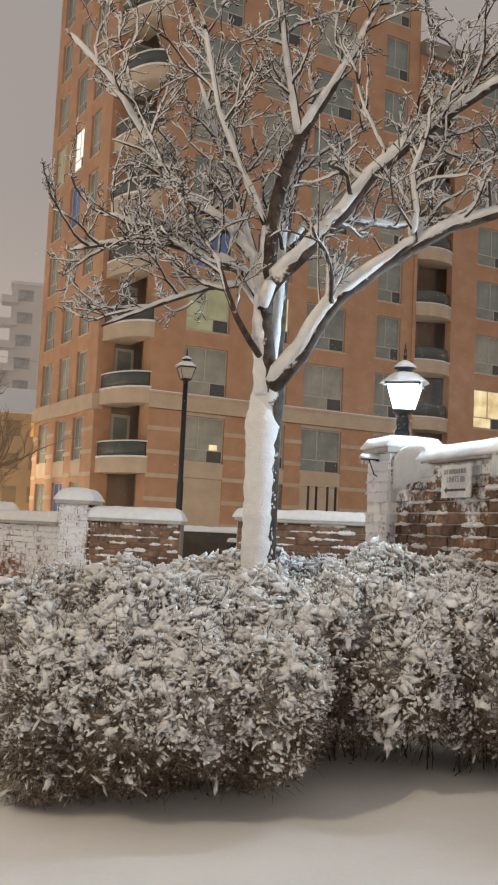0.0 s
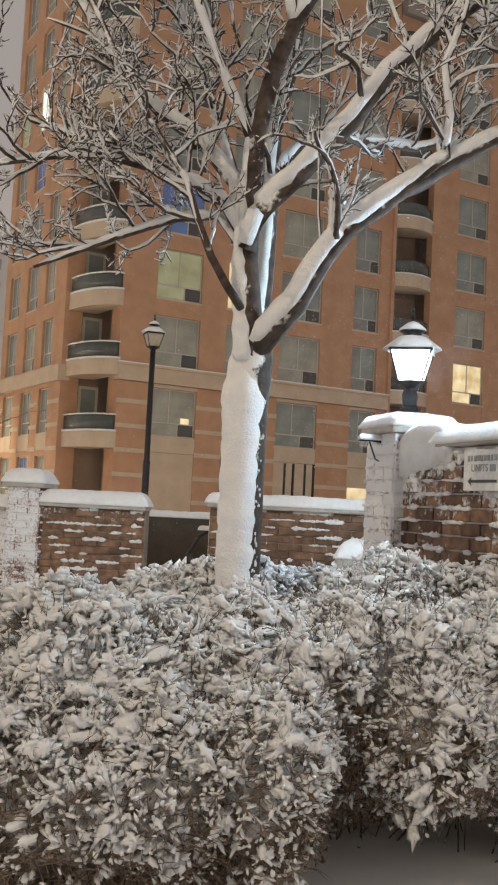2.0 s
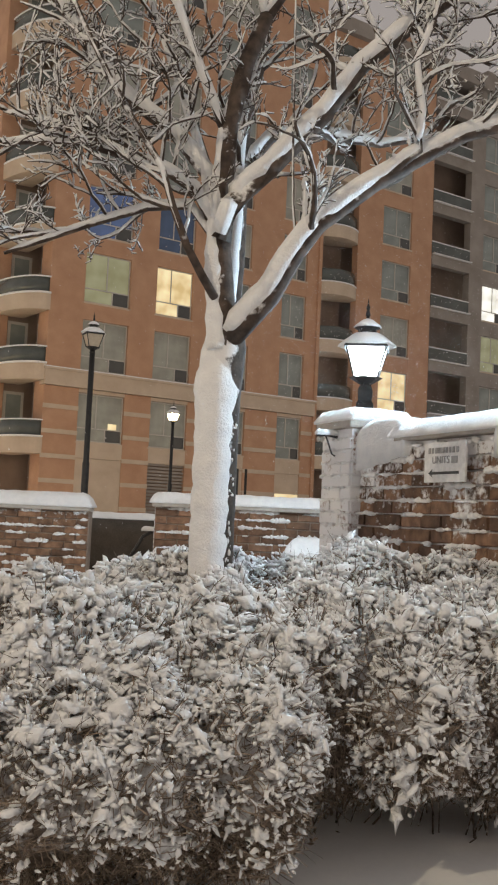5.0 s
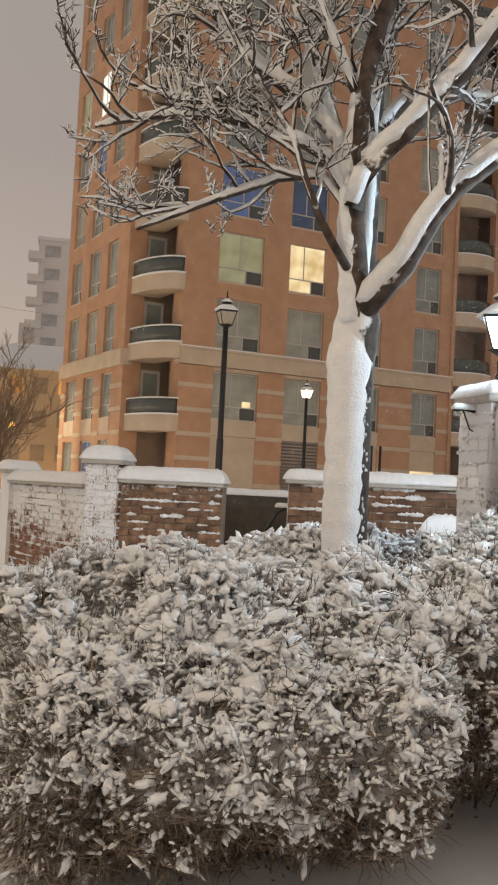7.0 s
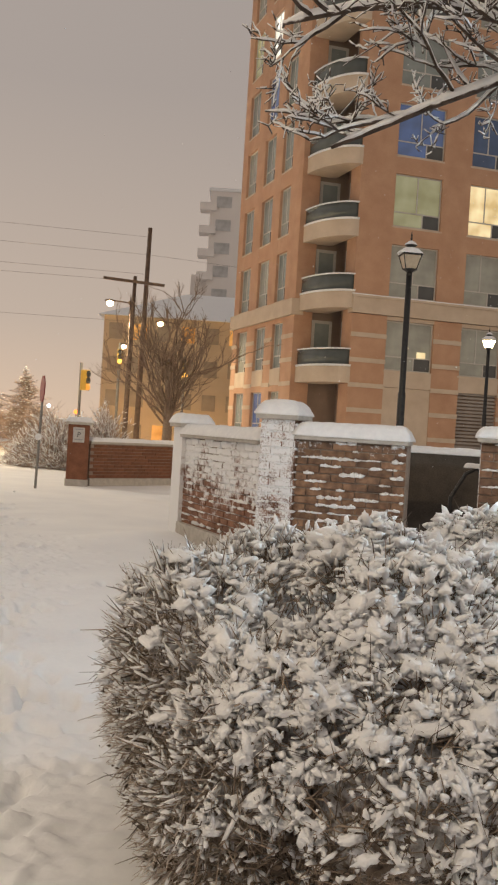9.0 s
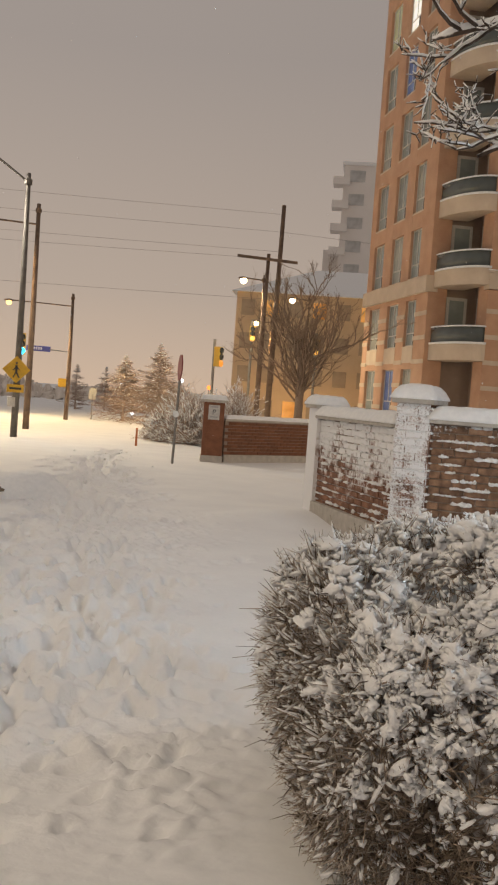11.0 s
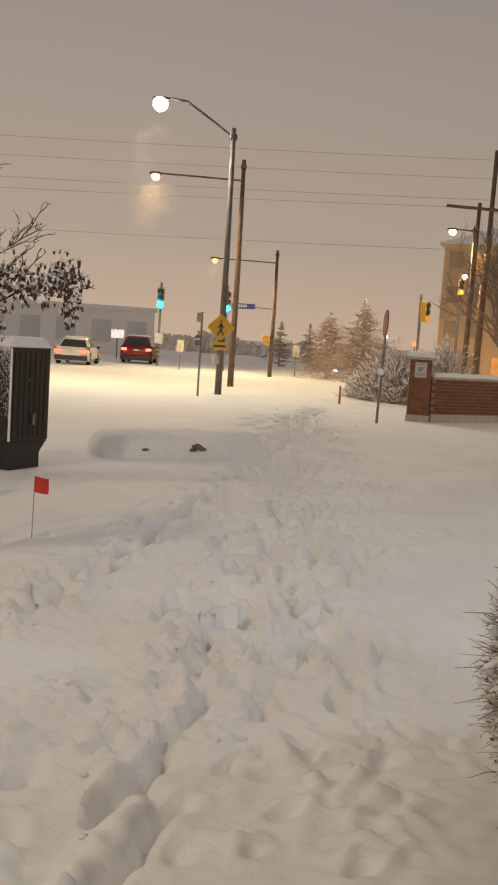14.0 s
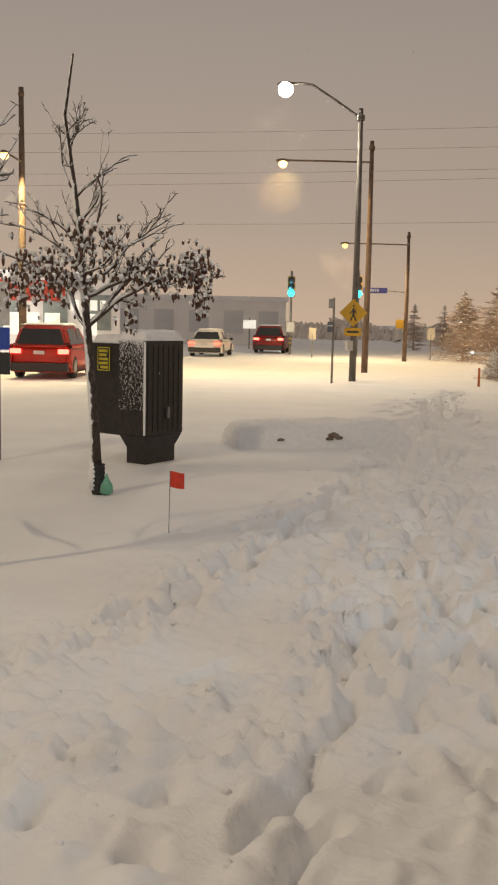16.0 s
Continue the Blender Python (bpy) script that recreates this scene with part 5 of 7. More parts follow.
def hedge():
    rng = np.random.default_rng(11)
    h = thing("hedge", "clipped deciduous hedge thickly loaded with fresh snow", "shrub", pose(0, 0, 0), kind="stuff")
    # rounded masses that make up its body: centre and half-sizes
    body = []
    for x in np.arange(-1.02, 0.25, 0.36):
        body.append((x + rng.normal(0, 0.04), 5.62 + rng.normal(0, 0.05), 0.56 + rng.normal(0, 0.03), 0.46, 0.62, 0.56 + rng.normal(0, 0.03)))
        body.append((x + 0.15 + rng.normal(0, 0.06), 5.22 + rng.normal(0, 0.05), 0.50 + rng.normal(0, 0.05), 0.36, 0.42, 0.40 + rng.normal(0, 0.04)))
    for x in np.arange(0.25, 3.0, 0.40):
        body.append((x + rng.normal(0, 0.04), 5.86 + rng.normal(0, 0.04), 0.70 + rng.normal(0, 0.03), 0.46, 0.56, 0.47 + rng.normal(0, 0.03)))
        body.append((x + 0.2, 5.66 + rng.normal(0, 0.05), 0.74 + rng.normal(0, 0.05), 0.34, 0.42, 0.36 + rng.normal(0, 0.04)))
    for x in np.arange(-0.75, 3.0, 0.42):
        fall = 0.19 * min(1.0, max(0.0, (0.1 - x) / 0.85))
        body.append((x, 6.45 + rng.normal(0, 0.05), 0.76 - fall + rng.normal(0, 0.02), 0.44, 0.46, 0.53 + rng.normal(0, 0.03)))
    body += [(-1.16, 5.55, 0.62, 0.38, 0.58, 0.45), (-1.20, 5.85, 0.66, 0.40, 0.45, 0.37), (-0.55, 5.05, 0.50, 0.36, 0.38, 0.38), (-0.95, 5.15, 0.46, 0.38, 0.40, 0.40)]
    body = np.array(body)
    C, S = body[:, :3], body[:, 3:]

    def surface(n, scale=1.0):
        k = rng.integers(0, len(body), n)
        d = rng.normal(size=(n, 3))
        d /= np.linalg.norm(d, axis=1)[:, None]
        p = C[k] + d * S[k] * scale
        nor = d / S[k]
        nor /= np.linalg.norm(nor, axis=1)[:, None]
        keep = (p[:, 2] > 0.03) & (p[:, 1] < 6.75)
        for c, s in zip(C, S):
            keep &= (((p - c) / (s * scale)) ** 2).sum(1) > 0.93
        return p[keep], nor[keep]

    def rough(p, f):
        return np.array([noise.noise((x * f, y * f, z * f)) for x, y, z in p.tolist()])

    def relief(p):
        """Shared hollows and bulges of the clipped face."""
        return 0.11 * rough(p, 2.9) + 0.05 * rough(p, 7.0)

    # solid core added behind the twigs, dark brown like their shaded inside
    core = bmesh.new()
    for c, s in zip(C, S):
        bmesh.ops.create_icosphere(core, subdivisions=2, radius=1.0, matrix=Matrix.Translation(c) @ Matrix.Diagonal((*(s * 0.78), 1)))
    part("inner_core", core, frosted("hedge_core", (0.085, 0.064, 0.050), (0.25, 0.19, 0.147), 30, 90, 0.36, 0.66, (0, 0, 1), 0.25, 0, 26, 5), h, "solid dark core filling the hedge")

    # twigs, longer and barer towards the open end
    p, nor = surface(130000, 0.97)
    p, nor = p[:26000], nor[:26000]
    lift = relief(p)
    p += nor * lift[:, None]
    end = np.clip((-0.85 - p[:, 0]) / 0.5, 0, 1)
    low = np.clip((0.55 - p[:, 2]) / 0.4, 0, 1)
    out = nor * (0.7 + 0.6 * end)[:, None] + rng.normal(0, 0.60, nor.shape) * (1 - 0.35 * end)[:, None] + np.array([0, 0, 0.10])
    out /= np.linalg.norm(out, axis=1)[:, None]
    ln = rng.uniform(0.025, 0.070, len(p)) * (1 + 0.25 * end) * np.where(rng.random(len(p)) < 0.05, 1.7, 1.0)
    a, b = p - out * 0.08, p + out * ln[:, None]
    part("twig_tangle", sticks(rng, a, b, rng.uniform(0.0014, 0.0034, len(p)), mottled("hedge_twig", (0.16, 0.120, 0.092), (0.44, 0.350, 0.270), 30, 0.8, 0), "twigs"), None, h, "fine brown twigs")

    # fingers of snow along the twigs
    load = np.clip(0.62 + 0.40 * nor[:, 2] + 3.2 * lift + 0.8 * rough(p, 9.0) - 0.34 * low + 0.65 * end, 0.08, 1.0)
    k = rng.random(len(p)) < load
    q, d, m = p[k], out[k], k.sum()
    ql, qe = ln[k], end[k]
    side = np.cross(d, np.array([0.0, 0.0, 1.0]))
    side /= np.linalg.norm(side, axis=1)[:, None] + 1e-9
    turn = np.stack([d, side, np.cross(side, d)], 2)
    girth = (1 - 0.45 * qe)
    s = np.stack([ql * rng.uniform(0.26, 0.50, m), rng.uniform(0.0055, 0.0115, m) * girth, rng.uniform(0.0048, 0.0095, m) * girth], 1)
    c = q + d * (ql * rng.uniform(0.1, 0.6, m))[:, None] + np.array([0, 0, 0.005])
    part("snow_fingers", lumps(rng, c, s, SNOW, "twig_snow", frames=turn), None, h, "snow lying along the twigs")

    # ragged flakes of snow caught between twigs, many sizes, running together on the bulges
    ball_v, ball_f = ball(2)
    p, nor = surface(240000, 1.0)
    lift, fine = relief(p), rough(p, 11.0)
    west = np.clip((-0.35 - p[:, 0]) / 0.5, 0, 1)
    end, low = np.clip((-0.95 - p[:, 0]) / 0.4, 0, 1), np.clip((0.50 - p[:, 2]) / 0.35, 0, 1)
    want = np.clip(0.16 + 0.50 * nor[:, 2] + 4.6 * lift + 1.2 * fine - (0.34 - 0.26 * west) * low - 0.20 * end, 0.0, 1.0)
    keep = rng.random(len(p)) < want
    p, nor, lift, want, low = (v[keep][:17000] for v in (p, nor, lift, want, low))
    n = len(p)
    size = 0.0108 * np.exp(rng.normal(0, 0.46, n)) * (0.70 + 0.65 * want) * (1 - 0.2 * low)
    size = np.clip(size, 0.0055, 0.034)
    face = nor * 0.6 + np.array([0, 0, 0.6]) + rng.normal(0, 0.60, (n, 3))
    face /= np.linalg.norm(face, axis=1)[:, None]
    u = np.cross(face, rng.normal(size=(n, 3)))
    u /= np.linalg.norm(u, axis=1)[:, None]
    basis = np.stack([u, np.cross(face, u), face], 2)
    c = p + nor * (lift + rng.uniform(-0.050, 0.040, n))[:, None]
    shape = size[:, None] * np.stack([rng.uniform(1.0, 1.7, n), rng.uniform(0.55, 1.0, n), rng.uniform(0.34, 0.66, n)], 1)
    small = size < 0.0145
    part("snow_crumbs", lumps(rng, c[small], shape[small] * 1.05, SNOW, "snow_crumbs", frames=basis[small]), None, h, "small crumbs of snow held by the twigs")
    c, shape, basis = c[~small], shape[~small], basis[~small]
    n = len(c)
    v = ball_v[None] * (1 + rng.normal(0, 0.26, (n, len(ball_v), 1)))
    wave = 1 + 0.42 * np.sin(rng.integers(2, 6, (n, 1)) * np.arctan2(ball_v[:, 1], ball_v[:, 0])[None] + rng.uniform(0, 6.28, (n, 1))) * rng.uniform(0.3, 1.0, (n, 1))
    v = v * np.stack([wave, wave, np.ones_like(wave)], 2) * shape[:, None, :]
    v = np.einsum("nij,nkj->nki", basis, v) + c[:, None, :]
    f = (ball_f[None] + len(ball_v) * np.arange(n)[:, None, None]).reshape(-1, 3)
    part("snow_flakes", mesh_np("snow_flakes", v, f, SNOW), None, h, "ragged lumps of snow held by the twigs")

    # broad soft pillows where the snow has settled on the upper bulges
    p, nor = surface(120000, 1.0)
    lift = relief(p)
    want = np.clip(1.5 * (nor[:, 2] - 0.35) + 5.0 * lift - 0.10 - 0.5 * np.clip((-1.0 - p[:, 0]) / 0.3, 0, 1), 0, 1) * (p[:, 2] > 0.5)
    k = rng.random(len(p)) < want
    p, nor, lift = p[k][:3400], nor[k][:3400], lift[k][:3400]
    n = len(p)
    size = np.clip(0.0165 * np.exp(rng.normal(0, 0.42, n)), 0.008, 0.042)
    face = nor * 0.5 + np.array([0, 0, 0.9]) + rng.normal(0, 0.22, (n, 3))
    face /= np.linalg.norm(face, axis=1)[:, None]
    u = np.cross(face, rng.normal(size=(n, 3)))
    u /= np.linalg.norm(u, axis=1)[:, None]
    basis = np.stack([u, np.cross(face, u), face], 2)
    v = ball_v[None] * (1 + rng.normal(0, 0.21, (n, len(ball_v), 1)))
    v = v * (size[:, None] * np.stack([rng.uniform(1.0, 1.8, n), rng.uniform(0.8, 1.2, n), rng.uniform(0.36, 0.52, n)], 1))[:, None, :]
    v = np.einsum("nij,nkj->nki", basis, v) + (p + nor * (lift + rng.uniform(-0.03, 0.012, n))[:, None])[:, None, :]
    f = (ball_f[None] + len(ball_v) * np.arange(n)[:, None, None]).reshape(-1, 3)
    part("snow_pillows", mesh_np("snow_pillows", v, f, SNOW), None, h, "soft pillows of settled snow")
    # bare dark shoots crossing the snow
    p, nor = surface(60000, 1.0)
    p, nor = p[:5200], nor[:5200]
    p = p + nor * relief(p)[:, None]
    d = nor * 0.35 + rng.normal(0, 0.6, nor.shape) + np.array([0, 0, 0.25])
    d /= np.linalg.norm(d, axis=1)[:, None]
    a = p + nor * rng.uniform(-0.04, 0.01, len(p))[:, None]
    part("shoots", sticks(rng, a, a + d * rng.uniform(0.05, 0.13, len(p))[:, None], rng.uniform(0.0013, 0.0026, len(p)), mottled("shoot_bark", (0.05, 0.035, 0.026), (0.13, 0.095, 0.07), 30, 0.8, 0), "shoots"), None, h, "bare dark brown shoots")

    # a fine pale brush of frosted twig ends on the open end
    p, nor = surface(150000, 1.0)
    k = rng.random(len(p)) < np.clip((-0.80 - p[:, 0]) / 0.35, 0, 1)
    p, nor = p[k][:9000], nor[k][:9000]
    p = p + nor * (relief(p) - 0.02)[:, None]
    d = nor + rng.normal(0, 0.50, nor.shape)
    d /= np.linalg.norm(d, axis=1)[:, None]
    part("frosted_twigs", sticks(rng, p - d * 0.03, p + d * rng.uniform(0.03, 0.075, len(p))[:, None], rng.uniform(0.0016, 0.0036, len(p)), mottled("frosted_twig", (0.36, 0.30, 0.25), (0.70, 0.64, 0.58), 40, 0.85, 0), "frosted_twigs"), None, h, "pale frosted twig ends")

    # shrivelled leaves, most in the bare lower face
    p, nor = surface(80000, 0.98)
    low = np.clip((0.75 - p[:, 2]) / 0.5, 0.12, 1)
    p = p[rng.random(len(p)) < low][:12000]
    part("leaf_litter", leaf_blades(rng, p + rng.normal(0, 0.03, p.shape), rng.uniform(0.008, 0.018, len(p)), mottled("hedge_leaf", (0.045, 0.032, 0.022), (0.14, 0.10, 0.065), 40, 0.7, 0), "leaves"), None, h, "small shrivelled brown leaves")
    # bare stems under the skirt
    n = 170
    x = rng.uniform(-0.85, 2.8, n)
    a = np.stack([x, rng.uniform(5.45, 6.0, n) + 0.45 * np.clip(x, 0, 0.6), np.zeros(n)], 1)
    b = a + np.stack([rng.normal(0, 0.07, n), rng.normal(-0.06, 0.08, n), rng.uniform(0.25, 0.5, n)], 1)
    part("stems", sticks(rng, a, b, rng.uniform(0.003, 0.007, n), STEM_BARK, "stems"), None, h, "bare stems at the foot")


hedge()


# ---------- far garden wall, its pillar and signs ----------
FAR_A, FAR_B = (-8.72, 23.55), (-5.6, 29.4)
fd = (Vector(FAR_B) - Vector(FAR_A)).normalized()
f_turn = math.degrees(math.atan2(fd.y, fd.x))
FAR_BRICK = mottled("red_brick", (0.125, 0.050, 0.027), (0.215, 0.092, 0.049), 5, 0.9, 0.4, 40, vary=0.18)
fp = thing("gate_pillar", "red brick pillar with stone foot and snow cap", "pillar", pose(*FAR_A, 0, 0, 0, 22), kind="structure")
part("shaft", B(-0.24, 0.24, -0.24, 0.24, 0.16, 1.40, bevel=0.008), FAR_BRICK, fp)
part("foot", B(-0.26, 0.26, -0.26, 0.26, 0, 0.158, bevel=0.012), CAPSTONE, fp, "pale stone foot")
part("cap_stone", B(-0.31, 0.31, -0.31, 0.31, 1.402, 1.47, bevel=0.015), CAPSTONE, fp)
part("snow_cap", pillow(bmesh.new(), -0.31, 0.31, -0.31, 0.31, 1.473, 0.10, 10, 0.008, 0.01, 4.4), SNOW, fp, "snow cap", True)
pk = thing("parking_sign", "small white parking sign on the brick pillar", "sign", pose(*FAR_A, 0, 0, 0, 22) @ pose(0, -0.252, 1.17))
part("board", B(-0.13, 0.13, -0.008, 0.008, -0.17, 0.17, bevel=0.003), flat_mat("parking_white", (0.55, 0.53, 0.50)), pk)
lettering("P", 0.17, pose(0, -0.011, 0.0, 90), SIGN_BLACK, pk)
for z in (0.115, -0.12):
    part("letter_bar", B(-0.09, 0.09, -0.0125, -0.009, z, z + 0.025), SIGN_GREY, pk)
fw = thing("wall_far", "red brick wall on a stone plinth with snow cap", "wall", pose(*(Vector(FAR_A) + fd * 0.26), 0, 0, 0, f_turn), kind="structure")
f_len = (Vector(FAR_B) - Vector(FAR_A)).length - 0.26
part("mortar_core", B(0, f_len, -0.132, 0.10, 0, 0.98), MORTAR, fw)
part("plinth", B(0, f_len, -0.17, 0.12, 0, 0.18, bevel=0.01), CAPSTONE, fw, "stone plinth")
far_course = []
for k in range(3):
    bm = B(-0.107, 0.107, -0.04, 0.04, -0.034, 0.034)
    far_course.append(finish("brick", bm, FAR_BRICK))
for r in range(10):
    for k in range(26):
        part("brick", random.choice(far_course), None, fw, at=pose(0.11 + k * 0.222 + (0.111 if r % 2 else 0), -0.10 + rnd(-0.006, 0.006), 0.225 + r * 0.078))
part("coping", B(0, f_len, -0.16, 0.14, 0.982, 1.04, bevel=0.01), CAPSTONE, fw)
part("snow_cap", pillow(bmesh.new(), 0, f_len, -0.16, 0.14, 1.043, 0.08, 8, 0.008, 0.01, 6.2), SNOW, fw, "snow cap", True)
gate_pillar("low brick pillar with snow cap", (-7.0, 27.6), f_turn, 0.42, 1.32, FAR_BRICK, 0.12, 0.06, bricks=False)

stop = thing("stop_sign", "red stop sign seen edge-on on a steel post", "sign", pose(-8.95, 21.8, 0, 0, 1.5, 0))
part("post", tube(bmesh.new(), [(0, 0, 0), (0, 0, 2.35)], 0.028, 6), GALV, stop)
part("plate", lathe(bmesh.new(), [(0.30, -0.012), (0.30, 0.012)], 8), flat_mat("stop_red", (0.20, 0.02, 0.018)), stop, "red eight-sided plate", at=pose(0.0, -0.03, 2.12, 0, 0, -58) @ pose(0, 0, 0, 90, 22.5, 0))
part("reflector", lathe(bmesh.new(), [(0.075, -0.008), (0.075, 0.008)], 14), flat_mat("reflector_white", (0.8, 0.82, 0.85), 0.25), stop, "round white reflector", at=pose(0.0, -0.045, 1.10, 90))


# ---------- street poles, wires and signs ----------
def cobra_pole(label, at, h, arm, glow, watts, colour, mat, straight=False, r=0.10, big=0.8):
    z0 = ground_z(*at)
    p = thing("street_lamp", label, "street lamp", pose(at[0], at[1], z0), "street lamps")
    part("pole", tube(bmesh.new(), [(0, 0, 0), (0.02, 0, h * 0.5), (0.0, 0, h)], [r, r * 0.85, r * 0.6], 10), mat, p, smooth=True)
    ax, ay, az = arm
    if straight:
        pts = [(0, 0, az - 0.05), (ax * 0.5, ay * 0.5, az - 0.02), (ax, ay, az)]
    else:
        pts = [(0, 0, h - 0.25), (ax * 0.35, ay * 0.35, h + 0.22), (ax * 0.7, ay * 0.7, az - 0.06), (ax * 0.88, ay * 0.88, az), (ax, ay, az)]
    part("arm", tube(bmesh.new(), pts, 0.035, 6), mat, p)
    part("collar", lathe(bmesh.new(), [(0.09, h - 0.32), (0.11, h - 0.30), (0.11, h - 0.18), (0.09, h - 0.16)], 8), mat, p)
    d = Vector((ax, ay, 0)).normalized()
    turn = math.degrees(math.atan2(d.y, d.x))
    head = part("lamp_head", lathe(bmesh.new(), [(0.04, 0.06), (0.11, 0.03), (0.13, -0.02), (0.11, -0.05)], 10, sx=2.0, sy=1.0), mat, p, "cobra lamp head", True, pose(ax + d.x * 0.18, ay + d.y * 0.18, az, 0, 0, turn))
    # round lens stands in for the lamp's bloom; big swells it
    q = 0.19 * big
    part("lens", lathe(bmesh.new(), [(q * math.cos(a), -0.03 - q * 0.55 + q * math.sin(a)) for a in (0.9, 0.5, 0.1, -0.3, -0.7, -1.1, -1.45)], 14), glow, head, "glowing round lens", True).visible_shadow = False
    lamp_light("street_light", (at[0] + ax + d.x * 0.18, at[1] + ay + d.y * 0.18, z0 + az - 0.32), watts, colour, 0.15, True)
    return p


P1, P2, P3 = (-15.5, 25.8), (-19.6, 33.1), (-26.3, 47.9)
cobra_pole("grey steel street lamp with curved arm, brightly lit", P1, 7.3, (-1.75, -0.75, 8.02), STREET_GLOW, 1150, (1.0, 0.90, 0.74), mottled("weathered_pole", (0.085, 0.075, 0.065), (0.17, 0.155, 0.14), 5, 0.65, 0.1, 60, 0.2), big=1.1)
cobra_pole("brown wooden pole with a lit amber street lamp", P2, 8.1, (-2.45, -1.6, 7.42), glow_mat("amber_street", (1.0, 0.66, 0.26), 4.5), 1500, (1.0, 0.62, 0.24), WOODPOLE, True, 0.12)
cobra_pole("far brown pole with a lit amber street lamp", P3, 6.6, (-2.6, -1.6, 6.0), glow_mat("amber_street_far", (1.0, 0.60, 0.20), 2.5), 2000, (1.0, 0.72, 0.36), WOODPOLE, True, 0.12)
YELLOW = flat_mat("sign_yellow", (0.62, 0.36, 0.02), 0.45)
BLUE = flat_mat("street_sign_blue", (0.05, 0.06, 0.30))

xs = thing("crossing_sign", "yellow diamond crossing sign with a smaller tab on the lamp pole", "sign", pose(P1[0] + 0.06, P1[1] - 0.14, 0, 0, 0, 33))
part("diamond", B(-0.27, 0.27, -0.01, 0.01, -0.27, 0.27, bevel=0.004), YELLOW, xs, "yellow diamond plate", at=pose(0, 0, 1.88, 0, 45, 0))
part("tab", B(-0.23, 0.23, -0.01, 0.01, -0.11, 0.11, bevel=0.004), YELLOW, xs, "yellow tab plate", at=pose(0, 0, 1.36))
part("letter_bar", B(-0.16, 0.16, -0.014, -0.011, -0.03, 0.03), SIGN_BLACK, xs, at=pose(0, 0, 1.36))
# the pictogram as plain strokes
for a, b, r in (((0, 2.0), (0, 1.82), 0.035), ((0, 1.82), (-0.08, 1.66), 0.022), ((0, 1.82), (0.08, 1.66), 0.022), ((0, 1.96), (-0.09, 1.86), 0.018), ((0, 1.96), (0.08, 1.88), 0.018), ((-0.02, 2.06), (0.02, 2.06), 0.035)):
    part("symbol_stroke", tube(bmesh.new(), [(a[0], -0.014, a[1]), (b[0], -0.014, b[1])], r, 6), SIGN_BLACK, xs)
part("notice", lathe(bmesh.new(), [(0.115, 0.85), (0.115, 1.12)], 10, (-0.08, 0.12, 0)), flat_mat("paper_notice", (0.5, 0.48, 0.45)), xs, "pale band round the pole")

bus = thing("bus_stop_post", "slim grey bus stop post with small plates", "sign", pose(-15.35, 24.55, 0))
part("post", tube(bmesh.new(), [(0, 0, 0), (0, 0, 2.25)], 0.03, 6), GALV, bus)
part("plate", B(-0.13, 0.03, -0.05, -0.03, 1.98, 2.22), flat_mat("grey_plate", (0.3, 0.3, 0.3)), bus)
part("plate", B(-0.15, 0.02, -0.05, -0.03, 1.35, 1.62), flat_mat("bus_plate", (0.10, 0.11, 0.14)), bus, "dark plate with white band")
part("band", B(-0.15, 0.02, -0.055, -0.051, 1.50, 1.54), flat_mat("bus_white", (0.6, 0.6, 0.6)), bus)

ns = thing("street_name_sign", "blue street name sign on an arm from the far pole", "sign", pose(P3[0], P3[1], ground_z(*P3)))
part("arm", tube(bmesh.new(), [(0, 0, 3.55), (-0.9, -0.5, 3.6)], 0.03, 5), GALV, ns)
nb = part("board", B(-0.62, 0.62, -0.012, 0.012, -0.14, 0.14, bevel=0.004), BLUE, ns, "blue board", at=pose(-1.4, -0.8, 3.62, 0, 0, 30))
for k in range(6):
    part("letter_bar", B(-0.5 + k * 0.12, -0.5 + k * 0.12 + 0.085, -0.017, -0.013, -0.06, 0.07), flat_mat("sign_pale", (0.6, 0.62, 0.8)), nb)
sb_ = thing("signal_box", "yellow pedestrian signal box on the far pole", "traffic signal", pose(P3[0] - 0.2, P3[1] - 0.25, ground_z(*P3), 0, 0, 30))
part("housing", B(-0.2, 0.2, -0.14, 0.14, 1.70, 2.15, bevel=0.03), YELLOW, sb_)
part("bracket", B(-0.05, 0.3, -0.02, 0.25, 1.86, 1.96), GALV, sb_)


def signal(label, at, h, glow, turn, stripes=False, size=1.0):
    z0 = ground_z(*at)
    s = thing("traffic_signal", label, "traffic signal", pose(at[0], at[1], z0, 0, 0, turn), "traffic signals")
    part("pole", tube(bmesh.new(), [(0, 0, 0), (0, 0, h)], 0.07, 8), GALV, s)
    part("housing", B(-0.22 * size, 0.22 * size, -0.42, -0.10, h - 0.35 - 1.2 * size, h - 0.35, bevel=0.03), flat_mat("signal_yellow", (0.45, 0.27, 0.03)), s)
    for k, m in enumerate((DARK_GLASS, DARK_GLASS, glow)):
        part("lens", lathe(bmesh.new(), [(0.21, 0.0), (0.18, 0.07), (0.06, 0.12)], 14), m, s, "signal lens", True, pose(0, -0.42, h - 0.35 - (0.23 + k * 0.38) * size, 90) @ Matrix.Scale(size, 4))
    if stripes:
        for k in range(5):
            part("stripe", B(-0.12, 0.12, -0.09, -0.075, 0.55 + k * 0.13, 0.61 + k * 0.13), YELLOW if k % 2 else SIGN_BLACK, s)
        part("plate", B(-0.24, 0.24, -0.09, -0.075, 1.35, 1.95), flat_mat("signal_plate", (0.6, 0.6, 0.6)), s)
    return s


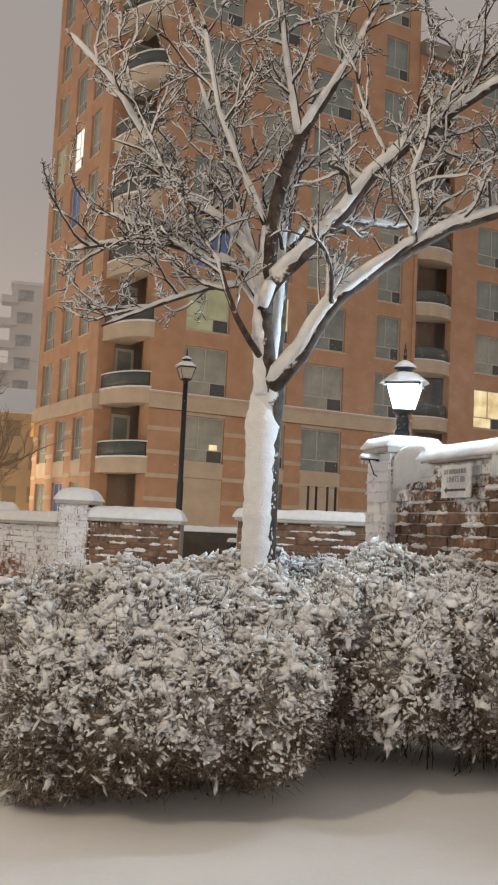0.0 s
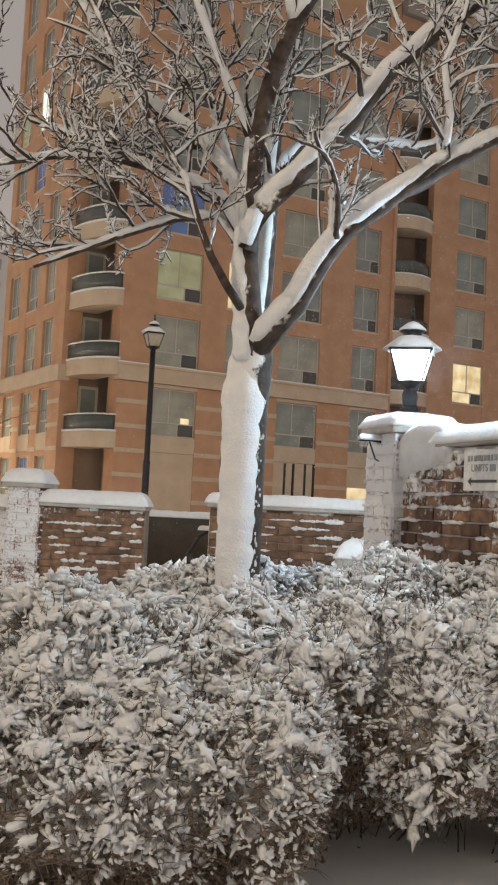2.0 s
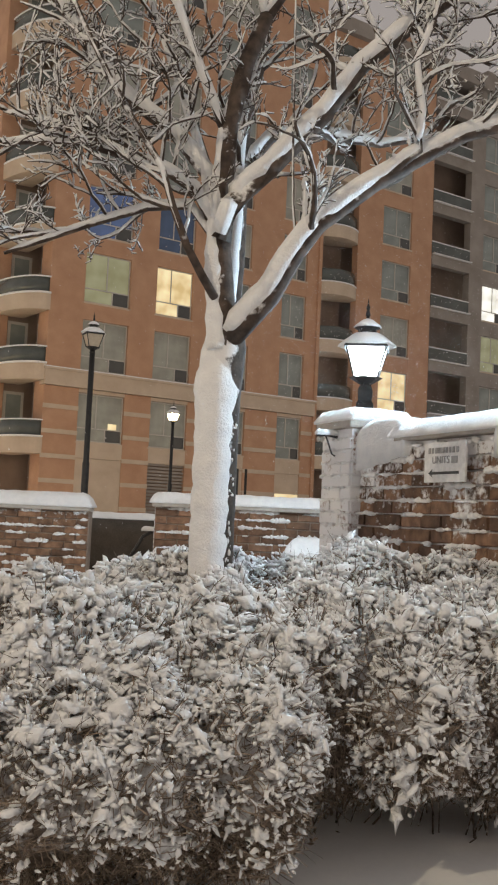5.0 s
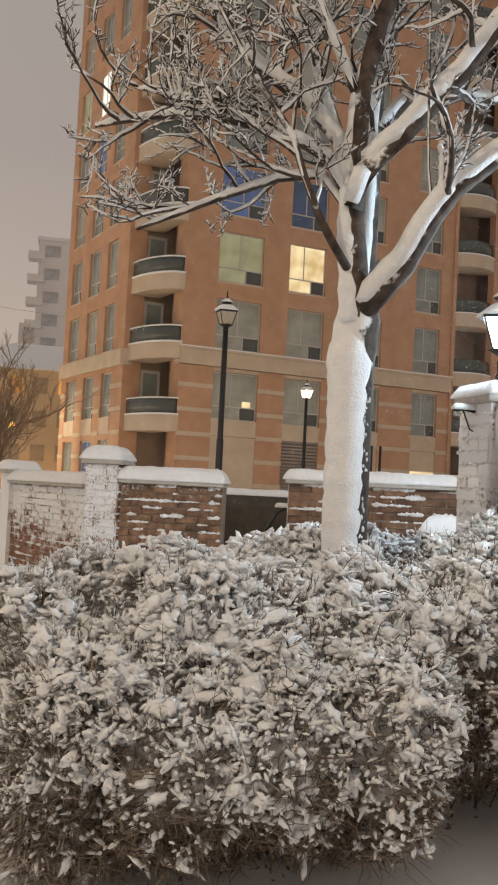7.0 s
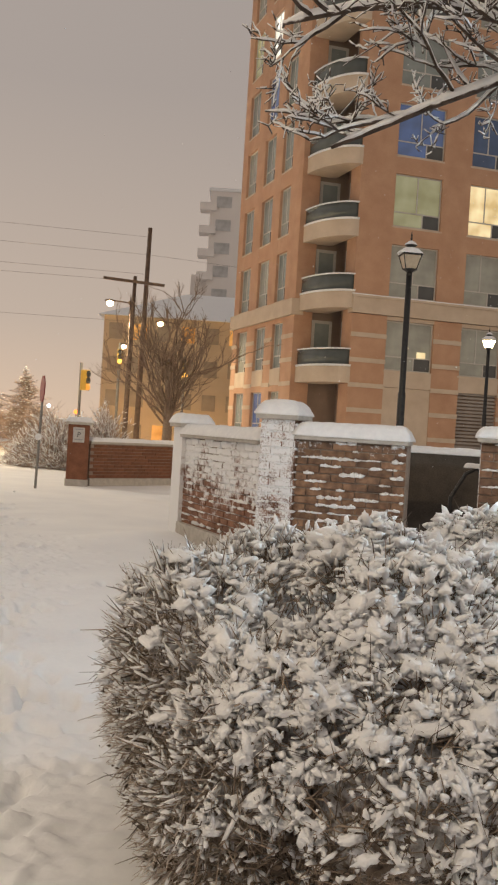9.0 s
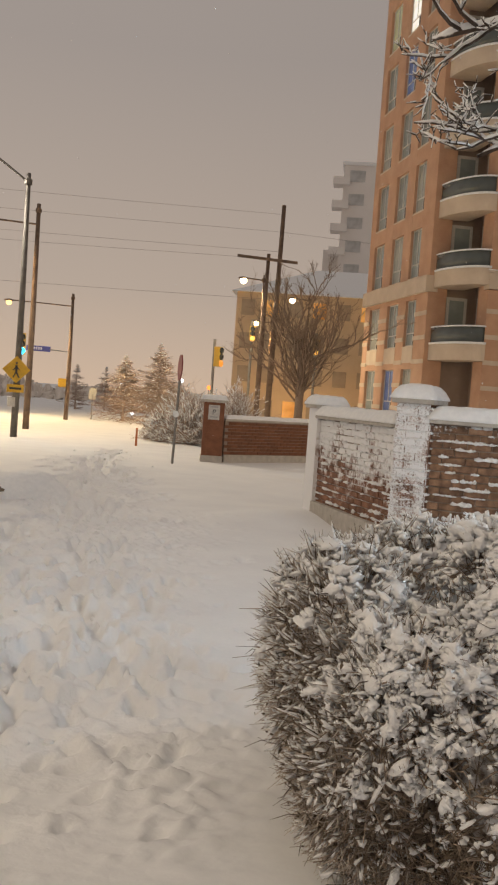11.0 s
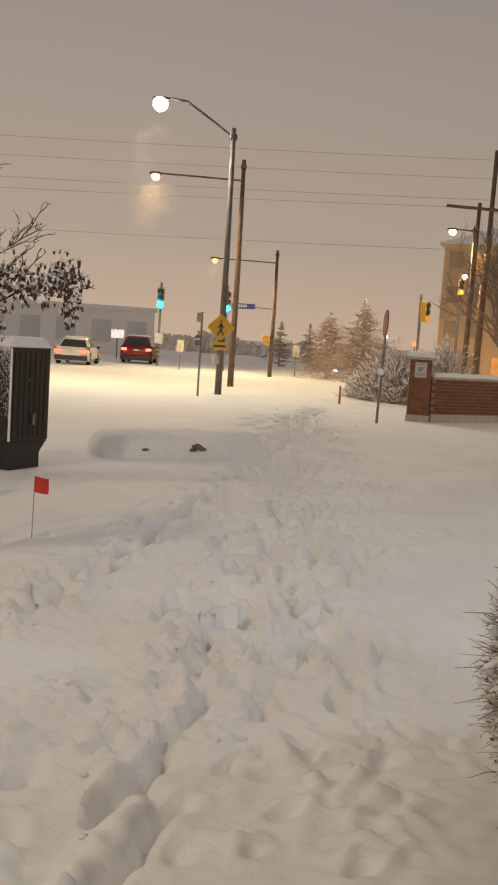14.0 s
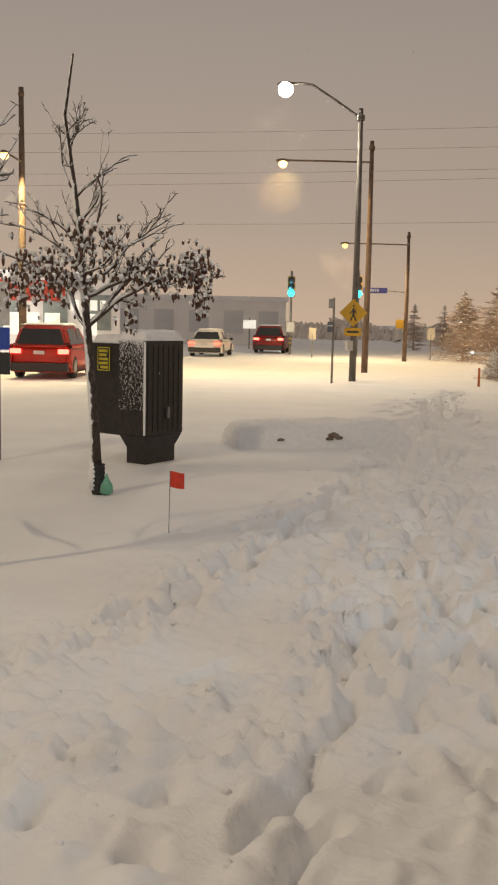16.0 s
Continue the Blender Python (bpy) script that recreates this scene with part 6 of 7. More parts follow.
CYAN = glow_mat("signal_green", (0.02, 0.62, 0.95), 4.5)
signal("traffic signal showing green on a steel pole", (-36.0, 51.2), 5.0, CYAN, 35, True)
signal("traffic signal showing green behind the lamp pole", (-30.6, 50.1), 4.9, CYAN, 33)
signal("unlit amber-housed traffic signal by the crossing", (-17.7, 46.6), 4.3, glow_mat("signal_amber", (1.0, 0.34, 0.04), 0.8), 78, size=0.8)
for s_x, s_y, s_h in ((-14.35, 49.9, 5.0), (-13.6, 50.1, 5.0), (-16.7, 49.1, 5.5)):
    signal("amber-housed traffic signal among the far street lamps", (s_x, s_y), s_h, glow_mat("far_signal", (1.0, 0.50, 0.08), 2.2), 24, size=0.62)
lamp_light("signal_light", (-35.7, 50.5, 3.4), 60, (0.05, 0.75, 1.0), 0.1)
for x, y, h in ((-32.1, 47.9, 1.5), (-26.6, 51.3, 1.6)):
    sg = thing("road_sign", "small pale road sign beside the road", "sign", pose(x, y, ground_z(x, y), 0, 0, 32))
    part("post", tube(bmesh.new(), [(0, 0, 0), (0, 0, h - 0.2)], 0.03, 5), GALV, sg)
    part("plate", B(-0.2, 0.2, -0.02, 0.0, h - 0.5, h + 0.15), flat_mat("road_sign_pale", (0.5, 0.47, 0.42)), sg)
om = thing("marker_post", "short orange marker post in the snow", "post", pose(-12.25, 26.9, 0))
part("post", tube(bmesh.new(), [(0, 0, 0), (0, 0, 0.5)], [0.035, 0.03], 8), flat_mat("marker_orange", (0.45, 0.13, 0.03)), om)


def utility_pole(label, at, h, bars, r=0.14):
    p = thing("utility_pole", label, "utility pole", pose(at[0], at[1], ground_z(*at), 0, 0.6, 0))
    part("pole", tube(bmesh.new(), [(0, 0, 0), (0, 0, h)], [r, r * 0.7], 8), WOODPOLE, p, smooth=True)
    for z, w, turn in bars:
        part("crossarm", B(-w, w, -0.06, 0.06, -0.06, 0.06), WOODPOLE, p, at=pose(0, -0.12, z, 0, 3, turn))
    return p


utility_pole("tall wooden utility pole", (-14.35, 45.2), 10.4, [])
utility_pole("wooden utility pole with a long crossarm", (-14.5, 44.0), 8.0, [(7.75, 1.35, 16)], 0.12)
cobra_pole("wooden pole with a lit amber street lamp beside the road", (-30.6, 26.6), 10.2, (0.9, -1.4, 7.6), glow_mat("amber_street_near", (1.0, 0.62, 0.22), 4), 3200, (1.0, 0.80, 0.40), WOODPOLE, True, 0.15)
wires = (((-75, 8, 9.6), (-14.4, 45.2, 9.2)), ((-75, 8, 8.6), (-14.4, 45.2, 8.3)), ((-75, 9, 8.0), (-14.5, 44.0, 7.8)), ((-75, 9, 6.6), (-14.5, 44.0, 6.0)), ((-14.4, 45.2, 9.2), (60, 92, 10)), ((-75, 8, 10.4), (-14.4, 45.2, 10.0)))
for a, b in wires:
    a, b = Vector(a), Vector(b)
    w = thing("overhead_wire", "thin dark overhead wire", "wire", pose(*a), "overhead wires")
    run = [((b - a) * (k / 10)) - Vector((0, 0, 1.2 * 4 * (k / 10) * (1 - k / 10) * 0.5)) for k in range(11)]
    part("strand", tube(bmesh.new(), run, 0.006, 4), WIRE, w)

for at, h, col in (((-15.2, 45.9), 7.3, (1.0, 0.80, 0.50)), ((-15.5, 55.0), 7.4, (1.0, 0.60, 0.24)), ((-18.9, 59.0), 6.5, (1.0, 0.60, 0.24))):
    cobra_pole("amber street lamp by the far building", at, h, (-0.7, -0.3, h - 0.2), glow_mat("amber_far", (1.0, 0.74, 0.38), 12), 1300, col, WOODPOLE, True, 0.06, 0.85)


# ---------- vehicles ----------
TYRE = mottled("tyre", (0.012, 0.012, 0.012), (0.04, 0.04, 0.04), 20)
RIM = flat_mat("wheel_rim", (0.30, 0.30, 0.31), 0.35, 0.7)
TAIL = glow_mat("tail_lamp", (1.0, 0.07, 0.04), 6.0)
TAIL_HOT = glow_mat("tail_lamp_bright", (1.0, 0.12, 0.08), 6.0)
HEAD = glow_mat("head_lamp", (0.9, 0.97, 1.0), 9.0)


def vehicle(label, at, heading, paint, length=4.35, width=1.84, height=1.66, sedan=False, front_lit=False):
    """A parked or waiting car: lofted body, glasshouse, wheels, lamps. Local x ahead."""
    c = thing("car", label, "car", pose(at[0], at[1], ground_z(*at) + 0.01, 0, 0, heading), "cars on the road")
    L, W, H = length / 2, width / 2, height
    belt = 0.60 * H
    side = [(-L, 0.42), (-L - 0.02, 0.62), (-L + 0.05, belt), (-L + 0.10, belt + 0.04), (L * 0.42, belt - 0.02), (L * 0.88, 0.50 * H), (L, 0.40 * H), (L, 0.30), (L - 0.1, 0.20), (-L + 0.1, 0.20)]
    bm = bmesh.new()
    rings = []
    for y, k in ((-W, 0.92), (-W * 0.97, 1.0), (W * 0.97, 1.0), (W, 0.92)):
        rings.append([bm.verts.new((x * (1.0 if k == 1 else 0.985), y, 0.2 + (z - 0.2) * (1.0 if k == 1 else 0.97))) for x, z in side])
    for a, b in zip(rings, rings[1:]):
        for i in range(len(side)):
            bm.faces.new((a[i], a[(i + 1) % len(side)], b[(i + 1) % len(side)], b[i]))
    bm.faces.new(rings[0][::-1])
    bm.faces.new(rings[-1])
    bmesh.ops.bevel(bm, geom=[e for e in bm.edges], offset=0.11, segments=4, affect="EDGES")
    bmesh.ops.recalc_face_normals(bm, faces=bm.faces)
    part("body", bm, paint, c, smooth=True)
    rear = -L + (0.65 if sedan else 0.12)
    cab = [(rear, belt), (rear + (0.45 if sedan else 0.22), H - 0.08), (rear + (0.8 if sedan else 0.45), H), (L * 0.12, H - 0.02), (L * 0.50, belt - 0.02)]
    bm = bmesh.new()
    rings = [[bm.verts.new((x, y * (1 if z < belt + 0.02 else 0.78), z)) for x, z in cab] for y in (-W * 0.93, W * 0.93)]
    for i in range(len(cab)):
        bm.faces.new((rings[0][i], rings[0][(i + 1) % 5], rings[1][(i + 1) % 5], rings[1][i]))
    bm.faces.new(rings[0][::-1])
    bm.faces.new(rings[1])
    bmesh.ops.bevel(bm, geom=list(bm.edges), offset=0.11, segments=4, affect="EDGES")
    bmesh.ops.recalc_face_normals(bm, faces=bm.faces)
    part("cabin", bm, paint, c, smooth=True)
    q = 0.84
    bm = bmesh.new()
    x0, x1, z0, z1 = cab[0][0] - 0.012, cab[1][0] - 0.012, belt + 0.06, H - 0.14
    slope = (x1 - x0) / (cab[1][1] - belt)
    vs = [bm.verts.new(v) for v in ((x0 + slope * 0.06, -W * 0.80, z0), (x0 + slope * 0.06, W * 0.80, z0), (x0 + slope * (z1 - belt), W * 0.62, z1), (x0 + slope * (z1 - belt), -W * 0.62, z1))]
    bm.faces.new(vs)
    part("rear_window", bm, DARK_GLASS, c, "dark rear window")
    for s in (-1, 1):
        for xa, xb in ((rear + 0.35, -0.28 * L), (-0.24 * L, L * 0.08), ) if not sedan else ((rear + 0.55, -0.2 * L), (-0.15 * L, L * 0.12)):
            bm = bmesh.new()
            yb, yt = s * (W * 0.925 + 0.01), s * (W * 0.755 + 0.012)
            bm.faces.new([bm.verts.new(v) for v in ((xa, yb, belt + 0.06), (xb + 0.12, yb, belt + 0.06), (xb, yt, H - 0.13), (xa + 0.12, yt, H - 0.13))])
            part("side_window", bm, DARK_GLASS, c, "dark side window")
        for x in (-L * 0.62, L * 0.62):
            wh = part("wheel", lathe(bmesh.new(), [(0.24, -0.11), (0.34, -0.10), (0.35, 0.0), (0.34, 0.10), (0.24, 0.11)], 20), TYRE, c, "black tyre", True, pose(x, s * (W - 0.10), 0.35, 90))
            part("rim", lathe(bmesh.new(), [(0.05, -0.125), (0.20, -0.115), (0.235, -0.105), (0.235, 0.105), (0.20, 0.115), (0.05, 0.125)], 12), RIM, wh, "pale wheel rim")
        part("tail_light", B(-L - 0.035, -L + 0.12, min(s * W * 0.62, s * W * 0.97), max(s * W * 0.62, s * W * 0.97), belt - 0.22, belt - 0.08, bevel=0.02), TAIL_HOT if not sedan else TAIL, c, "glowing red tail light")
        part("mirror", B(L * 0.30, L * 0.40, min(s * W, s * (W + 0.17)), max(s * W, s * (W + 0.17)), belt - 0.02, belt + 0.12, bevel=0.03), SIGN_BLACK, c, "black door mirror")
    part("bumper", B(-L - 0.06, -L + 0.15, -W * 0.96, W * 0.96, 0.24, 0.50, bevel=0.04), SIGN_BLACK, c, "dark rear bumper")
    part("plate", B(-L - 0.075, -L - 0.03, -0.16, 0.16, belt - 0.24, belt - 0.13), flat_mat("blank_plate", (0.6, 0.6, 0.6)), c, "blank number plate")
    if sedan:
        part("reverse_panel", B(-L - 0.05, -L, -W * 0.55, W * 0.55, belt - 0.42, belt - 0.26), flat_mat("snowy_boot", (0.75, 0.75, 0.76)), c, "snow-covered boot lid")
    part("snow_cap", pillow(bmesh.new(), cab[2][0] - 0.1, cab[3][0], -W * 0.74, W * 0.74, H - 0.012, 0.05, 8, 0.006, 0.0, at[0]), SNOW, c, "thin snow on the roof", True)
    return c


CAR_RED = flat_mat("car_red", (0.42, 0.030, 0.018), 0.3, 0.1)
CAR_DEEP = flat_mat("car_deep_red", (0.22, 0.015, 0.015), 0.3, 0.1)
CAR_PALE = flat_mat("car_pale", (0.74, 0.72, 0.69), 0.35, 0.1)
vehicle("red compact suv with lit tail lights on the snowy road", (-25.7, 24.0), 126, CAR_RED)
vehicle("pale sedan with lit tail lights on the snowy road", (-36.7, 44.7), 121, CAR_PALE, 4.6, 1.82, 1.46, True)
vehicle("dark red suv waiting with lit tail lights", (-39.0, 53.4), 121, CAR_DEEP, 4.6, 1.9, 1.72)
lamp_light("tail_glow", (-24.0, 21.2, 0.9), 12, (1.0, 0.2, 0.1), 0.2)
hl = thing("oncoming_headlight", "white headlight of a far oncoming car", "headlight", pose(-40.4, 56.5, ground_z(-40, 56)))
part("lens", lathe(bmesh.new(), [(0.12, 0.5), (0.14, 0.6), (0.12, 0.7)], 10), HEAD, hl, "bright white lens")


# ---------- mailbox, young tree, flag, snow-covered mound ----------
BOX_BLACK, bn, bl, bb = mat_new("weathered_black_paint")
b_n = noise_tex(bn, bl, 14, 8, 0.7)
b_w = bn.new("ShaderNodeTexWave")
b_w.inputs["Scale"].default_value, b_w.inputs["Distortion"].default_value = 9.0, 6.0
b_c = bn.new("ShaderNodeTexCoord")
bl.new(b_c.outputs["Object"], b_w.inputs["Vector"])
b_r = ramp(bn, bl, b_n.outputs[0], [(0.45, (0.010, 0.008, 0.007)), (0.75, (0.050, 0.035, 0.028))])
bl.new(mix_col(bn, bl, b_w.outputs["Fac"], b_r.outputs[0], (0.020, 0.014, 0.012), "MIX"), bb.inputs["Base Color"])
bb.inputs["Roughness"].default_value = 0.5
mb = thing("utility_box", "weathered black metal mailbox cabinet with snow on top", "mailbox", pose(-8.30, 10.23, 0, 0, 0, 93.8))
part("pedestal", lathe(bmesh.new(), [(0.34, 0.0), (0.34, 0.17), (0.44, 0.31)], 4, (0.34, 0.19, 0), math.pi / 4, 1.05, 0.56), BOX_BLACK, mb, "tapered black pedestal")
part("body", B(0, 0.67, 0, 0.38, 0.312, 1.36, bevel=0.02), BOX_BLACK, mb, "black main cabinet")
part("edge_strip", B(-0.009, 0.009, -0.009, 0.009, 0.33, 1.34), SNOW, mb, "snow packed along the corner strip")
part("locker", B(0.04, 0.42, 0.39, 0.80, 0.30, 1.32, bevel=0.02), BOX_BLACK, mb, "black side locker")
for k in range(7):
    part("rib", B(0.05 + k * 0.088, 0.085 + k * 0.088, -0.006, -0.001, 0.36, 1.30), BOX_BLACK, mb, "raised rib")
part("latch", B(0.36, 0.40, -0.03, -0.005, 0.50, 0.62), GALV, mb, "steel latch")
st = part("sticker", B(0.028, 0.038, 0.52, 0.71, 1.00, 1.27), SIGN_BLACK, mb, "black and yellow sticker")
for ya, yb, za, zb in ((0.525, 0.705, 1.005, 1.015), (0.525, 0.705, 1.255, 1.265), (0.525, 0.533, 1.005, 1.265), (0.697, 0.705, 1.005, 1.265)):
    part("border", B(0.022, 0.027, ya, yb, za, zb), flat_mat("sticker_edge", (0.60, 0.50, 0.02)), st, "yellow border")
for k in range(5):
    part("letter_bar", B(0.022, 0.027, 0.55 + rnd(0, 0.03), 0.685 - rnd(0, 0.04), 1.03 + k * 0.045, 1.058 + k * 0.045), flat_mat("sticker_yellow", (0.55, 0.45, 0.02)), st)
part("snow_cap", pillow(bmesh.new(), 0, 0.67, 0, 0.38, 1.362, 0.10, 10, 0.008, 0.01, 7.7), SNOW, mb, "snow cap", True)
part("snow_cap", pillow(bmesh.new(), 0.04, 0.42, 0.39, 0.80, 1.322, 0.08, 10, 0.008, 0.01, 9.7), SNOW, mb, "snow cap", True)
sp = bmesh.new()
for k in range(1100):
    flake(sp, (-0.003, 0.02 + 0.34 * random.random() ** 1.3, 1.345 - 0.75 * random.random() ** 2.8), (0.003, 0.0014 * math.exp(rnd(0, 1.5)), 0.0024 * math.exp(rnd(0, 1.9))))
part("stuck_snow", sp, SNOW, mb, "snow stuck to the cabinet door", True)["kind"] = "stuff"

fl = thing("marker_flag", "small orange-red marker flag on a wire in the snow", "flag", pose(-5.79, 7.92, 0, 0, 0, 40))
part("wire", tube(bmesh.new(), [(0, 0, 0), (0.006, 0, 0.47)], 0.003, 5), GALV, fl)
bm = bmesh.new()
g = [[bm.verts.new((0.006 + 0.105 * i / 6, 0.012 * math.sin(i * 1.1 + j * 0.4), 0.47 - 0.12 * j / 4 - 0.018 * i / 6)) for j in range(5)] for i in range(7)]
for i in range(6):
    for j in range(4):
        bm.faces.new((g[i][j], g[i + 1][j], g[i + 1][j + 1], g[i][j + 1]))
part("cloth", bm, flat_mat("flag_red", (0.72, 0.05, 0.02), 0.6), fl, "orange-red cloth", True)


def young_tree(label, at, pts, r0, kids, seed, guard=False, snow_load=0.9, depth=2, spread=0.8, reach=(0.35, 0.7)):
    random.seed(seed)
    t = thing("tree", label, "tree", pose(at[0], at[1], ground_z(*at)), "young street trees")
    L = Limbs()
    pts = [Vector(p) for p in pts]
    tr = bmesh.new()
    m = len(pts) - 1
    tube(tr, pts, [r0 * (1 - 0.85 * i / m) + 0.004 for i in range(m + 1)], 9)
    part("trunk", tr, BARK, t, "dark trunk with blown snow", True)
    return t, L, pts


t2, L2, tp = young_tree("young tree with curled dead leaves holding snow", (-7.39, 8.71), [(0, 0, 0), (-0.03, -0.04, 0.8), (-0.06, -0.08, 1.45), (-0.08, -0.10, 1.75), (-0.10, -0.12, 2.2), (-0.14, -0.16, 2.7), (-0.2, -0.22, 3.3), (-0.15, -0.17, 3.82)], 0.045, 0, 5)
for a, d, ln, r in (((-0.06, -0.08, 1.5), (0.75, 0.7, 0.9), 0.75, 0.022), ((-0.07, -0.09, 1.5), (-0.8, -0.6, 0.8), 0.75, 0.022), ((-0.08, -0.10, 1.75), (0.9, 0.5, 0.5), 0.8, 0.018), ((-0.08, -0.1, 1.9), (0.5, -0.7, 0.7), 0.6, 0.016),
                    ((-0.10, -0.12, 2.2), (0.8, 0.5, 0.9), 0.7, 0.014), ((-0.10, -0.12, 2.2), (-0.8, -0.5, 0.9), 0.7, 0.014), ((-0.14, -0.16, 2.6), (0.5, 0.5, 1.0), 0.6, 0.011), ((-0.16, -0.18, 2.7), (-0.6, -0.4, 1.0), 0.55, 0.011), ((-0.18, -0.2, 3.0), (0.2, 0.2, 1.0), 0.4, 0.008), ((-0.09, -0.11, 2.0), (-0.7, -0.7, 0.6), 0.8, 0.014), ((-0.09, -0.11, 1.85), (0.8, 0.6, 0.75), 0.85, 0.014), ((-0.12, -0.14, 2.4), (0.7, 0.6, 0.8), 0.6, 0.011)):
    L2.grow(Vector(a), Vector(d), ln, r, 1 if a[2] > 2.1 else 2, 0.25, 0.6, 0.8)
bough = [Vector(v) for v in ((-0.06, -0.08, 1.5), (0.15, 0.12, 1.75), (0.38, 0.36, 1.93), (0.56, 0.54, 2.03), (0.69, 0.66, 1.95))]
L2.add(bough, 0.020, 0.006, 6, 0.8)
for k in range(9):
    i = 1 + k % 4
    L2.grow(bough[i], Vector((rnd(0, 0.8), rnd(0, 0.8), rnd(-0.3, 0.6))), rnd(0.12, 0.22), 0.006, 1, 0.1, 0.7, 0.8)
for k in range(14):
    z = rnd(2.1, 3.2)
    L2.grow(Vector((-0.10 - 0.06 * (z - 2), -0.12 - 0.06 * (z - 2), z)), Vector((rnd(-1, 1), rnd(-1, 1), rnd(0.5, 1.1))), rnd(0.25, 0.55) * (3.7 - z), 0.006, 1, 0.3, 0.5, 0.7)
part("crown", L2.wood, TWIG, t2, "thin dark branches", True)["kind"] = "stuff"
part("crown_snow", L2.snow, SNOW, t2, "snow along the branches", True)["kind"] = "stuff"
rng2 = np.random.default_rng(8)
blobs = ((0.28, 0.28, 1.95, 0.30, 0.26, 0.17, 150), (0.58, 0.56, 2.02, 0.24, 0.22, 0.19, 200), (0.66, 0.62, 1.80, 0.10, 0.1, 0.24, 60), (0.20, 0.18, 1.60, 0.12, 0.1, 0.2, 28), (-0.2, -0.25, 1.95, 0.34, 0.34, 0.26, 210), (-0.45, -0.5, 1.9, 0.25, 0.3, 0.25, 120), (0.0, 0.0, 2.25, 0.3, 0.3, 0.2, 90))
lc = np.concatenate([np.array(b[:3]) + rng2.normal(0, 0.46, (b[6], 3)) * np.array(b[3:6]) for b in blobs])
n = len(lc)
ls = rng2.uniform(0.011, 0.023, (n, 1)) * np.stack([rng2.uniform(0.6, 1.0, n), rng2.uniform(0.6, 1.0, n), rng2.uniform(1.2, 2.2, n)], 1)
part("dead_leaf", lumps(rng2, lc, ls, mottled("dead_leaf", (0.055, 0.030, 0.020), (0.16, 0.085, 0.055), 30, 0.8, 0), "dead_leaves"), None, t2, "curled brown leaves")["kind"] = "stuff"
part("leaf_snow", lumps(rng2, lc + np.array([0, 0, 0.018]) + rng2.normal(0, 0.012, lc.shape), ls * np.array([1.45, 1.45, 0.6]), SNOW, "leaf_snow"), None, t2, "snow on the curled leaves")["kind"] = "stuff"
part("trunk_guard", lathe(bmesh.new(), [(0.055 + (0.008 if k % 2 else 0), 0.0 + k * 0.021) for k in range(14)], 12), TYRE, t2, "black corrugated trunk guard", True)
part("guard_snow", lathe(bmesh.new(), [(0.05, 0.04), (0.055, 0.2), (0.05, 0.29), (0.02, 0.31)], 8, (-0.03, -0.02, 0.0)), SNOW, t2, "snow on the guard", True)
part("watering_bag", lathe(bmesh.new(), [(0.02, 0.0), (0.06, 0.02), (0.055, 0.09), (0.02, 0.15), (0.008, 0.19)], 9, (0.085, 0.02, 0)), flat_mat("green_bag", (0.16, 0.42, 0.30)), t2, "pale green bag at the foot", True)

t3, L3, tp3 = young_tree("bare young tree with snow along its upswept twigs", (-6.10, 5.75), [(0, 0, 0), (0.0, 0, 0.8), (0.02, 0.02, 1.25), (0.03, 0.02, 1.8), (0.02, 0.04, 2.5), (0.05, 0.05, 3.3)], 0.04, 0, 9)
for z, d, ln in ((1.55, (0.3, 0.5, 0.9), 0.6), (1.6, (0.1, 0.6, 0.9), 0.65), (1.7, (0.4, 0.35, 0.9), 0.6), (1.8, (0.0, 0.6, 0.9), 0.65), (1.95, (0.3, 0.45, 0.95), 0.6), (2.1, (0.1, 0.55, 1.0), 0.6), (2.5, (0.3, 0.3, 1.0), 0.6), (1.5, (-0.7, -0.3, 0.7), 0.7), (1.9, (-0.6, 0.1, 0.8), 0.6), (2.6, (-0.2, 0.3, 1.0), 0.5),
                 (1.65, (0.15, 0.75, 0.8), 0.85), (1.75, (0.25, 0.6, 0.85), 0.8), (1.85, (-0.1, 0.7, 0.85), 0.85), (2.0, (0.2, 0.6, 0.95), 0.85), (2.2, (0.0, 0.55, 1.0), 0.85), (2.35, (0.25, 0.45, 1.0), 0.8), (2.5, (-0.05, 0.5, 1.1), 0.75)):
    L3.grow(Vector((0.02, 0.02, z)), Vector(d), ln * 1.25, 0.015, 2, 0.3, 0.55, 1.0)
part("crown", L3.wood, TWIG, t3, "thin dark branches", True)["kind"] = "stuff"
part("crown_snow", L3.snow, SNOW, t3, "snow along the branches", True)["kind"] = "stuff"

md = thing("snow_mound", "low boulders buried under a smooth bank of snow", "mound", pose(-8.22, 13.38, 0, 0, 0, 51))
bm = bmesh.new()
g = []
for i in range(41):
    row = []
    for j in range(21):
        u, v = (i / 40 - 0.5) * 2, (j / 20 - 0.5) * 2
        env = max(0.0, 1 - abs(u) ** 12) ** 0.7 * max(0.0, 1 - abs(v) ** 3) ** 0.6
        z = 0.36 * env * (0.92 + 0.14 * noise.noise((u * 2.2, v * 1.2, 4.0)) + 0.10 * noise.noise((u * 6, v * 4, 1.0)))
        row.append(bm.verts.new((u * (1.22 + 0.06 * noise.noise((v * 3, 7.0, 0.0))), v * 0.55, -0.25 if i in (0, 40) or j in (0, 20) else max(-0.03, z - 0.02))))
    g.append(row)
for i in range(40):
    for j in range(20):
        bm.faces.new((g[i][j], g[i + 1][j], g[i + 1][j + 1], g[i][j + 1]))
part("snow_bank", bm, SNOW, md, smooth=True)
MOUND_STONE = mottled("mound_stone", (0.10, 0.075, 0.055), (0.26, 0.20, 0.15), 20)
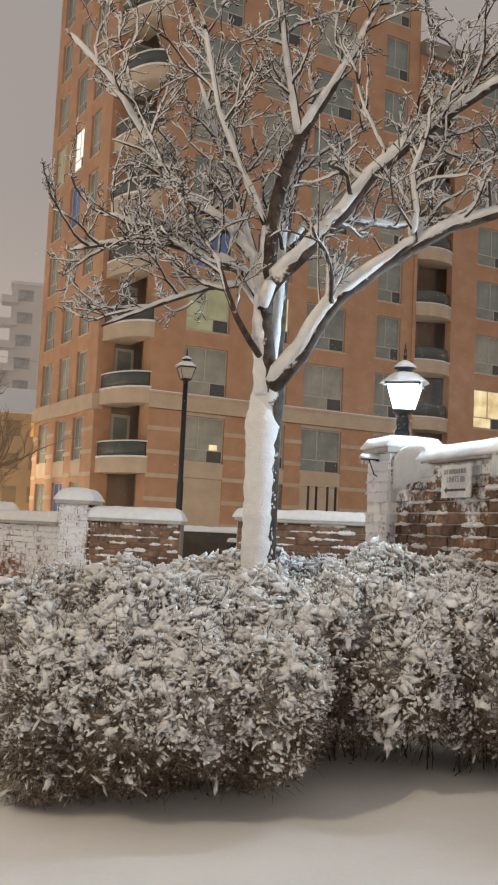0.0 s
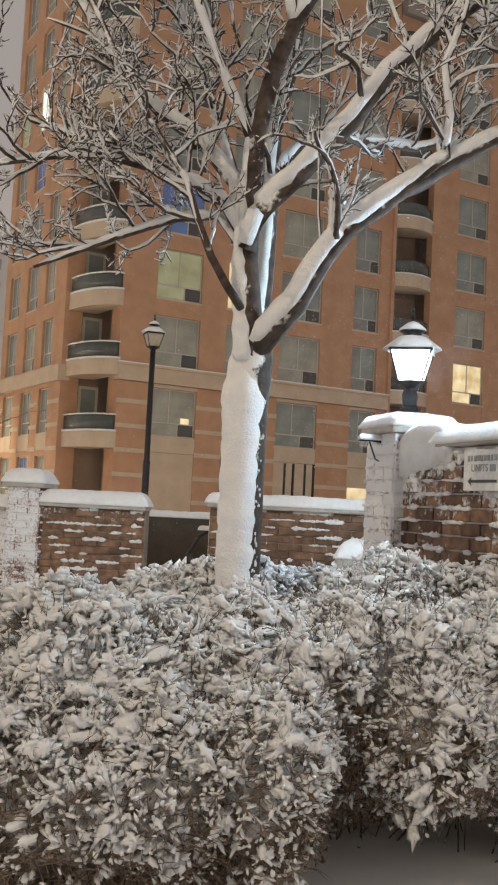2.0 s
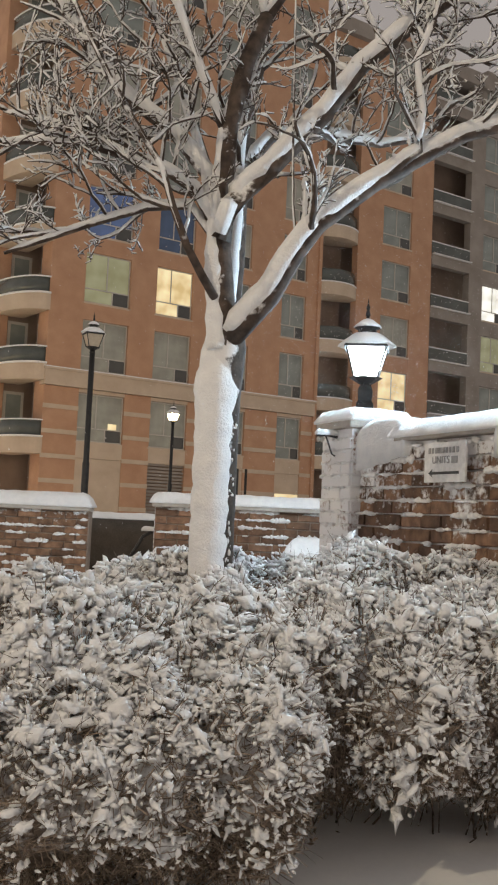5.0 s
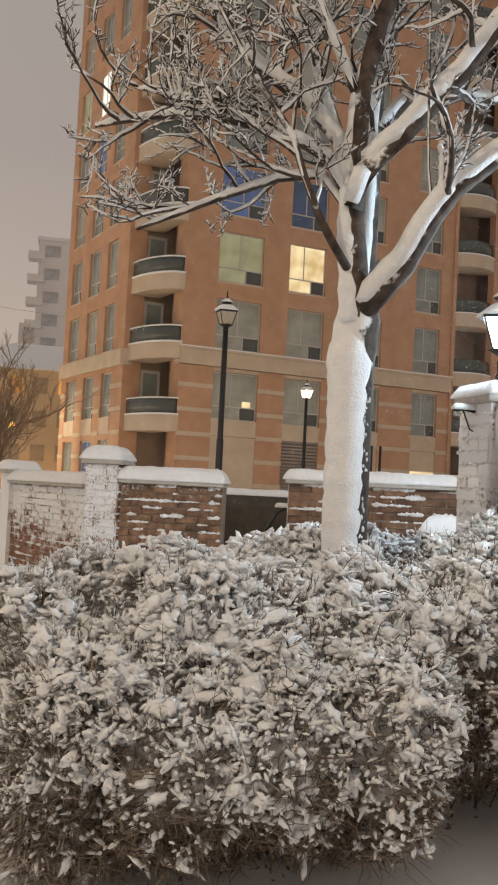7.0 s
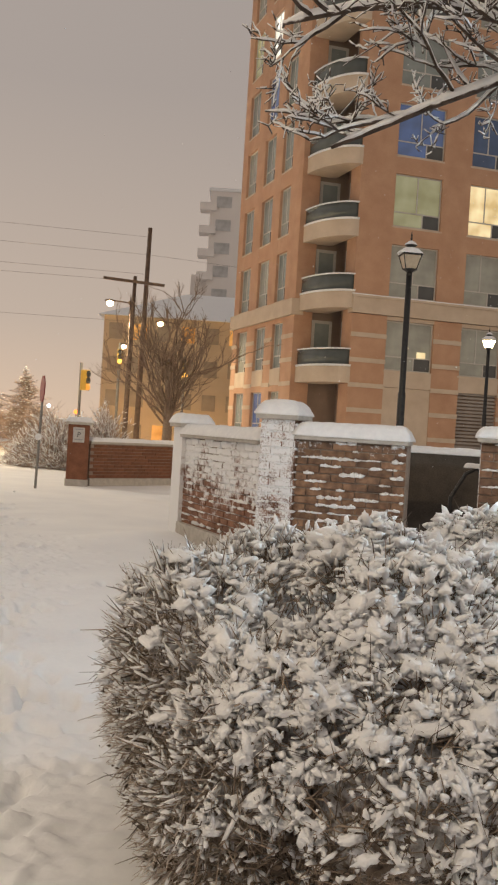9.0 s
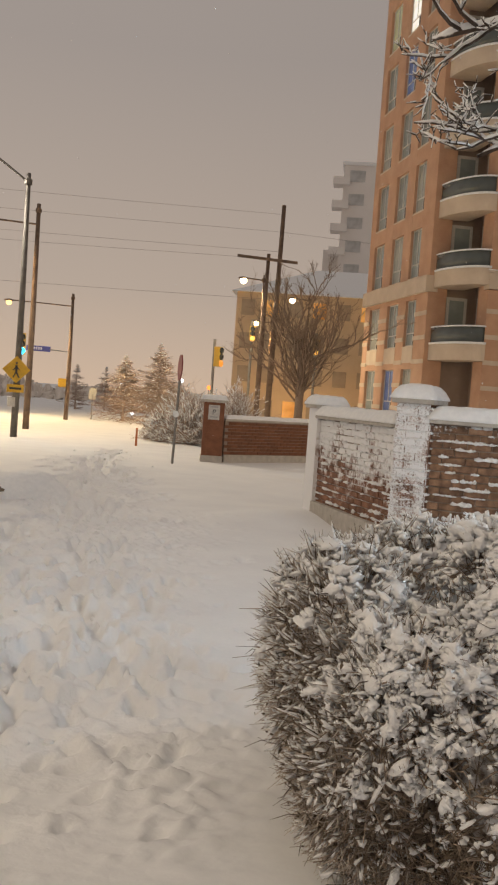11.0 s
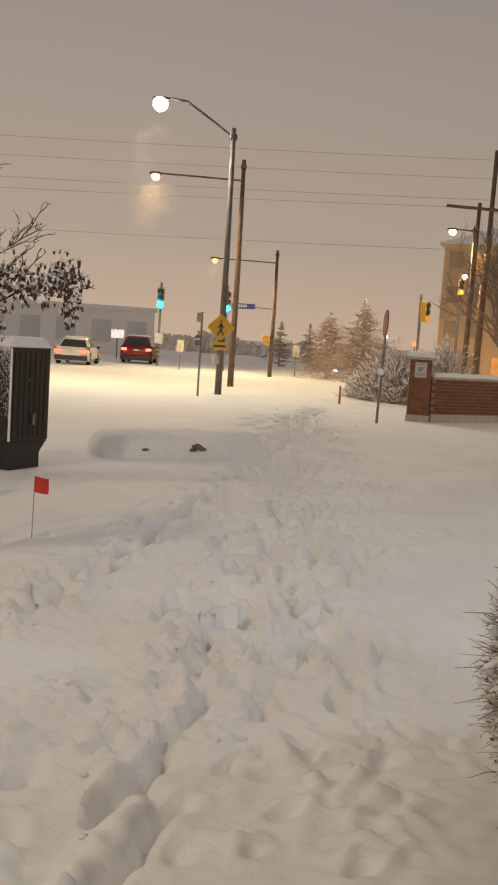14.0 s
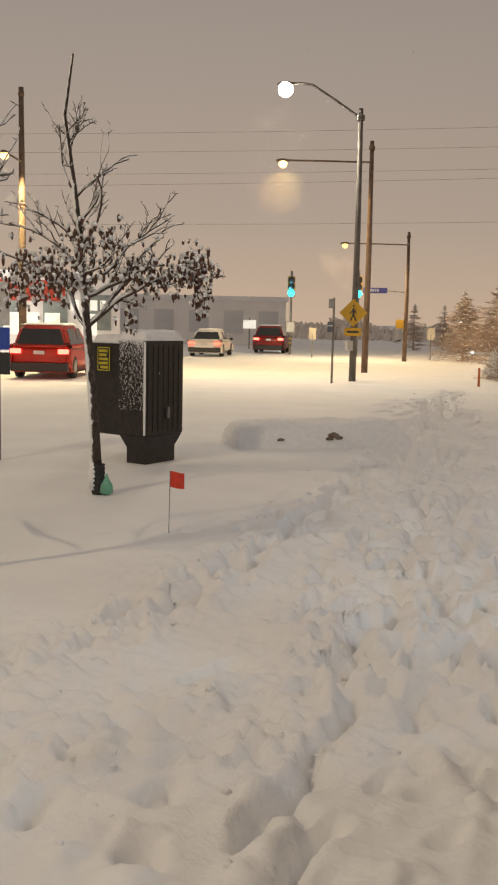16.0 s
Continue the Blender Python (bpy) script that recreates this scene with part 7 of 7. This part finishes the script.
for x, y, z, s in ((0.10, -0.50, 0.15, 0.085), (0.04, -0.51, 0.11, 0.06), (0.17, -0.50, 0.12, 0.055), (-0.60, -0.50, 0.10, 0.05)):
    rk = bmesh.new()
    flake(rk, (x, y, z), (s, s * 0.5, s * 0.6))
    part("stone", rk, MOUND_STONE, md, "brown stone showing through the snow", False)

pn = thing("roadside_panel", "tall roadside panel with white, blue and black fields", "sign", pose(-9.68, 9.36, 0, 0, 0, 44))
part("post", tube(bmesh.new(), [(0, 0.05, 0), (0, 0.05, 2.0)], 0.03, 6), GALV, pn)
for z0, z1, m in ((1.48, 1.95, flat_mat("panel_white", (0.6, 0.6, 0.6))), (1.22, 1.46, flat_mat("panel_blue", (0.03, 0.08, 0.45))), (0.95, 1.19, SIGN_BLACK)):
    part("panel", B(-0.3, 0.14, -0.02, 0.0, z0, z1, bevel=0.004), m, pn)


# ---------- distance: buildings and trees ----------
LIT_AMBER = lit_room("lit_window_amber", (0.5, 0.22, 0.05), (1.0, 0.55, 0.16), 0.42)
def far_block(label, at, turn, w, d, h, wall, floors, cols_n, roof_snow=True, lit_every=0, hip=0.0, glass=None):
    b = thing("building", label, "building", pose(at[0], at[1], ground_z(*at) - 0.1, 0, 0, turn))
    part("wall", B(0, w, 0, d, 0, h), wall, b)
    if hip:
        bm = bmesh.new()
        lo = [bm.verts.new(v) for v in ((-0.4, -0.4, h), (w + 0.4, -0.4, h), (w + 0.4, d + 0.4, h), (-0.4, d + 0.4, h))]
        hi = [bm.verts.new(v) for v in ((w * 0.25, d * 0.45, h + hip), (w * 0.75, d * 0.45, h + hip), (w * 0.75, d * 0.55, h + hip), (w * 0.25, d * 0.55, h + hip))]
        for k in range(4):
            bm.faces.new((lo[k], lo[(k + 1) % 4], hi[(k + 1) % 4], hi[k]))
        bm.faces.new(hi)
        bm.faces.new(lo[::-1])
        part("roof", bm, SNOW, b, "snow-covered hipped roof")
    elif roof_snow:
        part("roof", B(-0.2, w + 0.2, -0.2, d + 0.2, h + 0.003, h + 0.35), SNOW, b, "snow-covered flat roof")
    me = {}
    for f in range(floors):
        for c in range(cols_n):
            cw, fh = w / cols_n, h / floors
            key = LIT_AMBER if lit_every and (f * 7 + c * 3) % lit_every == 0 else (glass or GLASS)
            if key.name not in me:
                me[key.name] = finish("window", B(0.22 * cw, 0.78 * cw, -0.06, -0.004, 0.3 * fh, 0.78 * fh), key)
            part("window", me[key.name], None, b, at=pose(c * cw, 0, f * fh))
    return b


# pale store and shop walls, whitened further with snow haze in the colour
PALE_WALL = mottled("hazed_render", (0.80, 0.78, 0.77), (0.89, 0.87, 0.86), 0.6)
OCHRE = mottled("ochre_brick", (0.50, 0.37, 0.235), (0.60, 0.465, 0.31), 0.6)
# distance haze put into the tower's wall colour, its panes likewise
HAZE_GREY = mottled("hazed_concrete", (0.74, 0.70, 0.67), (0.82, 0.78, 0.75), 0.3)
far_block("ochre brick block with a snowy hipped roof lit by street lamps", (-24.5, 68.0), 14, 22, 14, 9.4, OCHRE, 4, 13, False, 6, 2.6, glass_mat("ochre_glass", (0.40, 0.31, 0.21), 0.3))
tw = far_block("haze-pale concrete tower with stacked balconies in the distance", (-27.6, 108.0), 12, 15, 14, 28.0, HAZE_GREY, 11, 5, True, 0, 0, glass_mat("tower_glass", (0.62, 0.62, 0.62), 0.3))
slab = finish("balcony", B(-0.9, 0.9, -0.7, 1.5, 0, 0.8), HAZE_GREY)
for f in range(11):
    part("balcony", slab, None, tw, at=pose(-0.2, 0, f * 2.54 + 0.4))
part("wall", B(-1.8, 0, 2, 10, 0, 19), HAZE_GREY, tw, "lower stepped side")
# store panes nearly as pale as the wall, haze put into their colour
far_block("long pale store building across the road", (-59.0, 58.5), 40, 14, 12, 3.7, PALE_WALL, 1, 5, True, 0, 0, mottled("hazed_window", (0.55, 0.55, 0.57), (0.68, 0.68, 0.70), 0.8, 0.4, 0))
sh = far_block("low shop building with lit front across the road", (-54.0, 33.0), 52, 15.5, 10, 4.4, PALE_WALL, 1, 6, True, 0)
part("sign_band", B(8.4, 12.2, -0.14, -0.02, 3.0, 4.2), flat_mat("shop_red", (0.5, 0.06, 0.03)), sh, "red shop sign")
for k, x in enumerate((12.6, 13.15, 13.7, 14.3)):
    part("sign_light", B(x, x + 0.42, -0.14, -0.07, 2.5, 3.1), LIT_WHITE, sh, "bright white sign")
for x in (8.6, 9.8, 11.0, 13.2):
    part("shop_window", B(x, x + 0.9, -0.12, -0.065, 1.0, 2.3), LIT_WHITE, sh, "bright shop window")
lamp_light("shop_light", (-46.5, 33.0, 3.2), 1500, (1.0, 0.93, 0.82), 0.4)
bg = thing("illuminated_sign", "small white illuminated sign across the road", "sign", pose(-44.5, 58.0, ground_z(-44, 58), 0, 0, 36))
part("post", tube(bmesh.new(), [(0, 0, 0), (0, 0, 2.2)], 0.05, 5), GALV, bg)
part("face", B(-0.45, 0.45, -0.1, 0.1, 1.45, 2.05, bevel=0.02), LIT_WHITE, bg, "lit white face")


def bare_tree(label, at, h, r, seed, spread=0.75, load=0.5, limbs=9, depth=3):
    random.seed(seed)
    t = thing("tree", label, "tree", pose(at[0], at[1], ground_z(*at)), "bare street trees")
    L = Limbs()
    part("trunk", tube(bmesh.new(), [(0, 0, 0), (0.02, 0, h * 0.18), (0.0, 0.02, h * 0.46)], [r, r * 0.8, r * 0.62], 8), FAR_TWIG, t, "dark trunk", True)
    for k in range(limbs):
        a = k * 2.4 + rnd(-0.3, 0.3)
        up = rnd(0.55, 2.6)
        L.grow(Vector((0, 0.02, h * rnd(0.20, 0.46))), Vector((math.cos(a), math.sin(a), up)), h * rnd(0.26, 0.40), r * 0.22, depth, 0.35, spread, load)
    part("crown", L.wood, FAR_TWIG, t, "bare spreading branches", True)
    if load > 0:
        part("crown_snow", L.snow, SNOW, t, "snow along the branches", True)
    return t


bare_tree("bare spreading tree behind the far wall", (-9.0, 31.6), 6.9, 0.16, 33, 0.48, 0.0, 26)


# light brown of rime, with distance haze put into the colour
HAZE_RIME = mottled("haze_rime_bough", (0.34, 0.25, 0.20), (0.54, 0.43, 0.36), 5, 0.9, 0)


def spruce(label, at, h, w, seed, dens=110):
    """Open conifer: tiers of flat drooping boughs, each with side twigs, rimed and haze-pale."""
    rng = np.random.default_rng(seed)
    t = thing("conifer", label, "tree", pose(at[0], at[1], ground_z(*at)), "snowy conifers")
    part("trunk", tube(bmesh.new(), [(0, 0, 0), (0, 0, h)], [0.08, 0.012], 6), HAZE_RIME, t, "slender haze-pale rimed trunk")
    z = h * (0.05 + 0.95 * rng.random(dens) ** 0.85)
    reach = w * (1 - (z / h) ** 1.3) * rng.uniform(0.45, 1.0, dens) + 0.05
    a = rng.uniform(0, 6.283, dens)
    d = np.stack([np.cos(a), np.sin(a), rng.uniform(-0.15, 0.30, dens)], 1)
    root = np.stack([np.zeros(dens), np.zeros(dens), z - 0.12 * reach], 1)
    tip = root + d * reach[:, None]
    m = 13
    u = np.tile(np.linspace(0.22, 1.0, m), dens)[:, None]
    i = np.repeat(np.arange(dens), m)
    foot = root[i] + (tip - root)[i] * u
    side = np.stack([-d[i, 1], d[i, 0], np.zeros(len(i))], 1) * rng.choice([-1, 1], len(i))[:, None]
    twig = foot + (side * 0.8 + d[i] * 0.7 + rng.normal(0, 0.25, foot.shape)) * (reach[i] * rng.uniform(0.15, 0.38, len(i)))[:, None]
    part("crown", sticks(rng, np.concatenate([root, foot]), np.concatenate([tip, twig]), np.concatenate([np.full(dens, 0.022), np.full(len(i), 0.013)]), HAZE_RIME, "boughs"), None, t, "open drooping boughs")
    c = foot + (twig - foot) * rng.uniform(0.1, 0.9, (len(i), 1)) + np.array([0, 0, 0.02])
    part("crown_snow", lumps(rng, c[::5], rng.uniform(0.02, 0.045, (len(c[::5]), 1)) * np.array([[1.4, 1.4, 0.5]]), SNOW, "bough_snow"), None, t, "snow on the boughs")["kind"] = "stuff"
    return t


spruce("snowy conifer across the verge", (-21.2, 48.2), 4.2, 2.3, 1, 250)
spruce("smaller snowy conifer beside the road", (-25.0, 52.0), 3.7, 2.2, 3, 220)
spruce("distant snowy conifer across the road", (-36.4, 71.9), 3.5, 1.3, 4)
spruce("distant snowy conifer across the road", (-37.9, 69.9), 3.5, 1.4, 5)


def snowy_shrub(label, at, s, seed):
    """Radiating twigs from the foot, forked twice, with snow lying along them."""
    rng = np.random.default_rng(seed)
    t = thing("shrub", label, "shrub", pose(at[0], at[1], ground_z(*at)), "snowy shrubs")
    n = 120
    d = rng.normal(size=(n, 3)) + np.array([0, 0, 0.55])
    d /= np.linalg.norm(d, axis=1)[:, None]
    d[:, 2] = np.abs(d[:, 2]) + 0.05
    a, b = [np.zeros((n, 3)) + rng.normal(0, 0.05, (n, 3)) * np.array([1, 1, 0])], [d * np.array(s) * rng.uniform(0.55, 0.8, (n, 1))]
    for step, kids in ((0.38, 5), (0.20, 3)):
        i = np.repeat(np.arange(len(b[-1])), kids)
        foot = a[-1][i] + (b[-1] - a[-1])[i] * rng.uniform(0.35, 1.0, (len(i), 1))
        run = (b[-1] - a[-1])[i]
        run /= np.linalg.norm(run, axis=1)[:, None]
        tip = foot + (run * 0.8 + rng.normal(0, 0.42, run.shape) + np.array([0, 0, 0.12])) * step * rng.uniform(0.6, 1.2, (len(i), 1)) * np.mean(s)
        tip[:, 2] = np.maximum(tip[:, 2], 0.03)
        a.append(foot)
        b.append(tip)
    r = np.concatenate([np.full(len(v), w) for v, w in zip(a, (0.013, 0.008, 0.006))])
    A, E = np.concatenate(a), np.concatenate(b)
    part("twig_tangle", sticks(rng, A, E, r, HAZE_RIME, "twigs"), None, t, "brown rimed twigs")["kind"] = "stuff"
    k = rng.random(len(A)) < 0.62
    run = (E - A)[k]
    ln = np.linalg.norm(run, axis=1)
    run /= ln[:, None]
    sd = np.cross(run, np.array([0.0, 0.0, 1.0]))
    sd /= np.linalg.norm(sd, axis=1)[:, None] + 1e-9
    m = k.sum()
    size = np.stack([ln * rng.uniform(0.2, 0.42, m), rng.uniform(0.010, 0.022, m), rng.uniform(0.010, 0.018, m)], 1)
    part("twig_snow", lumps(rng, (A + E)[k] * 0.5 + np.array([0, 0, 0.014]), size, SNOW, "twig_snow", frames=np.stack([run, sd, np.cross(sd, run)], 2)), None, t, "snow lying along the twigs")["kind"] = "stuff"


snowy_shrub("snow-covered shrub behind the far wall", (-11.8, 29.9), (1.25, 1.0, 1.7), 41)
snowy_shrub("low snow-covered shrub beside the pavement", (-12.9, 30.4), (0.9, 0.9, 0.95), 42)
snowy_shrub("tall snow-covered shrub behind the far wall", (-10.3, 29.6), (0.95, 0.9, 1.95), 43)


# distant woods added along the horizon, haze put into their pale colour
def far_woods():
    rng = np.random.default_rng(77)
    n = 2800
    ang = np.radians(rng.uniform(84, 150, n))
    dist = rng.uniform(120, 190, n)
    foot = np.stack([dist * np.cos(ang), dist * np.sin(ang), np.full(n, -0.4)], 1)
    hgt = 0.5 + 0.8 * np.sin(ang * 23) * np.sin(ang * 61) + rng.uniform(0, 1.7, n)
    tip = foot + np.stack([rng.normal(0, 0.9, n), rng.normal(0, 0.9, n), hgt], 1)
    w = thing("woods", "distant trees in a haze-pale line at the horizon", "woods", kind="stuff")
    part("tree_line", sticks(rng, foot, tip, rng.uniform(0.25, 0.7, n), mottled("hazed_woods", (0.74, 0.66, 0.58), (0.84, 0.77, 0.70), 0.2, 0.9, 0), "tree_line"), None, w)


far_woods()


# ---------- small far lights ----------
def small_light(label, at, z, glow, r=0.13):
    s = thing("lamp_post", label, "street lamp", pose(at[0], at[1], ground_z(*at)), "far small lamps")
    part("post", tube(bmesh.new(), [(0, 0, 0), (0, 0, z)], 0.03, 5), GALV, s)
    part("lens", lathe(bmesh.new(), [(0.4 * r, -r), (r, -0.4 * r), (r, 0.4 * r), (0.4 * r, r)], 10, (0, 0, z + r)), glow, s, "small glowing lens", True)


FAR_WHITE = glow_mat("far_white_lamp", (0.85, 0.93, 1.0), 3.0)
small_light("far white lamp beyond the trees", (-36.0, 73.9), 2.2, FAR_WHITE, 0.16)
small_light("far white lamp beyond the trees", (-35.5, 85.1), 2.8, FAR_WHITE, 0.16)
small_light("low white lamp at the edge of the road", (-26.5, 56.3), 0.30, FAR_WHITE, 0.12)
small_light("small orange-red lamp behind the shrubs", (-18.7, 48.8), 1.9, glow_mat("far_red_lamp", (1.0, 0.20, 0.03), 2.6), 0.11)


# ---------- snow kicked up along the trodden path ----------
def kicked_snow():
    rng = np.random.default_rng(57)
    way = ((-2.9, 3.4), (-3.0, 5.0), (-3.2, 6.9), (-4.2, 8.7), (-5.3, 10.8), (-7.0, 13.8), (-11.6, 24.2))
    side = ((-4.1, 4.6), (-4.6, 6.4), (-5.2, 8.2), (-6.1, 10.7), (-7.2, 13.6))
    pts, size = [], []
    for trail, n, wide in ((way, 240, 0.46), (side, 60, 0.20)):
        seg = np.array([math.dist(a, b) for a, b in zip(trail, trail[1:])])
        for k in range(n):
            q = rng.choice(len(seg), p=seg / seg.sum())
            u = rng.random()
            x = trail[q][0] + (trail[q + 1][0] - trail[q][0]) * u + rng.normal(0, wide)
            y = trail[q][1] + (trail[q + 1][1] - trail[q][1]) * u + rng.normal(0, 0.1)
            r = rng.uniform(0.010, 0.026) * (1 + 0.05 * max(0.0, y - 8.0))
            i, j = np.searchsorted(GROUND_RELIEF[0] + path_shift(y), x), np.searchsorted(GROUND_RELIEF[1], y)
            pts.append((x, y, GROUND_RELIEF[2][i, j] - 0.1 * r))
            size.append((r * rng.uniform(0.8, 1.3), r * rng.uniform(0.8, 1.3), r * rng.uniform(0.6, 0.9)))
    w = thing("kicked_snow", "crumbled lumps of snow kicked up along the footprints", "snow", kind="stuff")
    part("snow_clods", lumps(rng, np.array(pts), np.array(size), SNOW, "snow_clods"), None, w)


kicked_snow()


# ---------- snow falling through the lamplight ----------
def falling_snow():
    rng = np.random.default_rng(90)
    # extra tiny flakes crowd the lamps to stand in for their hazy glow
    spots = [((P1[0] - 2.1, P1[1] - 1.0, 7.0), (0.55, 0.55, 0.70), 700, 0.0050), ((P2[0] - 2.7, P2[1] - 1.8, 6.5), (0.50, 0.50, 0.65), 1100, 0.0068),
             ((P3[0] - 2.9, P3[1] - 1.8, 4.6), (0.8, 0.8, 0.6), 500, 0.006), ((-29.5, 25.0, 5.8), (0.8, 0.8, 0.9), 1200, 0.005),
             ((1.25, 8.1, 2.6), (0.6, 0.6, 0.5), 3800, 0.0019), ((1.25, 8.1, 2.4), (0.6, 0.6, 0.6), 160, 0.003), ((-1.5, 9.0, 2.6), (2.6, 2.6, 1.2), 380, 0.0028)]
    c = np.concatenate([np.array(p) + rng.normal(0, 1, (n, 3)) * np.array(w) for p, w, n, r in spots])
    size = np.concatenate([np.full(n, r) * rng.uniform(0.5, 1.2, n) for p, w, n, r in spots])
    octa = np.array([(1, 0, 0), (-1, 0, 0), (0, 1, 0), (0, -1, 0), (0, 0, 1.3), (0, 0, -1.3)])
    f = np.array([(0, 2, 4), (2, 1, 4), (1, 3, 4), (3, 0, 4), (2, 0, 5), (1, 2, 5), (3, 1, 5), (0, 3, 5)])
    v = octa[None] * size[:, None, None] + c[:, None, :]
    w = thing("falling_snow", "scattered snowflakes falling through the lamplight, crowded at lamps as haze", "snowflakes", kind="stuff")
    part("snowflakes", mesh_np("snowflakes", v, (f[None] + 6 * np.arange(len(c))[:, None, None]).reshape(-1, 3), SNOW), None, w)


falling_snow()
